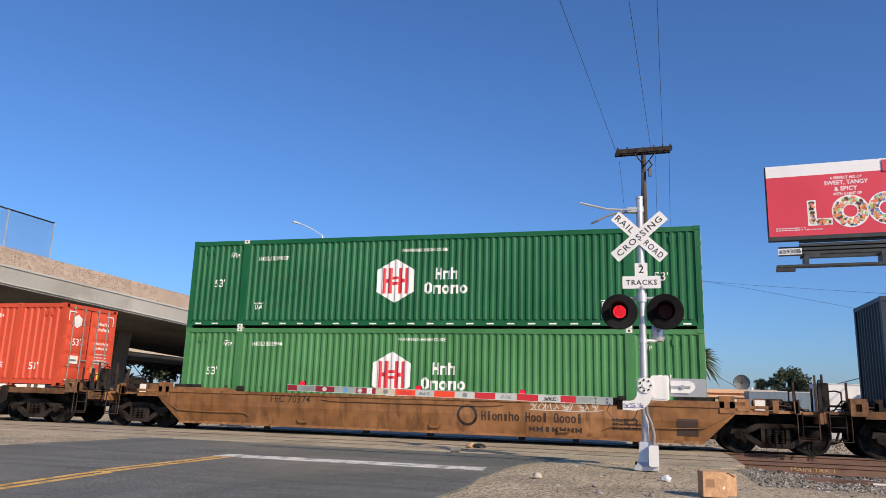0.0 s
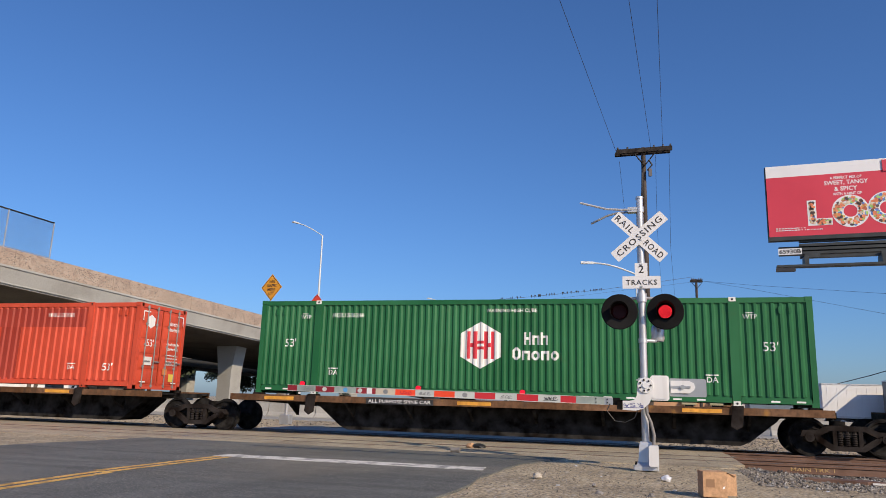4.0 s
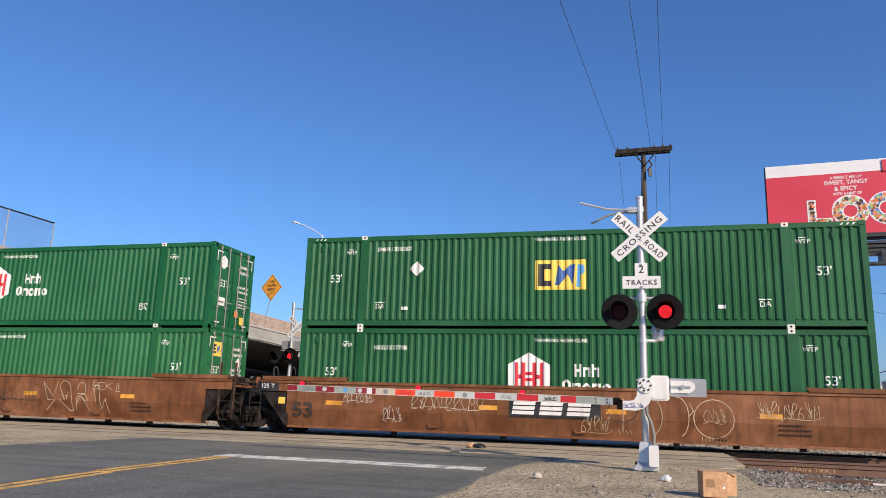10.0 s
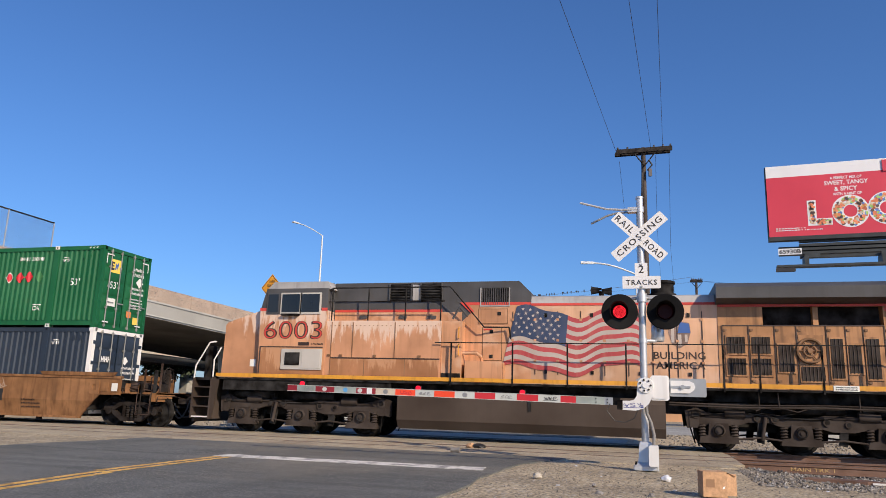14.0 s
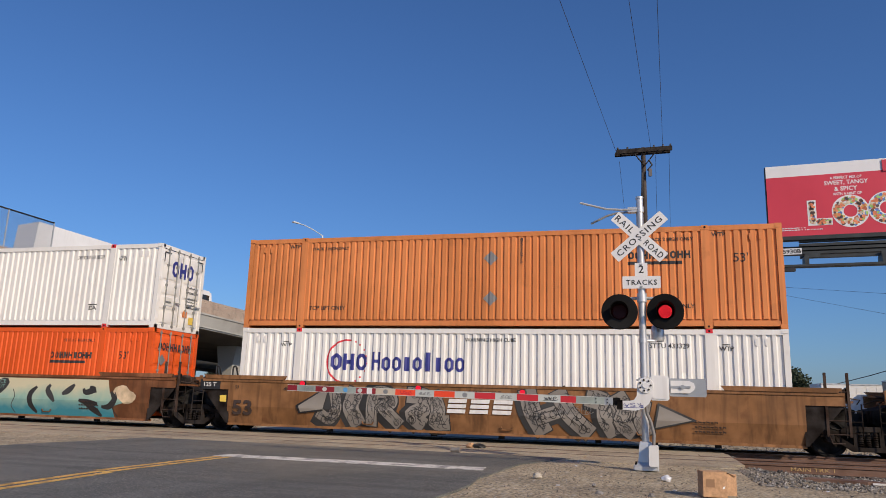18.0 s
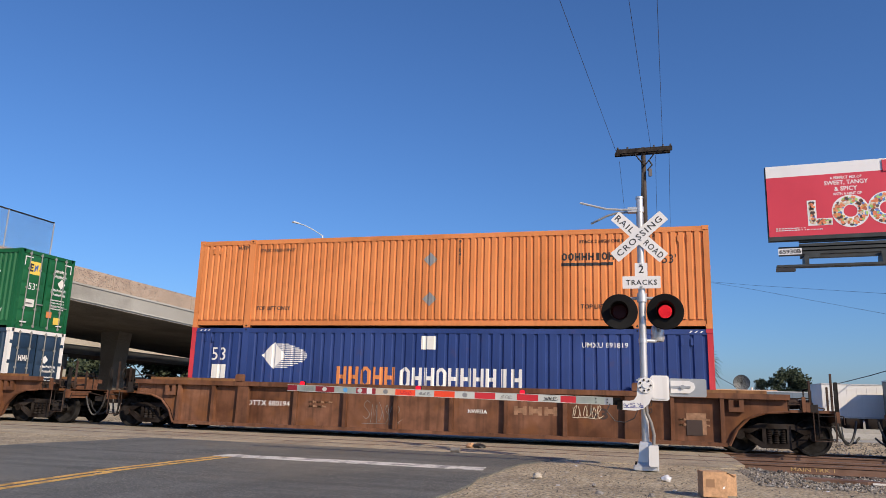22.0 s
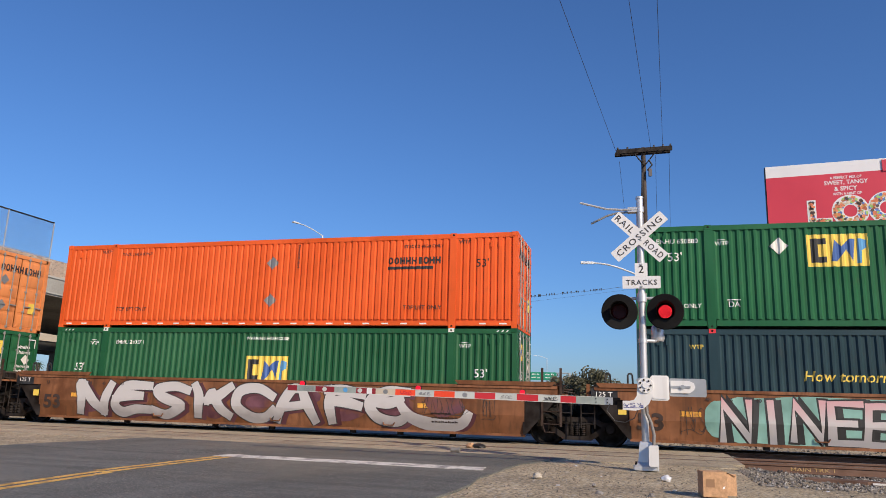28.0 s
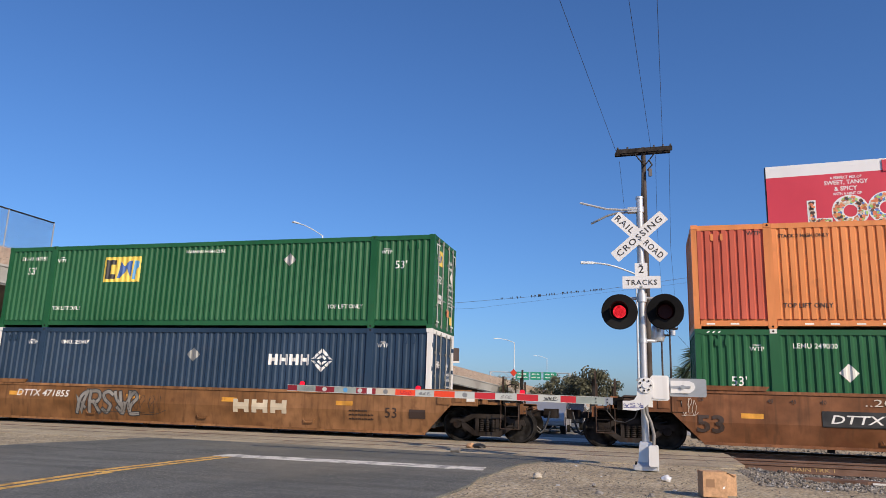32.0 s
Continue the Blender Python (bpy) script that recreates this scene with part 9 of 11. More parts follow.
def blade(sig, cx, cz, ang, txts, y, length=1.22, wid=0.23):
    b = part("crossbuck_blade", MB().box(-length / 2, length / 2, -0.004, 0.004, -wid / 2, wid / 2, 0.012), SIGN_WHITE, sig, at=pose(cx, y, cz, 0, -ang, 0))
    for t, x, w in txts:
        part("marking", upright(fit_letters(t, w, 0.118, 0.010, 0.0, 1.22), x, -0.004, 0, 0.003), INK_BLACK, b)
    return b


def near_signal():
    g = thing("crossing_signal", "aluminium railroad crossing signal with lowered striped gate", "crossing signal", at=pose(-0.05, 14.09, 0.0))
    part("pole", MB().cyl((0, 0, 0.05), (0, 0, 5.03), 0.066, 24), ALUMINIUM, g)
    part("pole_cap", MB().cyl((0, 0, 5.02), (0, 0, 5.06), 0.074, 24), ALUMINIUM, g)
    base = MB().prism([(-0.20, -0.20), (0.20, -0.20), (0.22, -0.18), (0.22, 0.20), (-0.22, 0.20), (-0.22, -0.18)], 0.0, 0.07, "z")
    v = []
    for z, q in ((0.07, 0.20), (0.14, 0.135), (0.47, 0.105), (0.49, 0.09)):
        v += [(-q, -q, z), (q, -q, z), (q, q, z), (-q, q, z)]
    f = [(4 * k + i, 4 * k + (i + 1) % 4, 4 * k + 4 + (i + 1) % 4, 4 * k + 4 + i) for k in range(3) for i in range(4)] + [(12, 13, 14, 15)]
    part("base_casting", base.add(v, f), ALUMINIUM, g)
    for sx in (-0.17, 0.17):
        for sy in (-0.16, 0.16):
            part("anchor_bolt", MB().cyl((sx, sy, 0.05), (sx, sy, 0.13), 0.02, 6), STEEL_DARK, g)
    part("junction_box", MB().box(0.05, 0.22, -0.30, -0.08, 0.08, 0.44, 0.02), WHITE_METAL, g)
    part("conduit", MB().tube([(0.14, -0.16, 0.44), (0.15, -0.14, 0.62), (0.10, -0.13, 0.84), (0.04, -0.14, 0.98), (0.02, -0.16, 1.12)], 0.028, 10), RUBBER, g)
    # signs
    blade(g, -0.02, 4.26, 41, [("CROSSING", 0.0, 1.06)], -0.10)
    blade(g, -0.02, 4.26, -44, [("RAIL", -0.36, 0.42), ("ROAD", 0.36, 0.42)], -0.085)
    part("sign_plate", MB().box(-0.115, 0.115, -0.09, -0.082, 3.50, 3.75, 0.01), SIGN_WHITE, g)
    part("marking", upright(fit_letters("2", 0.09, 0.145, 0.01), 0, -0.09, 3.63, 0.004), INK_BLACK, g)
    part("sign_plate", MB().box(-0.345, 0.345, -0.09, -0.082, 3.265, 3.498, 0.01), SIGN_WHITE, g)
    part("marking", upright(fit_letters("TRACKS", 0.56, 0.10, 0.010, 0.0, 1.15), 0, -0.09, 3.38, 0.004), INK_BLACK, g)
    for z in (3.30, 3.72, 4.34, 4.18):
        part("clamp", MB().cyl((0, 0, z - 0.02), (0, 0, z + 0.02), 0.075, 18).box(-0.02, 0.02, -0.105, -0.06, z - 0.015, z + 0.015), GALV, g)
    # bent bracket arms at the top
    part("bracket_arm", MB().tube([(-0.05, -0.05, 4.80), (-0.35, -0.08, 4.80), (-0.62, -0.1, 4.82), (-1.12, -0.12, 4.96)], 0.022, 8), ALUMINIUM, g)
    part("bracket_arm", MB().tube([(-0.05, 0.05, 4.78), (-0.40, 0.1, 4.79), (-0.62, 0.12, 4.74), (-0.93, 0.15, 4.60)], 0.022, 8), GALV, g)
    part("bracket_clamp", MB().box(-0.22, -0.06, -0.07, 0.07, 4.75, 4.85).cyl((0, 0, 4.75), (0, 0, 4.86), 0.08, 16), ALUMINIUM, g)
    # lamps
    part("crossarm", MB().tube([(-0.40, 0.08, 3.10), (0.40, 0.08, 3.10)], 0.03, 12).cyl((0, 0, 3.02), (0, 0, 3.18), 0.09, 18), ALUMINIUM, g)
    for sx in (-0.41, 0.41):
        part("lamp_drop", MB().tube([(sx * 0.9, 0.08, 3.10), (sx, 0.12, 2.98)], 0.028, 10), ALUMINIUM, g)
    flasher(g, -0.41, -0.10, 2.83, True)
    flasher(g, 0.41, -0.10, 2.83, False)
    part("rear_lamp", MB().lathe([(0.10, 0.0), (0.12, 0.05), (0.115, 0.26), (0.09, 0.30), (0.0, 0.30)], 18, (0.27, 0.18, 2.30), "z"), ALUMINIUM, g)
    part("rear_bracket", MB().tube([(0.0, 0.0, 2.30), (0.20, 0.05, 2.30), (0.27, 0.18, 2.32)], 0.03, 10).cyl((0, 0, 2.26), (0, 0, 2.34), 0.08, 16), ALUMINIUM, g)
    # mechanism
    part("gate_mechanism", MB().box(0.11, 0.43, -0.22, 0.20, 1.22, 1.66, 0.03), WHITE_METAL, g)
    part("mechanism_door", MB().box(0.14, 0.40, -0.235, -0.22, 1.25, 1.63, 0.02), WHITE_METAL, g)
    part("mounting_clamp", MB().box(-0.10, 0.14, -0.09, 0.12, 1.30, 1.42).box(-0.10, 0.14, -0.09, 0.12, 1.54, 1.62).cyl((-0.12, -0.1, 1.58), (-0.12, 0.12, 1.58), 0.018, 8), GALV, g)
    hub = MB().lathe([(0.0, -0.02), (0.05, -0.02), (0.055, 0.0), (0.135, 0.0), (0.14, 0.03), (0.14, 0.06)][::-1], 24, (0.02, -0.30, 1.48))
    part("gate_hub", hub, WHITE_METAL, g)
    for k in range(7):
        a = 2 * math.pi * k / 7
        part("hub_bolt", MB().cyl((0.02 + 0.095 * math.cos(a), -0.32, 1.48 + 0.095 * math.sin(a)), (0.02 + 0.095 * math.cos(a), -0.29, 1.48 + 0.095 * math.sin(a)), 0.018, 6), STEEL_DARK, g)
    arm = [(-0.12, 1.50), (-0.13, 1.30), (-0.18, 1.22), (-0.26, 1.20), (-0.40, 1.20), (-0.40, 1.04), (-0.16, 1.03), (-0.02, 1.07), (0.08, 1.16), (0.14, 1.30), (0.17, 1.50), (0.12, 1.60), (-0.06, 1.60)]
    part("gate_support", MB().prism(arm, -0.27, -0.235), WHITE_METAL, g)
    part("gate_socket", MB().box(-0.48, -0.38, -0.30, -0.20, 1.04, 1.21, 0.01), STEEL_DARK, g)
    # counterweight arm
    part("counterweight_plate", MB().box(0.44, 1.07, -0.06, -0.03, 1.30, 1.62, 0.02), GALV, g)
    part("counterweight_slot", MB().prism([(0.46, 1.36), (0.78, 1.36), (0.86, 1.42), (0.88, 1.48), (0.86, 1.54), (0.78, 1.58), (0.46, 1.58)], -0.085, -0.06), WHITE_METAL, g)
    part("counterweight_rod", MB().box(0.46, 0.80, -0.10, -0.085, 1.45, 1.49).cyl((0.66, -0.12, 1.47), (0.66, -0.085, 1.47), 0.04, 10), GALV, g)
    part("tag_writing", upright(scribble(77, 0.34, 0.09, 0.008), -0.2, -0.27, 1.12, 0.004), INK_BLUE, g)
    # gate arm
    def zc(x):
        return 1.178 - 0.0139 * x
    bands = [(-0.42, -0.55, HOOD_BLACK), (-0.55, -0.70, GALV), (-0.70, -1.21, ARM_GREY), (-1.21, -1.49, ARM_RED), (-1.49, -1.90, ARM_WHITE), (-1.90, -2.30, ARM_RED), (-2.30, -2.71, ARM_WHITE), (-2.71, -3.11, ARM_RED), (-3.11, -3.50, ARM_WHITE), (-3.50, -3.91, ARM_ORANGE),
             (-3.91, -4.29, ARM_WHITE), (-4.29, -4.70, ARM_ORANGE), (-4.70, -5.11, ARM_CREAM), (-5.11, -5.52, ARM_DEEP), (-5.52, -5.99, ARM_GREY), (-5.99, -6.40, ARM_DEEP), (-6.40, -6.81, ARM_GREY), (-6.81, -7.02, ARM_DEEP)]
    for a, b, m in bands:
        hh = 0.058 + 0.007 * (1 + a / 7.0)
        part("gate_band", MB().prism([(b, zc(b) - hh), (a, zc(a) - hh), (a, zc(a) + hh), (b, zc(b) + hh)], -0.275, -0.235), m, g)
        if a < -0.6:
            for sg in (-1, 1):
                part("band_lip", MB().prism([(b, zc(b) + sg * hh - 0.004), (a, zc(a) + sg * hh - 0.004), (a, zc(a) + sg * hh + 0.004), (b, zc(b) + sg * hh + 0.004)], -0.280, -0.235), ARM_WHITE, g)
    for x in (-0.85, -0.65):
        part("shear_bolt", MB().cyl((x, -0.29, zc(x) + 0.03), (x, -0.27, zc(x) + 0.03), 0.012, 6).cyl((x, -0.29, zc(x) - 0.03), (x, -0.27, zc(x) - 0.03), 0.012, 6), STEEL_DARK, g)
    for x in (-2.20, -4.24, -6.71):
        part("arm_lamp", MB().cyl((x, -0.27, zc(x) + 0.09), (x, -0.24, zc(x) + 0.09), 0.052, 14).box(x - 0.012, x + 0.012, -0.265, -0.245, zc(x) + 0.02, zc(x) + 0.06), LED_DIM, g)
        part("arm_lamp_case", MB().box(x - 0.05, x + 0.05, -0.24, -0.18, zc(x) + 0.04, zc(x) + 0.14, 0.01), HOOD_BLACK, g)
    part("arm_cable", MB().tube([(-0.60, -0.29, 1.14), (-0.66, -0.30, 1.02), (-0.52, -0.31, 0.84), (-0.34, -0.30, 0.82), (-0.18, -0.28, 0.90), (-0.12, -0.26, 1.04)], 0.008, 6), BLACK, g)
    part("marking", upright(scribble(78, 0.26, 0.07, 0.010), -1.68, -0.275, zc(-1.68), 0.004), INK_BLACK, g)
    for x, s_, m in ((-6.20, 41, ARM_WHITE), (-5.75, 42, INK_SKY), (-5.44, 43, ARM_WHITE), (-4.90, 44, GREY_DIA), (-3.30, 45, GREY_DIA)):
        part("sticker", upright(flat([blob(0, 0, 0.05, 0.045, s_, 12, 0.03)]), x, -0.275, zc(x), 0.004), m, g)
    part("sticker", upright(flat([rect(-0.055, 0.055, -0.055, 0.055)]), -5.24, -0.275, zc(-5.24), 0.004), SIGN_WHITE, g)
    for x, s_, m in ((-6.6, 46, GREY_DIA), (-4.1, 47, GREY_DIA), (-4.48, 48, ARM_RED), (-2.5, 49, GREY_DIA)):
        part("tag_writing", upright(scribble(s_, 0.22, 0.07, 0.008), x, -0.275, zc(x), 0.004), m, g)


LED_DIM = mat("dim_red_marker_lamp", (0.75, 0.008, 0.03), 0.25, fade=0.0, emit=0.35)
near_signal()


def far_signal():
    g = thing("crossing_signal", "grey crossing signal on the far side of the tracks", "crossing signal", at=pose(-14.57, 28.5, 0.0))
    part("pole", MB().cyl((0, 0, 0.0), (0, 0, 5.1), 0.07, 18), ALUMINIUM, g)
    part("base_casting", MB().box(-0.2, 0.2, -0.2, 0.2, 0, 0.4, 0.03), ALUMINIUM, g)
    part("sign_arm", MB().tube([(0.0, 0, 4.85), (0.9, -0.05, 4.80)], 0.03, 10), ALUMINIUM, g)
    blade(g, 0.35, 4.05, 42, [("CROSSING", 0.0, 1.08)], -0.10)
    blade(g, 0.35, 4.05, -44, [("RAIL", -0.36, 0.42), ("ROAD", 0.36, 0.42)], -0.085)
    part("crossarm", MB().tube([(-0.75, 0.06, 3.05), (0.5, 0.06, 3.05)], 0.03, 10), ALUMINIUM, g)
    part("control_box", MB().box(-0.45, 0.5, 0.05, 0.2, 3.1, 3.45, 0.02), GALV, g)
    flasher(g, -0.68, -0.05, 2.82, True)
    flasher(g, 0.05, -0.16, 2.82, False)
    part("bell", MB().lathe([(0.0, -0.16), (0.08, -0.15), (0.16, -0.05), (0.17, 0.0), (0.0, 0.0)][::-1], 20, (0.52, 0.0, 2.85)), WHITE_METAL, g)
    part("gate_mechanism", MB().box(0.1, 0.5, -0.2, 0.2, 1.15, 1.65, 0.03), WHITE_METAL, g)


far_signal()
# ------------------------------------------------------------------ overpass
AGGREGATE = ground_mat("exposed_aggregate_concrete", (0.35, 0.27, 0.21), (0.43, 0.335, 0.265), 1.2, 0.75, 19.0, 0.9, patch=(0.25, 0.18, 0.15), patch_scale=2.0, bump=0.5, speck=0.25)
CONCRETE = ground_mat("weathered_concrete", (0.33, 0.328, 0.305), (0.42, 0.415, 0.39), 0.25, 0.0, 12.0, 0.85, patch=(0.26, 0.25, 0.225), patch_scale=0.35, patch_amount=0.6, bump=0.1, speck=0.08)
# dark copy of the concrete: the deck's shade is put into its colour
SHADED_CONCRETE = ground_mat("shade_darkened_concrete", (0.10, 0.085, 0.068), (0.14, 0.12, 0.095), 0.4, 0.0, 12.0, 0.9, patch=(0.06, 0.05, 0.04), patch_scale=0.3)
CONCRETE_WARM = ground_mat("beige_concrete", (0.42, 0.38, 0.31), (0.50, 0.46, 0.38), 0.25, 0.0, 12.0, 0.85, patch=(0.33, 0.29, 0.24), patch_scale=0.35, patch_amount=0.6, bump=0.1, speck=0.08)


def line_at(y, off, u):
    """A point of a deck's edge line at y, u metres out towards the tracks."""
    return (-39 + off + (y - 36) * 0.2557 + 0.9688 * u, y - 0.2477 * u)


def sweep(off, height, section, y0, y1, step):
    """Draws a section (u, w) along a deck; height(y) is the parapet's top."""
    n = max(1, round((y1 - y0) / step))
    v, f = [], []
    k = len(section)
    for i in range(n + 1):
        y = y0 + (y1 - y0) * i / n
        for u, w in section:
            px, py = line_at(y, off, u)
            v.append((px, py, height(y) + w))
    for i in range(n):
        for j in range(k):
            a, b = i * k + j, i * k + (j + 1) % k
            f.append((a, b, b + k, a + k))
    f += [tuple(range(k - 1, -1, -1)), tuple(range(n * k, n * k + k))]
    mb = MB().add(v, f)
    return mb


def deck(off, height, y0, y1, label, main, columns):
    o = thing("overpass", label, "overpass", kind="structure")
    g = [(0.02, -1.22), (-0.22, -2.15), (-0.30, -2.20), (-0.30, -2.32), (-2.2, -2.62), (-18.6, -2.62), (-20.4, -2.3), (-20.6, -1.22)] if main else [(-0.05, -0.74), (-0.6, -1.25), (-1.6, -1.6), (-8.0, -1.6), (-9.0, -0.74)]
    wide = 20.6 if main else 9.0
    part("girder", sweep(off, height, g[::-1], y0, y1, 20), CONCRETE, o)
    # thin dark sheet under the girder, painted as the underside's shade
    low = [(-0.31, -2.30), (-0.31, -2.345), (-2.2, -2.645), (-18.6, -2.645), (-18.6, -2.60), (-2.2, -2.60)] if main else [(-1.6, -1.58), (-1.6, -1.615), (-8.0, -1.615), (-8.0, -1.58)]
    part("soffit", sweep(off, height, low[::-1], y0, y1, 20), SHADED_CONCRETE, o, "concrete underside with its shade put into the colour")
    if main:
        y = y0
        while y < y1 - 0.1:
            part("parapet_panel", sweep(off, height, [(-0.28, -1.07), (0.0, -1.07), (0.0, 0.0), (-0.28, 0.0)], y, min(y + 6.98, y1), 7), AGGREGATE, o)
            y += 7.0
        part("ledge", sweep(off, height, [(-0.5, -1.22), (0.09, -1.22), (0.09, -1.09), (-0.5, -1.07)], y0, y1, 20), CONCRETE, o)
        part("drip_edge", sweep(off, height, [(-0.35, -2.22), (-0.17, -2.22), (-0.17, -2.12), (-0.35, -2.12)], y0, y1, 20), CONCRETE, o)
    else:
        part("parapet", sweep(off, height, [(-0.3, -0.76), (0.0, -0.76), (0.0, 0.0), (-0.3, 0.0)], y0, y1, 20), CONCRETE_WARM, o)
        part("bridge_rail", sweep(off, height, [(-0.15, 0.40), (-0.05, 0.40), (-0.05, 0.48), (-0.15, 0.48)], y0, y1, 20), HAND_WHITE, o)
    part("parapet", sweep(off, height, [(-wide, -1.07), (-wide + 0.3, -1.07), (-wide + 0.3, 0.0), (-wide, 0.0)], y0, y1, 20), CONCRETE, o)
    for y, u in columns:
        z = height(y) - (2.60 if main else 1.58)
        cx, cy = line_at(y, off, u)
        mb = MB()
        pr = [(-0.80, 0.0), (0.80, 0.0), (0.84, z * 0.6), (1.25, z), (-1.25, z), (-0.84, z * 0.6)] if main else [(-0.7, 0), (0.7, 0), (0.7, z), (-0.7, z)]
        mb.prism(pr, -0.65, 0.65)
        # columns deep under the deck get the painted shade colour too
        part("column", mb, SHADED_CONCRETE if u < -8 else CONCRETE, o, at=pose(cx, cy, 0, 0, 0, -14.3))
    return o


def main_top(y):
    return 9.91 - 0.0697 * (y - 36)


def low_top(y):
    return 6.97 - 0.0295 * (y - 57.4)


deck(0.0, main_top, -40.0, 150.0, "grey concrete overpass with a pebbled aggregate parapet", True, [(14.0, -4.6), (51.5, -9.5), (60.0, -4.6), (77.75, -4.6), (96.0, -4.6)])
deck(-27.0, low_top, -30.0, 160.0, "lower beige concrete ramp behind the overpass", False, [(36.0, -4.5), (66.3, -4.5), (84.0, -4.5), (102.0, -4.5)])

# slab added near black so little light bounces up to the overpass underside
YARD = ground_mat("low_bounce_yard_asphalt", (0.036, 0.034, 0.031), (0.055, 0.051, 0.046), 0.4, 0.2, 50.0, 0.9, patch=(0.025, 0.024, 0.022), patch_scale=0.2, bump=0.2)
slab("car_park", [(-80, 34.4), (-21.7, 34.4), (-14, 58), (-6, 120), (-60, 120), (-90, 60)], 0.0, YARD, "dark asphalt slab added below the overpass to cut bounced light", "road")

# fence on the overpass
CHAIN = mat("galvanised_chain_link", (0.07, 0.08, 0.10), 0.7, spec=0.1, fade=0.15)
fence = thing("bridge_fence", "tall chain-link fence panels on the overpass parapet", "fence")
fy = [24.0, 27.1, 30.2, 33.3, 36.25, 39.25]
for y in fy:
    px, py = line_at(y, 0, -0.14)
    part("fence_post", MB().cyl((px, py, main_top(y) - 0.3), (px, py, main_top(y) + 2.5), 0.045, 8), GALV, fence)
for a, b in zip(fy, fy[1:]):
    pa, pb = line_at(a, 0, -0.14), line_at(b, 0, -0.14)
    part("fence_rail", MB().cyl((*pa, main_top(a) + 2.48), (*pb, main_top(b) + 2.48), 0.05, 8), STEEL_DARK, fence)
    part("fence_rail", MB().cyl((*pa, main_top(a) + 0.08), (*pb, main_top(b) + 0.08), 0.025, 8), GALV, fence)
    wires = MB()
    n = 30
    for i in range(-n, 2 * n):
        for sg in (-1, 1):
            u0, u1 = i / n, i / n + sg * 2.4 / 3.1
            w0, w1 = 0.0, 1.0
            lo, hi = (u0, u1) if u0 < u1 else (u1, u0)
            c0, c1 = max(0.0, lo), min(1.0, hi)
            if c1 - c0 < 0.02:
                continue
            t0, t1 = (c0 - u0) / (u1 - u0), (c1 - u0) / (u1 - u0)
            q0 = (pa[0] + (pb[0] - pa[0]) * c0, pa[1] + (pb[1] - pa[1]) * c0, main_top(a + (b - a) * c0) + 0.06 + 2.4 * t0)
            q1 = (pa[0] + (pb[0] - pa[0]) * c1, pa[1] + (pb[1] - pa[1]) * c1, main_top(a + (b - a) * c1) + 0.06 + 2.4 * t1)
            wires.cyl(q0, q1, 0.006, 3)
    tagged(part("chain_link", wires, CHAIN, fence), kind="stuff")


# ------------------------------------------------------------------ lamps, road signs, poles and wires
SIGN_YEL = mat("amber_sign_sheet", (0.85, 0.36, 0.01), 0.4, fade=0.06)
SIGN_RED = mat("orange_red_sign_sheet", (0.85, 0.07, 0.02), 0.4, fade=0.06)
SIGN_GREEN = mat("green_sign_sheet", (0.01, 0.22, 0.13), 0.4, fade=0.08)
LAMP_GREY = mat("pale_galvanised_pole", (0.62, 0.64, 0.64), 0.5, metal=0.2, fade=0.1)
WOOD_POLE = mat("creosoted_pole_wood", (0.045, 0.032, 0.024), 0.85, fade=0.3, fade_scale=1.2, streak=0.5, bump=0.3)
WIRE = mat("dark_cable", (0.03, 0.03, 0.032), 0.6, fade=0.1)
CERAMIC = mat("grey_insulator", (0.10, 0.09, 0.085), 0.3, fade=0.15)


def street_lamp(base, top_z, reach, label, r=0.09):
    x, y, z = base
    g = thing("street_lamp", label, "street lamp", at=pose(x, y, z))
    hgt = top_z - z
    part("pole", MB().cyl((0, 0, 0), (0, 0, hgt - 0.3), r, 14, r * 0.55), LAMP_GREY, g)
    pts = [(0, 0, hgt - 0.35)] + [(reach[0] * k / 6, reach[1] * k / 6, hgt - 0.35 + 0.62 * math.sin(math.pi / 2 * k / 6)) for k in range(1, 7)]
    part("arm", MB().tube(pts, 0.05, 8), LAMP_GREY, g)
    ex, ey, ez = pts[-1]
    d = Vector((reach[0], reach[1], 0)).normalized()
    mb = MB()
    q = 0.75
    s_ = Vector((-d.y, d.x, 0)) * 0.15
    e = Vector((ex, ey, ez))
    v = [e - s_ * 0.6, e + s_ * 0.6, e + d * q + s_, e + d * q - s_]
    v = [p + Vector((0, 0, 0.07)) for p in v] + [p - Vector((0, 0, 0.05)) for p in v]
    mb.add(v, [(0, 3, 2, 1), (4, 5, 6, 7), (0, 1, 5, 4), (1, 2, 6, 5), (2, 3, 7, 6), (3, 0, 4, 7)])
    part("lamp_head", mb, LAMP_GREY, g)
    return g


street_lamp((-31.26, 66.26, 6.8), 17.6, (-1.25, -2.9), "tall galvanised street lamp on the overpass", 0.13)
street_lamp((-24.66, 92.1, 5.0), 13.7, (-1.5, -3.5), "galvanised street lamp farther along the overpass")
street_lamp((-20.95, 120.34, 0.0), 11.54, (-2.6, -0.6), "distant street lamp behind the ramp", 0.12)
street_lamp((-24.96, 192.78, 0.0), 13.61, (-2.6, -0.6), "far distant thin street lamp", 0.12)
street_lamp((-0.43, 42.17, 0.0), 8.86, (-2.3, -0.4), "street lamp beyond the tracks with a flat head", 0.08)
street_lamp((-43.99, 145.06, 0.0), 14.74, (-1.2, -0.4), "short distant lamp by a far sign", 0.1)


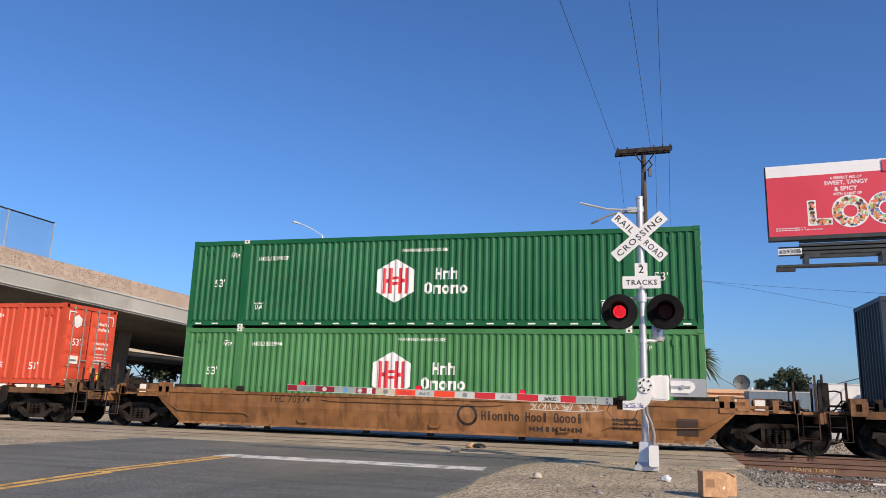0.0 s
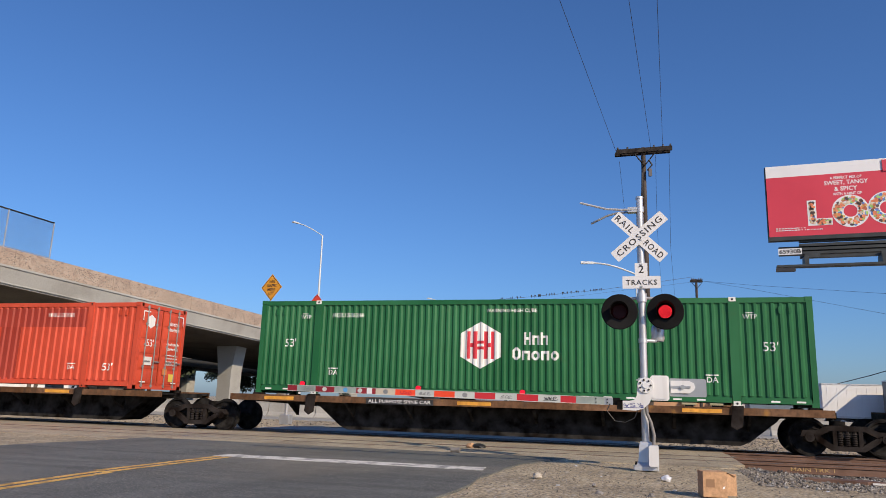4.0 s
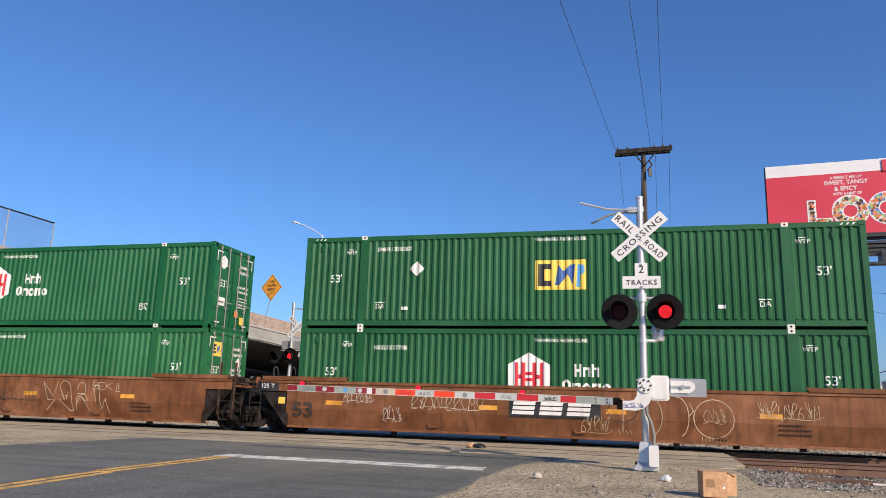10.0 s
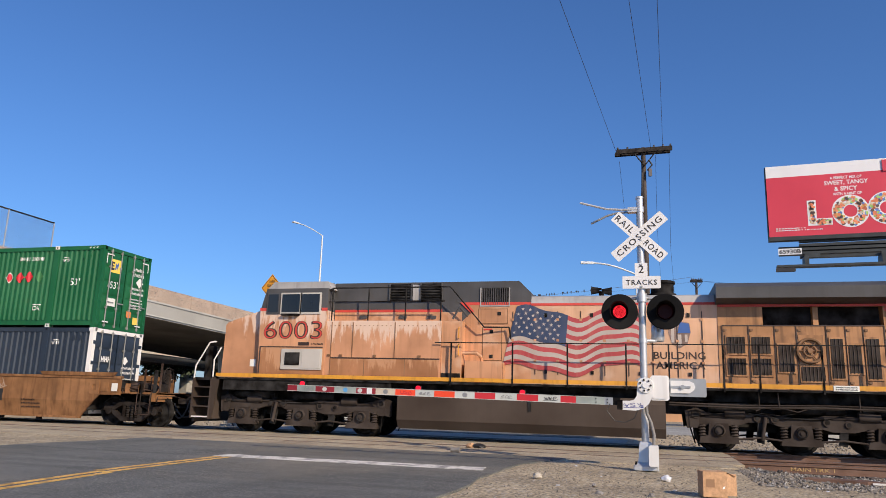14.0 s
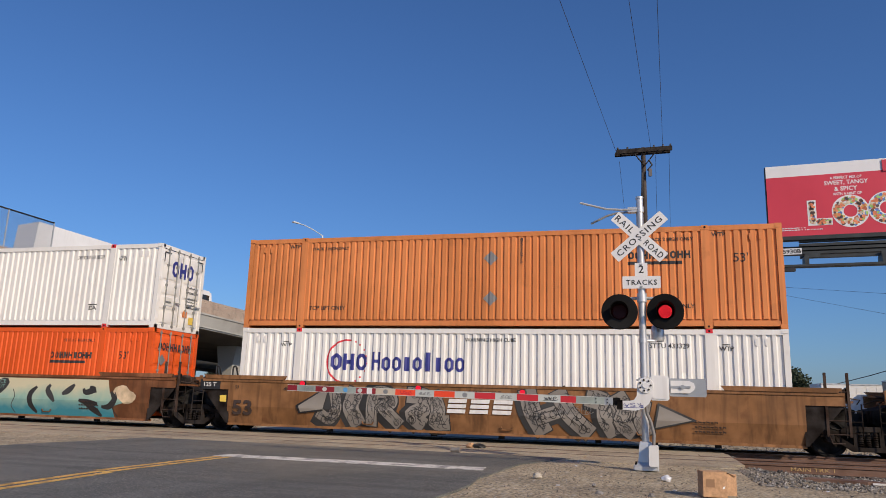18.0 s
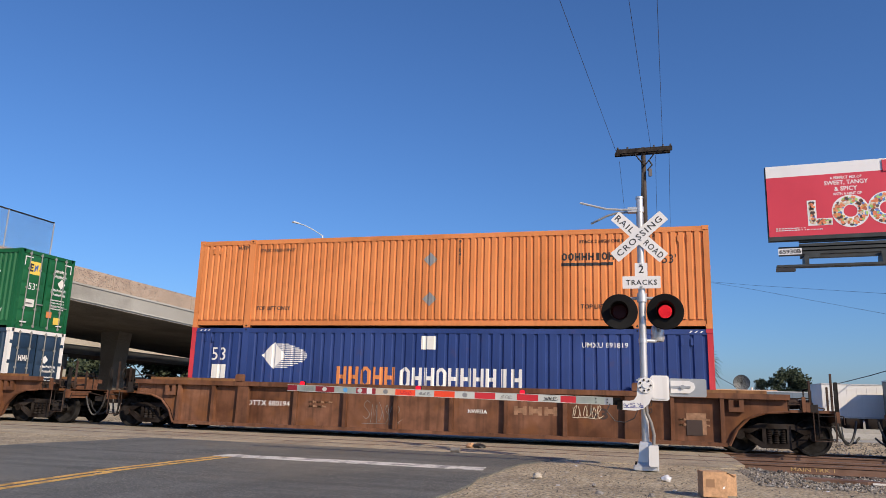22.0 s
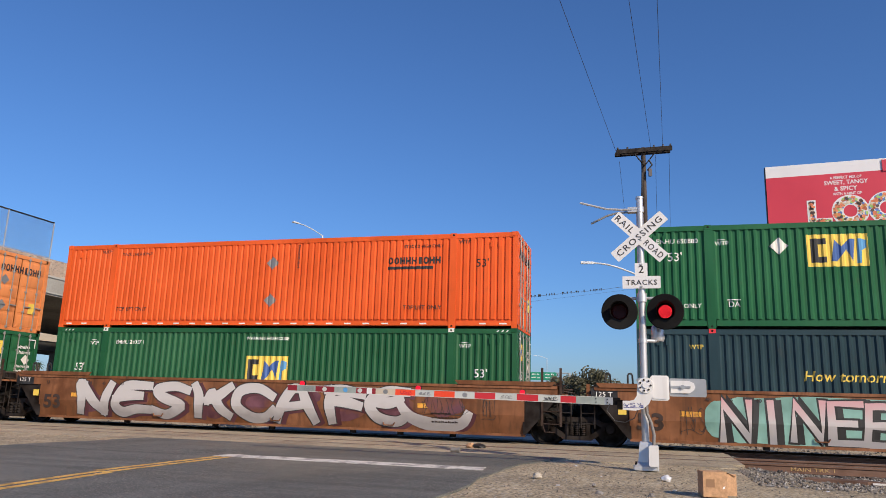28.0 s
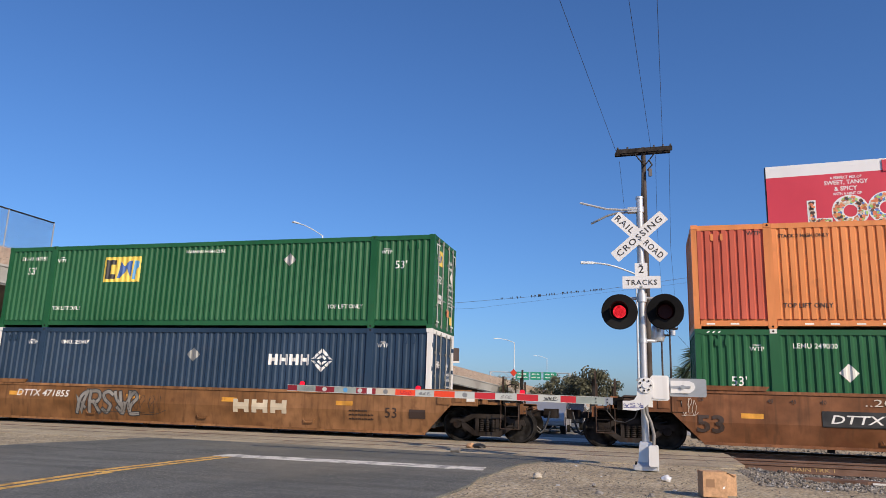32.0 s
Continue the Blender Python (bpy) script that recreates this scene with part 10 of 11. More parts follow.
def diamond_sign(name, at, half, paint, lines, label, post=None, yaw=-14):
    g = thing(name, label, "road sign", at=pose(*at, 0, 0, yaw))
    part("sign_face", MB().prism([(0, -half), (half, 0), (0, half), (-half, 0)], -0.02, 0.0), paint, g)
    e = half * 0.93
    k = half * 0.89
    part("sign_border", upright(flat([[(0, -e), (e, 0), (k, 0), (0, -k)], [(e, 0), (0, e), (0, k), (k, 0)], [(0, e), (-e, 0), (-k, 0), (0, k)], [(-e, 0), (0, -e), (0, -k), (-k, 0)]]), 0, -0.02, 0, 0.006), INK_BLACK, g)
    for i, (t, w) in enumerate(lines):
        z = half * (0.42 - 0.28 * i)
        part("marking", upright(fit_letters(t, w * half, 0.20 * half, 0.02), 0, -0.02, z, 0.008), INK_BLACK, g)
    if post:
        part("post", MB().tube(post, 0.04, 8), GALV, g)
    return g


diamond_sign("warning_sign", (-32.9, 59.72, 10.95), 1.24, SIGN_YEL, [("THRU", 0.55), ("TRAFFIC", 0.95), ("MERGE", 0.75), ("LEFT", 0.5)], "amber diamond warning sign with black words, on the overpass", [(-0.02, 0.03, -0.8), (-0.25, 0.05, -1.9), (-0.7, 0.02, -3.0), (-0.7, 0.02, -3.5)])
diamond_sign("work_sign", (-31.3, 66.0, 10.35), 0.92, SIGN_RED, [], "orange-red diamond work sign fixed to a lamp pole", [(0.0, 0.05, 0.6), (0.10, 0.15, -0.9)])
tagged(part("street_name_sign", MB().box(-31.7, -30.5, 65.9, 65.95, 9.15, 9.42), SIGN_GREEN, None), "small green street-name sign on a lamp pole", "road sign")
diamond_sign("work_sign", (-23.80, 88.99, 7.70), 0.60, SIGN_RED, [], "orange-red diamond work sign on the ramp", [(0, 0.05, 0.5), (0, 0.05, -1.6)])
diamond_sign("work_sign", (-20.69, 118.31, 6.20), 0.62, SIGN_RED, [], "small orange-red work sign in the distance", [(0, 0.05, 0.5), (0, 0.05, -3.0)])

# overhead direction signs
gan = thing("sign_gantry", "steel sign gantry with three green direction boards", "sign gantry")
ga, gb = Vector((-24.91, 120.37, 5.94)), Vector((-12.31, 123.87, 6.06))
tr = MB()
for dz in (-0.45, 0.45):
    tr.cyl(ga + Vector((0, 0, dz)), gb + Vector((0, 0, dz)), 0.09, 6)
for i in range(12):
    p, q = ga.lerp(gb, i / 12), ga.lerp(gb, (i + 1) / 12)
    tr.cyl(p + Vector((0, 0, -0.45 if i % 2 else 0.45)), q + Vector((0, 0, 0.45 if i % 2 else -0.45)), 0.05, 5)
part("truss", tr, GALV, gan)
for p in (ga, gb):
    part("gantry_leg", MB().cyl((p.x, p.y, 0), (p.x, p.y, p.z + 0.5), 0.16, 8), GALV, gan)
for x0, x1 in ((913, 936), (939, 958), (962, 985)):
    a, b = (x0 - 868) / 140, (x1 - 868) / 140
    p, q = ga.lerp(gb, a), ga.lerp(gb, b)
    w = (q - p).length
    bd = part("sign_board", MB().box(0, w, -0.06, 0.0, -0.75, 0.55), SIGN_GREEN, gan, at=pose(p.x, p.y - 0.2, p.z, 0, 0, 15.5))
    part("marking", upright(blocks("oho ho", w * 0.7, 0.26, w * 0.12, 0.08), 0, -0.06, 0, 0.01), INK_WHITE, bd)
    part("marking", upright(blocks("ohoh oho", w * 0.8, 0.26, w * 0.1, -0.45), 0, -0.06, 0, 0.01), INK_WHITE, bd)

# far board on the ramp
fb = thing("far_billboard", "dark-backed billboard with white trim beyond the ramp", "billboard", at=pose(*(-36.75, 131.05, 9.89), 0, 0, 20))
part("board", MB().box(-3.6, 3.6, -0.2, 0.2, -1.2, 1.2), INK_BROWN, fb)
part("trim", MB().box(-3.7, 3.7, -0.25, 0.25, -1.5, -1.2), HAND_WHITE, fb)
part("support", MB().cyl((0, 0, -9.0), (0, 0, -1.2), 0.3, 8), GALV, fb)


ARM_WOOD = mat("tarred_crossarm_wood", (0.016, 0.012, 0.010), 0.9, fade=0.3, fade_scale=3.0, spec=0.1)


def wood_pole(base, top_z, label, arm=2.44, r=0.15, yaw=0.0, arms=1, tilt=0.0):
    x, y, z = base
    g = thing("utility_pole", label, "utility pole", at=pose(x, y, z, 0, 0, yaw))
    h = top_z - z
    part("pole", MB().cyl((0, 0, 0), (0, 0, h), r, 14, r * 0.68), WOOD_POLE, g)
    for k in range(arms):
        za = h - 0.18 - 0.75 * k
        q = tilt * arm / 2
        bar_ = [(-arm / 2, za - 0.10 - q), (arm / 2, za - 0.10 + q), (arm / 2, za + 0.10 + q), (-arm / 2, za + 0.10 - q)]
        part("crossarm", MB().prism(bar_, -r - 0.12, -r), ARM_WOOD, g)
        part("crossarm", MB().prism(bar_, r * 0.7, r * 0.7 + 0.12), ARM_WOOD, g)
        for s_ in (-1, 1):
            part("brace", MB().cyl((s_ * 0.55, -r - 0.06, za - 0.03), (0, -r - 0.02, za - 0.75), 0.03, 6), ARM_WOOD, g)
        for s_ in (-0.95, -0.6, 0.35, 0.68, 0.95):
            part("insulator", MB().lathe([(0.03, 0.0), (0.055, 0.03), (0.03, 0.07), (0.05, 0.10), (0.0, 0.14)], 10, (s_ * arm / 2, -r - 0.06, za + 0.09 + s_ * q), "z"), CERAMIC, g)
    return g


UP = (0.11, 33.12, 12.80)
pole1 = wood_pole((UP[0], UP[1], -0.14), UP[2], "weathered wooden utility pole with a single crossarm", 2.5, 0.15, 12.0, 1, 0.09)
part("riser", MB().tube([(-0.12, -0.2, UP[2] - 1.1), (-0.16, -0.2, UP[2] - 2.2), (-0.10, -0.18, UP[2] - 4.2)], 0.03, 6).tube([(0.2, -0.2, UP[2] - 0.5), (0.34, -0.22, UP[2] - 0.75), (0.12, -0.2, UP[2] - 1.0)], 0.035, 6), WIRE, pole1)
part("cutout", MB().box(0.16, 0.30, -0.32, -0.2, UP[2] - 1.3, UP[2] - 0.95, 0.02), CERAMIC, pole1)
p2 = wood_pole((4.59, 69.86, 0.0), 12.87, "tall thin wooden utility pole beyond the palm", 1.0, 0.16, 10.0, 1)
p3 = wood_pole((2.75, 90.61, 0.0), 10.66, "short leaning utility pole with transformer", 1.8, 0.14, 10.0)
part("transformer", MB().cyl((0.35, -0.1, 9.69), (0.35, -0.1, 10.27), 0.3, 12), ALUMINIUM, p3)
wood_pole((1.87, 93.54, 0.0), 10.15, "dark utility pole with one crossarm in the distance", 2.0, 0.14, 10.0)


def cable(name, pts, label, r=0.012, sag=0.0):
    """Wires as one thin bent rod each."""
    path = []
    for (a, b) in zip(pts, pts[1:]):
        a, b = Vector(a), Vector(b)
        for i in range(12):
            t = i / 12
            p = a.lerp(b, t)
            p.z -= sag * 4 * t * (1 - t)
            path.append(p)
    path.append(Vector(pts[-1]))
    return tagged(part(name, MB().tube(path, r, 5), WIRE, None), label, "cable")


cable("power_line", [(-1.06, 32.55, 12.43), (-1.98, 17.82, 11.67), (-3.00, 8.83, 12.64)], "thin overhead power cable from the pole's crossarm", 0.008)
cable("power_line", [(0.45, 33.03, 12.69), (-0.20, 18.40, 11.78), (-0.73, 9.54, 12.81)], "thin overhead power cable beside the first", 0.008)
cable("power_line", [(0.98, 33.26, 12.79), (0.53, 18.60, 11.80), (0.26, 9.81, 12.84)], "thin overhead power cable over the road", 0.008)
cable("power_line", [(-0.95, 32.77, 12.09), (-1.10, 47.91, 13.52), (1.93, 91.96, 10.08)], "thin cable running away to distant poles", 0.008, 0.0)
cable("power_line", [(0.65, 33.14, 12.42), (0.91, 48.62, 12.86), (2.19, 92.02, 10.15)], "thin cable running away behind the sign", 0.008)
cable("power_line", [(1.25, 33.37, 12.65), (1.88, 53.25, 12.30), (3.59, 89.13, 10.60)], "thin cable dropping away to a short pole", 0.010)
cable("bird_wire", [(-30.29, 63.87, 9.89), (-15.28, 59.69, 9.42), (-9.65, 62.15, 10.22), (-3.60, 64.70, 11.18), (4.44, 69.52, 13.04)], "sagging cable with small birds perched on it", 0.014)
cable("power_line", [(-31.18, 65.88, 9.27), (-14.81, 64.05, 9.51), (4.48, 69.73, 12.61)], "lower sagging cable between poles", 0.008)
cable("power_line", [(4.63, 69.74, 12.76), (8.47, 63.88, 10.96), (15.87, 56.01, 7.93)], "thin cable from the tall pole across the lot", 0.010)
cable("power_line", [(4.63, 69.75, 12.71), (8.48, 63.82, 11.28), (15.91, 55.72, 9.29)], "thin upper cable from the tall pole", 0.010)
cable("power_line", [(3.63, 89.38, 9.51), (6.13, 75.24, 4.57), (8.20, 71.90, 3.05)], "cable slanting down to a low roof", 0.022)
cable("power_line", [(12.47, 56.10, 3.14), (13.54, 52.07, 3.56), (15.52, 48.20, 4.36)], "cable rising over the trailers", 0.028)

# birds along the wire
BIRD = mat("black_feathers", (0.012, 0.012, 0.014), 0.6, fade=0.3)
bm_ = MB()
rb = random.Random(9)
wa, wb, wc = Vector((-9.65, 62.15, 10.22)), Vector((-3.60, 64.70, 11.18)), Vector((-15.28, 59.69, 9.42))
for k in range(46):
    t = rb.random() ** 0.8
    p = wa.lerp(wb, t) if k % 6 else wc.lerp(wa, rb.uniform(0.6, 1.0))
    s_ = rb.uniform(0.045, 0.06)
    bm_.lathe([(0.0, 0.0), (s_ * 0.7, s_ * 0.6), (s_ * 0.8, s_ * 1.4), (s_ * 0.45, s_ * 2.0), (s_ * 0.4, s_ * 2.4), (0.0, s_ * 2.7)], 7, p + Vector((0, 0, 0.01)), "z")
    bm_.add([p + Vector((-0.3 * s_, 0, s_ * 0.4)), p + Vector((0.3 * s_, 0, s_ * 0.4)), p + Vector((0.2 * s_, 0.1, -s_ * 1.3)), p + Vector((-0.2 * s_, 0.1, -s_ * 1.3))], [(0, 1, 2, 3), (3, 2, 1, 0)])
tagged(part("birds", bm_, BIRD, None), "small dark birds sitting in a row on the cable", "birds", kind="stuff")

# ------------------------------------------------------------------ billboard
BOARD_RED = mat("crimson_poster_print", (0.62, 0.045, 0.075), 0.5, fade=0.05, fade_scale=0.5)
BOARD_WHITE = mat("white_poster_print", (0.80, 0.80, 0.80), 0.5, fade=0.04)
BOARD_FRAME = mat("dark_green_steel", (0.022, 0.028, 0.029), 0.55, fade=0.2, fade_scale=1.0, streak=0.3)
bba, bbb = Vector((7.35, 46.59, 15.82)), Vector((13.79, 45.97, 15.73))
yaw_b = math.degrees(math.atan2(bbb.y - bba.y, bbb.x - bba.x))
bb = thing("billboard", "large red billboard with white top strip and food-filled letters", "billboard", at=pose(bba.x, bba.y, 0, 0, 0, yaw_b))
BT, BB_ = bba.z, 11.59
BW = 14.6
part("poster", MB().box(0, BW, -0.05, 0.0, BB_ - 0.18, BT - 0.72), BOARD_RED, bb)
part("top_strip", MB().box(0, BW, -0.05, 0.0, BT - 0.72, BT), BOARD_WHITE, bb)
part("frame", MB().box(-0.06, BW, 0.0, 0.5, BB_ - 0.28, BT - 0.02), BOARD_FRAME, bb)
part("bottom_trim", MB().box(-0.06, BW, -0.10, 0.4, BB_ - 0.42, BB_ - 0.185), BOARD_FRAME, bb)
def bbx(px):
    return (px - 1354) / 214 * (bbb - bba).length
k_ = (bbb - bba).length / 214
for t, px, zz, w, hh in (("A PERFECT MIX OF", 1496, BT - 0.98, 55, 0.17), ("SWEET, TANGY", 1496, BT - 1.30, 76, 0.30), ("& SPICY", 1495, BT - 1.66, 40, 0.27), ("WITH A HINT OF", 1497, BT - 1.98, 50, 0.17)):
    part("marking", upright(fit_letters(t, w * k_, hh, 0.02), bbx(px), -0.05, zz, 0.01), BOARD_WHITE, bb)
part("marking", upright(blocks("ohohohohii", 55 * k_, 0.06), bbx(1366), -0.05, BB_ + 0.28, 0.01), BOARD_WHITE, bb)
part("marking", upright(blocks("ohohohohiihlnno", 84 * k_, 0.06), bbx(1366), -0.05, BB_ + 0.16, 0.01), BOARD_WHITE, bb)
part("poster_flap", MB().box(bbx(1560), bbx(1560) + 1.6, -0.12, -0.05, BT - 0.78, BT - 0.10), BOARD_RED, bb)
FOOD = [mat("food_print", c, 0.5, fade=0.25, fade_scale=4.0) for c in ((0.70, 0.42, 0.10), (0.55, 0.16, 0.06), (0.12, 0.25, 0.60), (0.35, 0.55, 0.12), (0.75, 0.62, 0.45), (0.10, 0.06, 0.05), (0.80, 0.25, 0.10))]
zl = BT - 3.05
hl = 1.55
def ring_polys(cx, cz, ro, ri, n=28):
    return [[(cx + ro * math.sin(2 * math.pi * i / n), cz + ro * math.cos(2 * math.pi * i / n)), (cx + ri * math.sin(2 * math.pi * i / n), cz + ri * math.cos(2 * math.pi * i / n)), (cx + ri * math.sin(2 * math.pi * (i + 1) / n), cz + ri * math.cos(2 * math.pi * (i + 1) / n)), (cx + ro * math.sin(2 * math.pi * (i + 1) / n), cz + ro * math.cos(2 * math.pi * (i + 1) / n))] for i in range(n)]
Lx, O1, O2 = bbx(1425), bbx(1500), bbx(1562)
part("poster_letter", upright(flat([rect(Lx, Lx + 0.48, zl - hl / 2, zl + hl / 2), rect(Lx + 0.48, Lx + 1.30, zl - hl / 2, zl - hl / 2 + 0.42)]), 0, -0.05, 0, 0.008), BOARD_WHITE, bb)
part("poster_letter", upright(flat(ring_polys(O1, zl, 0.98, 0.36)), 0, -0.05, 0, 0.008), BOARD_WHITE, bb)
part("poster_letter", upright(flat(ring_polys(O2, zl + 0.08, 0.98, 0.36)), 0, -0.05, 0, 0.008), BOARD_WHITE, bb)
rf = random.Random(21)
bits = [[] for _ in FOOD]
def bit(cx, cz, r_):
    k = rf.randrange(len(FOOD))
    bits[k].append(blob(cx, cz, r_ * rf.uniform(0.7, 1.2), r_ * rf.uniform(0.7, 1.2), rf.randrange(999), 9, 0.12))
for i in range(64):
    bit(Lx + rf.uniform(0.13, 0.35), zl + rf.uniform(-0.66, 0.66), 0.09)
    bit(Lx + rf.uniform(0.5, 1.18), zl - hl / 2 + rf.uniform(0.10, 0.32), 0.09)
for cx, cz in ((O1, zl), (O2, zl + 0.08)):
    for i in range(170):
        a, r_ = rf.uniform(0, 6.28), rf.uniform(0.48, 0.86)
        bit(cx + r_ * math.cos(a), cz + r_ * math.sin(a), 0.09)
for i, (polys, m) in enumerate(zip(bits, FOOD)):
    for j in range(0, len(polys), 200):
        tagged(part("poster_food", upright(flat(polys[j:j + 200]), 0, -0.05, 0, 0.010 + 0.002 * i), m, bb), kind="stuff")
# service deck and supports
z_s = 11.29
for k in range(5):
    part("louvre_slat", MB().box(bbx(1407), BW - 1.5, 0.1, 0.35, z_s - 0.24 - 0.24 * k, z_s - 0.08 - 0.24 * k), BOARD_FRAME, bb)
part("service_deck", MB().box(bbx(1362), BW - 0.5, -1.0, -0.35, 9.40, 9.52), BOARD_FRAME, bb)
part("flood_light", MB().box(bbx(1360), bbx(1394), -1.15, -0.85, 9.12, 9.32, 0.02), INK_BLACK, bb)
for px in (1415, 1545):
    part("deck_bracket", MB().box(bbx(px) - 0.12, bbx(px) + 0.12, -0.9, 0.4, z_s - 1.75, z_s - 1.25).box(bbx(px), bbx(px) + 0.8, -0.1, 0.1, z_s - 1.2, z_s - 0.95), BOARD_FRAME, bb)
part("number_plate", MB().box(bbx(1366), bbx(1407), -1.05, -1.0, z_s - 1.18, z_s - 0.82), BOARD_WHITE, bb)
part("marking", upright(fit_letters("65930B", 38 * k_, 0.27, 0.03), bbx(1386.5), -1.05, z_s - 1.0, 0.008), INK_BLACK, bb)
part("support_column", MB().cyl((9.5, 0.9, -0.1), (9.5, 0.9, BT - 0.4), 0.55, 20), BOARD_FRAME, bb)
part("support_beam", MB().box(0.5, BW - 0.5, 0.5, 0.9, z_s - 0.9, z_s - 0.4), BOARD_FRAME, bb)

# ------------------------------------------------------------------ trees, lot and buildings
LEAF = mat("dusty_leaves", (0.034, 0.052, 0.022), 0.7, fade=0.45, fade_scale=1.2, spec=0.2)
LEAF_DRY = mat("dry_olive_leaves", (0.085, 0.085, 0.045), 0.7, fade=0.45, fade_scale=1.0, spec=0.2)
PALM = mat("palm_fronds", (0.055, 0.085, 0.030), 0.6, fade=0.4, fade_scale=1.5, spec=0.25)
BARK = mat("rough_bark", (0.11, 0.085, 0.065), 0.9, fade=0.3, fade_scale=3.0, bump=0.5)


def tree(base, height, spread, seed, leaf, label, clumps=30, per=190):
    r = random.Random(seed)
    x, y, z = base
    g = thing("tree", label, "tree", at=pose(x, y, z))
    tr_ = MB().cyl((0, 0, -0.2), (0.1, 0, height * 0.42), height * 0.035, 8, height * 0.022)
    centres = []
    for k in range(clumps):
        a, q = r.uniform(0, 6.28), r.random() ** 0.6
        cz = height * r.uniform(0.38, 0.96)
        w = spread * math.sqrt(max(0.05, 1 - ((cz / height - 0.62) / 0.42) ** 2)) * q
        c = Vector((w * math.cos(a), w * math.sin(a), cz))
        centres.append((c, spread * r.uniform(0.16, 0.30)))
        if k < 9:
            tr_.cyl((0.1, 0, height * r.uniform(0.25, 0.42)), c, height * 0.012, 5, height * 0.004)
    part("trunk", tr_, BARK, g)
    v, f = [], []
    for c, rad in centres:
        for _ in range(per):
            d = Vector((r.gauss(0, 1), r.gauss(0, 1), r.gauss(0, 0.75)))
            p = c + d.normalized() * rad * r.uniform(0.5, 1.15)
            s_ = rad * r.uniform(0.12, 0.24)
            n1 = Vector((r.gauss(0, 1), r.gauss(0, 1), r.gauss(0, 1))).normalized()
            n2 = n1.orthogonal().normalized()
            n3 = n1.cross(n2)
            o = len(v)
            v += [p + n2 * s_, p + n3 * s_ * 0.7, p - n2 * s_, p - n3 * s_ * 0.7]
            f.append((o, o + 1, o + 2, o + 3))
    tagged(part("crown", MB().add(v, f), leaf, g), kind="stuff")
    return g


tree((-8.23, 114.04, 0.0), 6.4, 4.0, 1, LEAF_DRY, "olive-green spreading tree beyond the tracks", 34)
tree((-12.78, 121.25, 0.0), 5.8, 3.4, 2, LEAF_DRY, "thin dry-leaved tree by the road sign gantry", 22, 120)
tree((-6.30, 130.53, 0.0), 5.0, 3.0, 12, LEAF, "small dark tree at the end of the road", 20, 120)
tree((-16.06, 117.19, 0.0), 4.6, 3.0, 3, LEAF_DRY, "sparse brownish tree near the gantry", 20, 100)
tree((-20.28, 108.45, 0.0), 5.0, 2.6, 4, LEAF_DRY, "bushy dry tree at the foot of the ramp", 22, 120)
tree((19.0, 110.65, 0.0), 7.0, 2.9, 5, LEAF, "dense dark green rounded tree behind roofs", 60)
tree((15.8, 112.03, 0.0), 5.7, 1.7, 6, LEAF, "smaller dark green tree behind roofs", 34)
tree((-62.50, 83.35, 0.0), 8.2, 6.0, 7, LEAF, "broad green tree seen under the overpass", 34)
tree((-74.12, 85.37, 0.0), 8.4, 5.6, 8, LEAF, "green tree beyond the underpass", 30)
tree((-59.43, 100.04, 0.0), 7.4, 5.0, 11, LEAF, "green tree far under the ramp", 24)


def palm(base, height, crown_r, seed, label, fronds=46):
    r = random.Random(seed)
    x, y, z = base
    g = thing("palm_tree", label, "palm tree", at=pose(x, y, z))
    part("trunk", MB().cyl((0, 0, -0.2), (0, 0, height), 0.34, 10, 0.26), BARK, g)
    for k in range(fronds):
        a = 2.399 * k
        up = 1.35 - 2.15 * (k / fronds)
        v, f = [], []
        n = 7
        d = Vector((math.cos(a), math.sin(a), 0))
        sd = Vector((-d.y, d.x, 0))
        L = crown_r * r.uniform(0.85, 1.1)
        for i in range(n + 1):
            t = i / n
            p = Vector((0, 0, height)) + d * L * t * math.cos(up * (1 - 0.3 * t)) + Vector((0, 0, L * (math.sin(up) * t - 0.55 * t * t)))
            w = L * (0.10 if fronds < 40 else 0.055) * math.sin(math.pi * min(1, t * 0.9 + 0.08))
            v += [p - sd * w - Vector((0, 0, w * 0.7)), p, p + sd * w - Vector((0, 0, w * 0.7))]
        for i in range(n):
            o = 3 * i
            f += [(o, o + 1, o + 4, o + 3), (o + 1, o + 2, o + 5, o + 4)]
        part("frond", MB().add(v, f), PALM, g)
    return g


palm((5.30, 80.78, 0.0), 6.45, 2.35, 1, "bushy date palm with drooping fronds", 120)
palm((4.51, 96.45, 0.0), 5.48, 2.1, 2, "shorter palm beside the utility poles", 90)
palm((-97.86, 99.91, 0.0), 5.53, 1.4, 3, "slender distant fan palm", 18)
palm((-100.83, 104.38, 0.0), 5.46, 1.3, 4, "second slender distant fan palm", 18)

TAN_WALL = mat("tan_stucco", (0.52, 0.30, 0.16), 0.85, fade=0.1, streak=0.2, streak_col=(0.3, 0.18, 0.1))
BLUE_WALL = mat("blue_grey_corrugated_steel", (0.15, 0.20, 0.25), 0.5, metal=0.2, fade=0.12, fade_scale=0.3, streak=0.2)
TRAILER_WHITE = mat("white_trailer_skin", (0.70, 0.71, 0.72), 0.4, fade=0.06, streak=0.15, streak_col=(0.4, 0.4, 0.4))
TRAILER_GREY = mat("grey_trailer_skin", (0.13, 0.145, 0.15), 0.5, fade=0.12, streak=0.2)
TAN_PALE = mat("pale_tan_stucco", (0.66, 0.42, 0.25), 0.85, fade=0.1, streak=0.15)
AWNING = mat("olive_canvas", (0.34, 0.31, 0.19), 0.9, fade=0.15)
BANNER_BLUE = mat("blue_banner_cloth", (0.02, 0.09, 0.50), 0.6, fade=0.1)
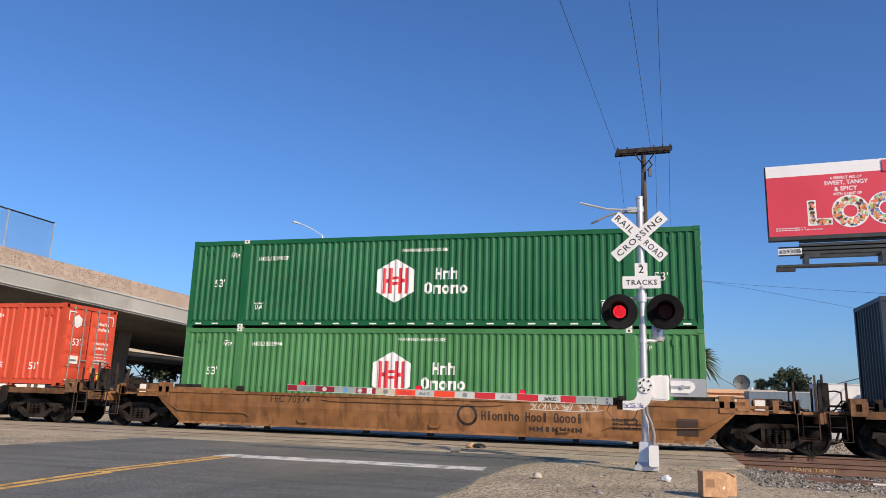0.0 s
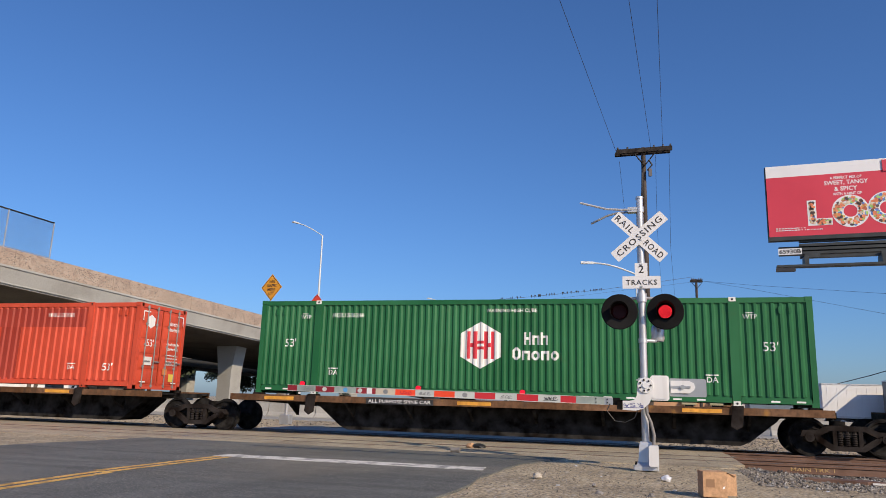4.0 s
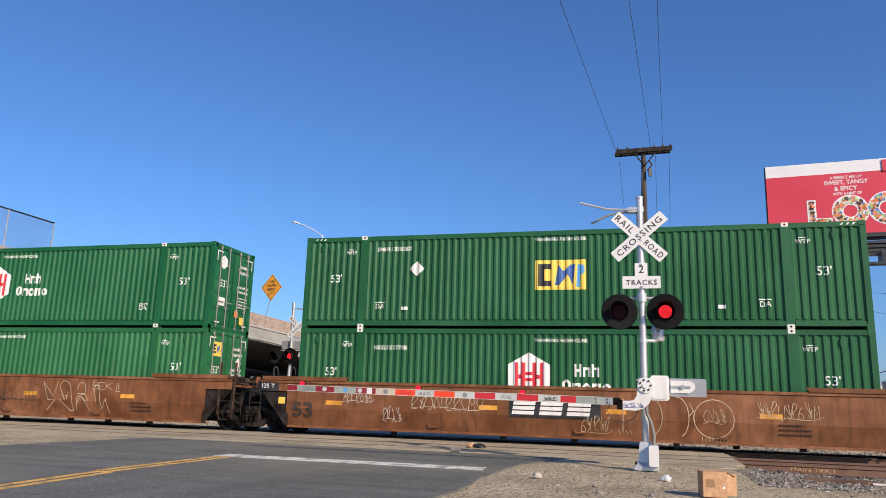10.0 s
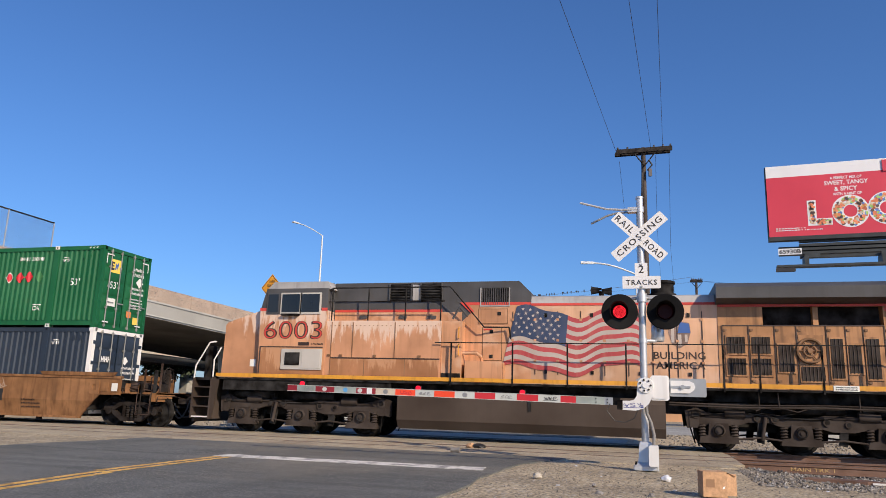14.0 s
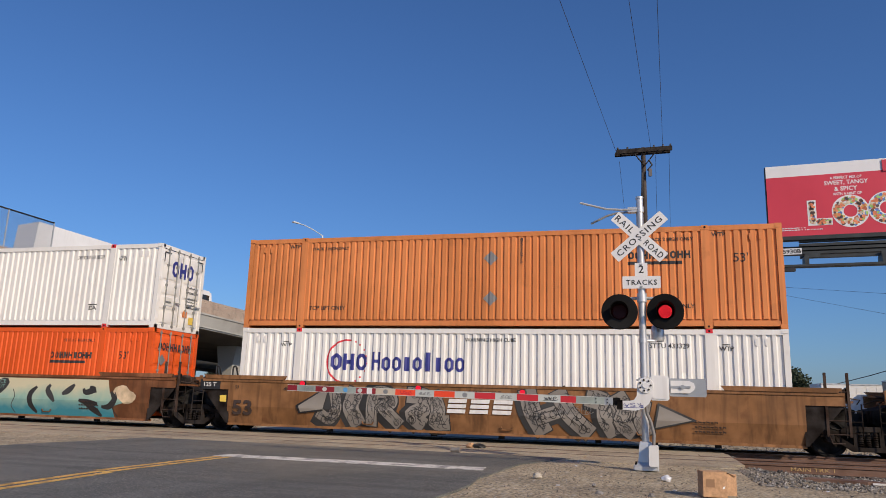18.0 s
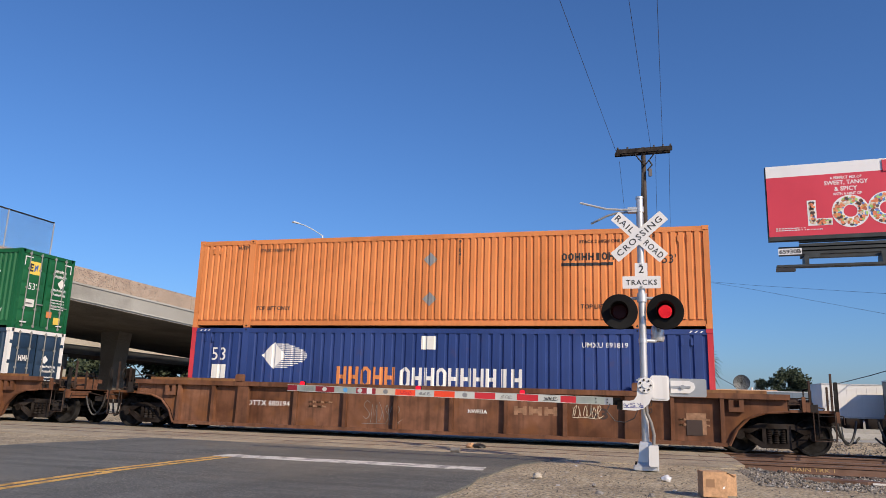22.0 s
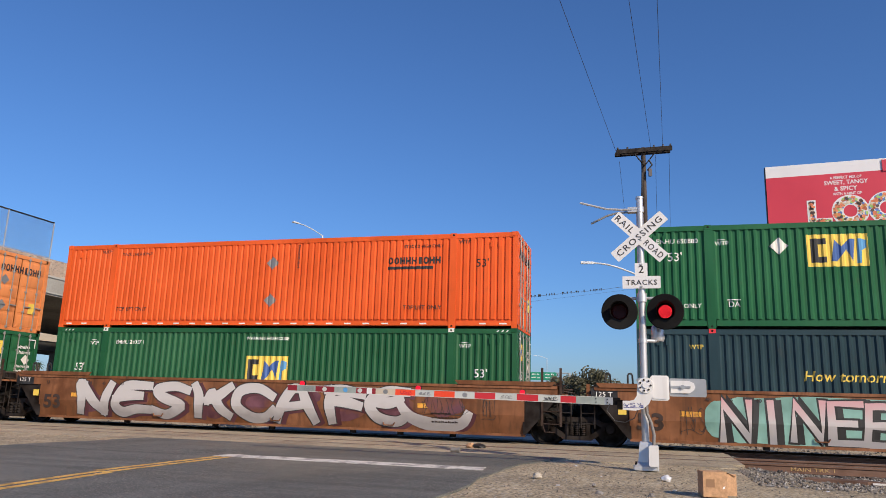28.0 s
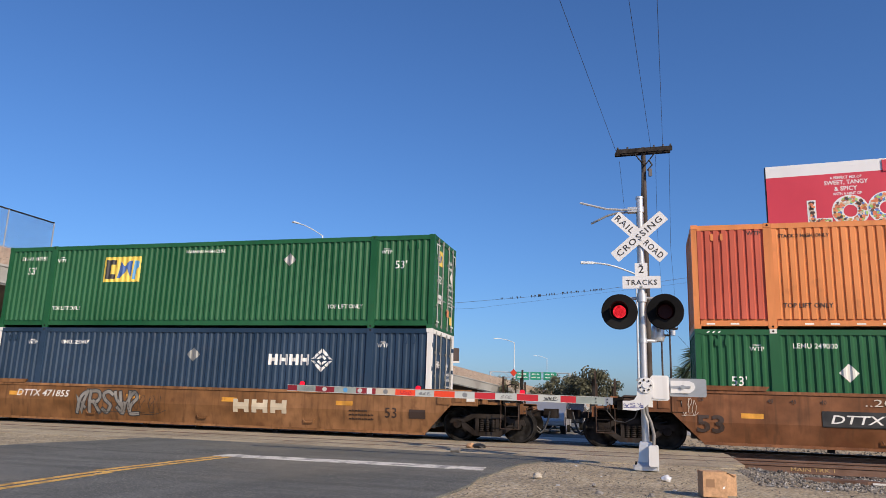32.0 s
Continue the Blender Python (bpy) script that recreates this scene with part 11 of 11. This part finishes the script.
ROOF_BROWN = mat("brown_shingle", (0.13, 0.085, 0.07), 0.85, fade=0.2, fade_scale=2.0)


def box_building(name, label, cat, x0, x1, y0, y1, top, paint, roof_paint, yaw=0.0, ribs_n=0, openings=()):
    g = thing(name, label, cat, at=pose((x0 + x1) / 2, (y0 + y1) / 2, 0, 0, 0, yaw))
    a, b, c, d = -(x1 - x0) / 2, (x1 - x0) / 2, -(y1 - y0) / 2, (y1 - y0) / 2
    part("wall", MB().box(a, b, c, d, -0.1, top), paint, g)
    part("roof", MB().box(a - 0.15, b + 0.15, c - 0.15, d + 0.15, top, top + 0.16), roof_paint, g)
    for k in range(ribs_n):
        x = a + (b - a) * (k + 0.5) / ribs_n
        part("wall_rib", MB().box(x - 0.04, x + 0.04, c - 0.05, c, 0, top), paint, g)
    for x, z, w, hh in openings:
        o = part("window", MB().box(x - w / 2, x + w / 2, c - 0.04, c, z, z + hh), HAND_WHITE, g)
        part("pane", MB().box(x - w / 2 + 0.06, x + w / 2 - 0.06, c - 0.05, c - 0.04, z + 0.06, z + hh - 0.06), GLASS_DARK, o)
    return g


box_building("workshop", "low tan stucco building with awnings and a flat roof", "building", 0.6, 11.5, 75.5, 84, 2.95, TAN_WALL, TAN_WALL, 0, 0, ((-2.2, 0.75, 0.9, 1.15), (0.35, 0.75, 1.1, 1.15)))
shop = bpy.data.objects["workshop"]
part("cornice", MB().box(-5.55, 5.55, -4.55, -4.25, 2.42, 2.60).box(-5.66, 5.66, -4.48, -4.25, 2.82, 3.16), TAN_PALE, shop, "paler tan cornice band")
part("roller_door", MB().box(1.75, 3.15, -4.34, -4.25, 0.0, 2.30), HAND_WHITE, shop, "white roller door")
for k in range(9):
    part("door_slat", MB().box(1.75, 3.15, -4.36, -4.34, 0.1 + 0.24 * k, 0.12 + 0.24 * k), FRAME_GREY, shop)
for x in (-2.9, -0.35):
    part("awning", MB().prism([(-4.25, 2.25), (-4.85, 1.72), (-4.85, 1.62), (-4.25, 1.62)], x, x + 1.35, "x"), AWNING, shop, "olive canvas awning")
part("vent_pipe", MB().cyl((-1.9, -2.0, 2.9), (-1.9, -2.0, 4.0), 0.06, 8), HAND_WHITE, shop)
part("vent_pipe", MB().cyl((3.9, -1.0, 2.9), (3.9, -1.0, 3.5), 0.10, 8), HAND_WHITE, shop)
banner = thing("banner_sign", "blue banner with white lettering blocks on a fence", "banner", at=pose(6.3, 70.0, 0.0))
part("cloth", MB().box(0, 1.25, -0.03, 0.0, 0.62, 1.28), BANNER_BLUE, banner)
part("marking", upright(blocks("HOn", 0.62, 0.34, 0.55, 0.76), 0, -0.03, 0, 0.01), INK_WHITE, banner)
for x in (0.0, 1.25):
    part("stake", MB().cyl((x, 0.0, -0.05), (x, 0.0, 1.32), 0.03, 6), GALV, banner)
box_building("house", "small house with brown roof under the overpass", "house", -62.58, -56.02, 68.20, 77.20, 2.7, TAN_WALL, ROOF_BROWN, 35, 0, ((0, 1.0, 1.2, 1.0),))
box_building("warehouse", "pale distant warehouse under the ramp", "building", -118.89, -104.11, 107.91, 119.91, 3.4, HAND_WHITE, HAND_WHITE, 35)

dsh = thing("satellite_dish", "mesh satellite dish on a low roof", "satellite dish", at=pose(*(8.71, 76.13, 3.81)))
dm = MB()
for rr_ in (0.15, 0.4, 0.6, 0.75):
    ring(dm, (0, -0.25 + 0.25 * (1 - rr_ ** 2 / 0.56), 0), rr_, 0.018, "y", 20)
for k in range(12):
    a = math.pi * k / 6
    dm.tube([(0, 0, 0), (0.4 * math.cos(a), -0.07, 0.4 * math.sin(a)), (0.75 * math.cos(a), -0.25, 0.75 * math.sin(a))], 0.014, 4)
tagged(part("dish_mesh", dm, STEEL_DARK, dsh), kind="stuff")
part("dish_skin", MB().lathe([(0.0, 0.0), (0.4, -0.07), (0.75, -0.25), (0.75, -0.24), (0.4, -0.055), (0.0, 0.012)], 24), TRAILER_GREY, dsh)
part("mast", MB().cyl((0, 0.1, -1.0), (0, 0.1, 0.0), 0.05, 8), GALV, dsh)


def box_trailer(base, length, height, paint, label, yaw):
    g = thing("box_trailer", label, "trailer", at=pose(*base, 0, 0, yaw))
    part("body", MB().box(0, length, 0, 2.5, 0.95, height), paint, g)
    for k in range(int(length / 0.6)):
        part("side_rib", MB().box(0.3 + 0.6 * k, 0.33 + 0.6 * k, -0.012, 0, 1.05, height - 0.08), paint, g)
    part("top_rail", MB().box(-0.02, length + 0.02, -0.03, 2.53, height - 0.06, height + 0.02), ALUMINIUM, g)
    part("bottom_rail", MB().box(-0.02, length + 0.02, -0.03, 2.53, 0.88, 1.0), ALUMINIUM, g)
    for x in (1.2, 2.4, length - 2.6, length - 1.4):
        for y in (0.15, 2.1):
            w = part("wheel", MB().cyl((x, y, 0.5), (x, y + 0.28, 0.5), 0.5, 16), BLACK, g)
            part("rim", MB().cyl((x, y - 0.01, 0.5), (x, y + 0.02, 0.5), 0.27, 12), ALUMINIUM, w)
    return g


box_trailer((11.0, 53.5, 0.0), 13.0, 3.06, TRAILER_WHITE, "white box trailer parked on the lot", 5)
box_trailer((8.1, 66.0, 0.0), 12.2, 2.82, BLUE_WALL, "blue-grey box trailer parked behind a white one", 2)
box_trailer((14.6, 50.2, 0.0), 12.0, 3.25, TRAILER_GREY, "dark grey box trailer parked beside a white one", 6)
# low concrete barrier on the lot
bar = thing("concrete_barrier", "row of low grey concrete barriers on the lot", "barrier")
for k in range(9):
    x = 5.6 + 3.05 * k
    part("barrier_unit", MB().prism([(-0.3, 0), (0.3, 0), (0.3, 0.08), (0.12, 0.3), (0.08, 0.8), (-0.08, 0.8), (-0.12, 0.3), (-0.3, 0.08)], x, x + 3.0, "x"), CONCRETE, bar, at=pose(0, 38.5, -0.03))
for k in range(6):
    x = -34 + 3.05 * k
    part("barrier_unit", MB().prism([(-0.3, 0), (0.3, 0), (0.3, 0.08), (0.12, 0.3), (0.08, 0.8), (-0.08, 0.8), (-0.12, 0.3), (-0.3, 0.08)], x, x + 3.0, "x"), CONCRETE, bar, at=pose(0, 40.5, -0.03))

# cars waiting beyond the tracks
CAR_SILVER = mat("silver_car_paint", (0.42, 0.43, 0.44), 0.3, metal=0.5, fade=0.06)
CAR_DARK = mat("dark_car_paint", (0.03, 0.033, 0.04), 0.25, metal=0.3, fade=0.06)
LAMP_RED_OFF = mat("red_tail_lens", (0.30, 0.01, 0.012), 0.25, fade=0.1)


def car(at, paint, label, yaw):
    g = thing("car", label, "car", at=pose(*at, 0, 0, yaw))
    prof = [(-2.2, 0.32), (2.2, 0.32), (2.25, 0.55), (2.15, 0.80), (1.25, 0.92), (0.55, 1.38), (-1.05, 1.42), (-1.75, 1.02), (-2.2, 0.92), (-2.28, 0.6)]
    part("body", MB().prism(prof, -0.88, 0.88), paint, g)
    for y in (-0.895, 0.875):
        part("side_window", MB().prism([(1.05, 0.95), (0.5, 1.32), (-1.0, 1.36), (-1.55, 1.0)], y, y + 0.02), GLASS_DARK, g)
    for x in (-1.38, 1.38):
        for y in (-0.9, 0.68):
            w = part("wheel", MB().cyl((x, y, 0.33), (x, y + 0.22, 0.33), 0.33, 18), BLACK, g)
            part("rim", MB().cyl((x, y - 0.012, 0.33), (x, y + 0.232, 0.33), 0.21, 12), ALUMINIUM, w)
    for y in (-0.75, 0.5):
        part("headlight", MB().box(2.16, 2.26, y, y + 0.26, 0.6, 0.76), FRAME_GREY, g)
        part("tail_light", MB().box(-2.30, -2.2, y, y + 0.26, 0.66, 0.84), LAMP_RED_OFF, g)
    part("bumper", MB().box(2.2, 2.32, -0.85, 0.85, 0.34, 0.54, 0.03), paint, g)
    return g


car((-4.1, 31.6, 0.0), CAR_SILVER, "silver saloon car waiting beyond the tracks", -88)
car((-3.9, 37.9, 0.0), CAR_DARK, "dark saloon car waiting behind another", -88)
car((-9.3, 46.0, 0.0), CAR_SILVER, "silver saloon car on the road beyond", 90)

# trucks that cross the overpass
TRUCKS = []          # (truck, lane, time, place of its nose then, speed)
TRUCK_GREY = mat("dark_trailer_skin", (0.030, 0.034, 0.042), 0.45, fade=0.12, streak=0.2)


def road_truck(label, box, lane, t, y, speed, top=4.0, length=12.6, band=None, gap=5.0, second=False):
    """Tractor and box trailer; its nose points along +x from 0 back to -x."""
    g = thing("truck", label, "truck")
    part("trailer_box", MB().box(-gap - length, -gap, -1.27, 1.27, 1.15, top, 0.02), box, g)
    part("trailer_frame", MB().box(-gap + 0.1 - length, -gap, -0.6, 0.6, 0.85, 1.15), STEEL_DARK, g)
    part("top_rail", MB().box(-gap - 0.02 - length, -gap + 0.02, -1.29, 1.29, top - 0.08, top + 0.01), TRAILER_WHITE if box is TRAILER_WHITE else STEEL_DARK, g)
    if band:
        part("name_band", MB().box(-11.6, -8.0, -1.285, -1.27, top - 0.95, top - 0.15), band, g)
        part("marking", upright(blocks("HHOIHIO", 3.2, 0.5, -11.4, top - 0.8), 0, -1.285, 0), INK_WHITE, g)
    shape = [(-4.4, 0.7), (-0.1, 0.7), (-0.05, 1.6), (-1.5, 1.9), (-2.0, 2.9), (-2.5, 3.45), (-4.4, 3.6)]
    if second:
        shape = [(-2.3, 0.7), (-0.1, 0.7), (-0.05, 1.6), (-0.3, 2.7), (-0.6, 2.9), (-2.3, 2.9)]
    cab = part("cab", MB().prism(shape, -1.2, 1.2), TRAILER_WHITE, g)
    part("windscreen", MB().prism([(-0.11, 1.75), (-0.07, 1.75), (-0.30, 2.62), (-0.34, 2.62)] if second else [(-1.52, 1.95), (-1.48, 1.95), (-1.98, 2.85), (-2.02, 2.85)], -1.05, 1.05), GLASS_DARK, cab)
    part("side_window", MB().box(-1.3, -0.5, -1.22, -1.2, 1.8, 2.5) if second else MB().box(-2.9, -2.1, -1.22, -1.2, 2.0, 2.7), GLASS_DARK, cab)
    for x in (-0.95, -3.6 if not second else -6.2, -4.9, -gap - length + 1.2, -gap - length + 2.45):
        for q in (-1.25, 0.9):
            part("wheel", MB().cyl((x, q, 0.5), (x, q + 0.35, 0.5), 0.5, 16), BLACK, g)
    if second:
        b = -gap - length - 0.9
        part("trailer_box", MB().box(b - 8.2, b, -1.27, 1.27, 1.15, top + 0.35, 0.02), box, g)
        part("trailer_frame", MB().box(b - 8.0, b + 0.9, -0.5, 0.5, 0.85, 1.15), STEEL_DARK, g)
        for x in (b - 7.0, b - 5.8, b - 1.2):
            for q in (-1.25, 0.9):
                part("wheel", MB().cyl((x, q, 0.5), (x, q + 0.35, 0.5), 0.5, 16), BLACK, g)
    TRUCKS.append((g, lane, t, y, speed))


road_truck("dark box truck with white cab on the overpass", TRUCK_GREY, -9.0, 1.0, 57.4, 20.0, 3.85, 11.8, BLACK)
road_truck("white box truck pulling a second trailer over the overpass", TRAILER_WHITE, -5.0, 17.8, 54.0, 12.5, 4.1, 5.5, None, 2.4, True)
road_truck("long white box truck on the overpass", TRAILER_WHITE, -8.5, 24.3, 48.5, 19.0, 3.95, 14.0, RED_DIA)


def truck_pose(lane, y):
    """Place on the deck, and past its end on the level street."""
    px, py = line_at(y, 0, lane)
    z = max(0.0, main_top(min(y, 150.0)) - 1.22 - max(0.0, y - 150) * 0.04)
    return pose(px, py, z, 0, 3.86 if y < 150 else 0.0, 75.66)


# ------------------------------------------------------------------ small things in the foreground
CARD = mat("brown_cardboard", (0.46, 0.275, 0.145), 0.85, fade=0.1, fade_scale=4.0, grain=0.2, grain_scale=30.0)
CARD_DARK = mat("cardboard_inside", (0.26, 0.15, 0.08), 0.9, fade=0.1)
bx = thing("cardboard_box", "open brown cardboard box lying on the dirt", "box", at=pose(0.66, 10.32, -0.012, 0, 0, 12))
w_, d_, h_ = 0.30, 0.24, 0.31
part("box_side", MB().box(0, w_, 0, 0.006, 0, h_), CARD, bx)
part("box_side", MB().box(0, w_, d_ - 0.006, d_, 0, h_), CARD, bx)
part("box_side", MB().box(0, 0.006, 0.006, d_ - 0.006, 0, h_), CARD, bx)
part("box_side", MB().box(w_ - 0.006, w_, 0.006, d_ - 0.006, 0, h_), CARD_DARK, bx)
part("box_bottom", MB().box(0.006, w_ - 0.006, 0.006, d_ - 0.006, 0, 0.006), CARD_DARK, bx)
part("box_top", MB().box(0, w_, 0, d_, h_, h_ + 0.005), CARD, bx)
part("box_flap", MB().prism([(w_, 0.0), (w_ + 0.13, 0.03), (w_ + 0.13, 0.036), (w_, 0.006)], 0.02, h_ - 0.02, "z"), CARD, bx)
part("box_flap", MB().prism([(w_, h_), (w_ + 0.11, h_ - 0.05), (w_ + 0.11, h_ - 0.045), (w_, h_ + 0.005)], 0.0, d_, "y"), CARD_DARK, bx)
part("printed_panel", upright(flat([rect(-0.055, 0.055, -0.05, 0.05)]), 0.09, 0.0, 0.17, 0.002), CARD_DARK, bx)
part("tape_torn", upright(flat([[(0.0, -0.02), (0.03, -0.01), (0.035, 0.02), (0.01, 0.012)]]), 0.24, 0.0, 0.12, 0.002), INK_WHITE, bx)

ROCK = mat("pale_broken_stone", (0.48, 0.43, 0.35), 0.9, fade=0.2, fade_scale=12.0, bump=0.4)


def rock(name, at, size, seed, material, label, cat="stone"):
    bm = bmesh.new()
    bmesh.ops.create_icosphere(bm, subdivisions=3, radius=1.0)
    for p in bm.verts:
        k = 1 + 0.28 * noise.noise(p.co * 1.6 + Vector((seed, 0, 0))) + 0.12 * noise.noise(p.co * 4 + Vector((0, seed, 0)))
        p.co = Vector((p.co.x * size[0], p.co.y * size[1], p.co.z * size[2])) * k
    me = bpy.data.meshes.new(name)
    bm.to_mesh(me)
    bm.free()
    return tagged(place(name, finish(me), material, at=pose(*at)), label, cat)


rock("stone", (-1.64, 11.55, 0.022), (0.075, 0.055, 0.045), 3, ROCK, "pale broken stone lying on the dirt")
rock("stone", (-0.62, 9.9, 0.0), (0.05, 0.04, 0.03), 5, BALLAST, "dark pebble on the dirt")
rock("stone", (-0.75, 10.9, 0.0), (0.03, 0.03, 0.022), 6, BALLAST, "small dark stone on the dirt")
rock("stone", (0.02, 10.0, 0.0), (0.04, 0.035, 0.03), 8, BALLAST, "grey stone near the box")
PLASTIC = mat("crumpled_clear_plastic", (0.66, 0.67, 0.70), 0.25, fade=0.15, fade_scale=20.0, bump=0.6, bump_scale=30.0)
rock("plastic_bag", (0.25, 12.29, 0.02), (0.075, 0.06, 0.055), 11, PLASTIC, "crumpled clear plastic bag on the dirt", "litter")
rl_ = random.Random(14)
for k in range(16):
    x, y = rl_.uniform(-2.0, 4.5), rl_.uniform(9.0, 16.5)
    sz = rl_.uniform(0.012, 0.03)
    rock("litter_scrap", (x, y, rise(x, y) + 0.01), (sz, sz * 0.7, sz * 0.35), 20 + k, PLASTIC, "small pale scrap of litter on the ground", "litter")
tagged(part("tie_plate", MB().prism([(2.45, 13.75), (3.35, 13.52), (3.65, 13.62), (3.4, 13.92), (2.6, 13.98)], -0.03, 0.03, "z"), RAIL_RUST, None), "rusty flat iron scrap half buried in gravel", "scrap metal")
tagged(part("white_lath", MB().box(3.42, 4.2, 13.5, 13.53, -0.01, 0.02), HAND_WHITE, None), "short white painted lath on the gravel", "lath")
tagged(part("crushed_can", MB().lathe([(0.0, -0.1), (0.06, -0.1), (0.05, 0.0), (0.065, 0.1), (0.0, 0.1)], 10, (-4.15, 16.35, 0.05), "x"), RUBBER, None), "crushed grey can by the near rail", "litter")
# scrap of tyre and rag near the rails
rock("rag", (-4.10, 18.45, 0.03), (0.20, 0.13, 0.07), 31, BLACK, "dark crumpled rag lying between the near rails", "litter")
rock("paper_scrap", (-4.28, 18.40, 0.035), (0.10, 0.08, 0.075), 33, CARD, "pale crumpled paper beside a dark rag", "litter")


# ------------------------------------------------------------------ what moves
def motions():
    times = [0.0, 2.0, 4.0, 6.0, 8.0, 10.0, 12.0, 14.0, 16.0, 18.0, 20.0, 22.0, 24.0, 26.0, 28.0, 30.0, 32.0]
    for ob, s, z in TRAIN:
        walk(ob, [(t, pose(s + run(t), TY, z)) for t in times])
    for ob, m, s, r in TURNING:
        # turns while it passes the crossing
        t0, t1 = max(0.0, (-s - 26) / 10.5), min(32.0, (-s + 12) / 10.2)
        rows = []
        if t0 > 0.1:
            rows.append((0.0, m))
        a, t = 0.0, t0
        while t < t1:
            a = math.degrees((run(t) - run(t0)) / r)
            rows.append((t, m @ pose(0, 0, 0, 0, a, 0)))
            t += 2 / 30
        if not rows or t1 <= t0:
            continue
        if rows[-1][0] < 31.9:
            rows.append((32.0, rows[-1][1]))
        if len(rows) > 1:
            walk(ob, rows)

    # trucks on the overpass, standing out of sight before and after
    for ob, lane, t, y, v in TRUCKS:
        a = t - (y + 12) / v
        c = t + 3.0
        b = c + (150 - y - 3 * v) / 26.0
        rows = []
        for u in (0.0, a, t, c, b, b + 2.0, b + 12.0, 32.0):
            if rows and not rows[-1][0] + 0.05 < u <= 32.0:
                continue
            if u >= 0:
                rows.append((u, truck_pose(lane, min(420.0, max(-12.0, y + v * (u - t) + max(0.0, 26.0 - v) * max(0.0, u - c))))))
        walk(ob, rows)

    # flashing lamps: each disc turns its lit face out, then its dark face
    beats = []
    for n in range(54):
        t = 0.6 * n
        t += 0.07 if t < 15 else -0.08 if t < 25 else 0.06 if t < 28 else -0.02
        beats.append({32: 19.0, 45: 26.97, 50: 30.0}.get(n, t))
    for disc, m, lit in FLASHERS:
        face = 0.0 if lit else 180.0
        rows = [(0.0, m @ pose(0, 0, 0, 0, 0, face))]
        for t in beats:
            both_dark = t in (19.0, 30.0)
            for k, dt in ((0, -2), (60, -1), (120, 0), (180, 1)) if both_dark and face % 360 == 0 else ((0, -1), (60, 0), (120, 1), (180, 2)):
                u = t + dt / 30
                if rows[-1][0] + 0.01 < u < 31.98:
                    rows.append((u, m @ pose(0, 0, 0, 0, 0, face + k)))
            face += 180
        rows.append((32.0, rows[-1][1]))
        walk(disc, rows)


motions()
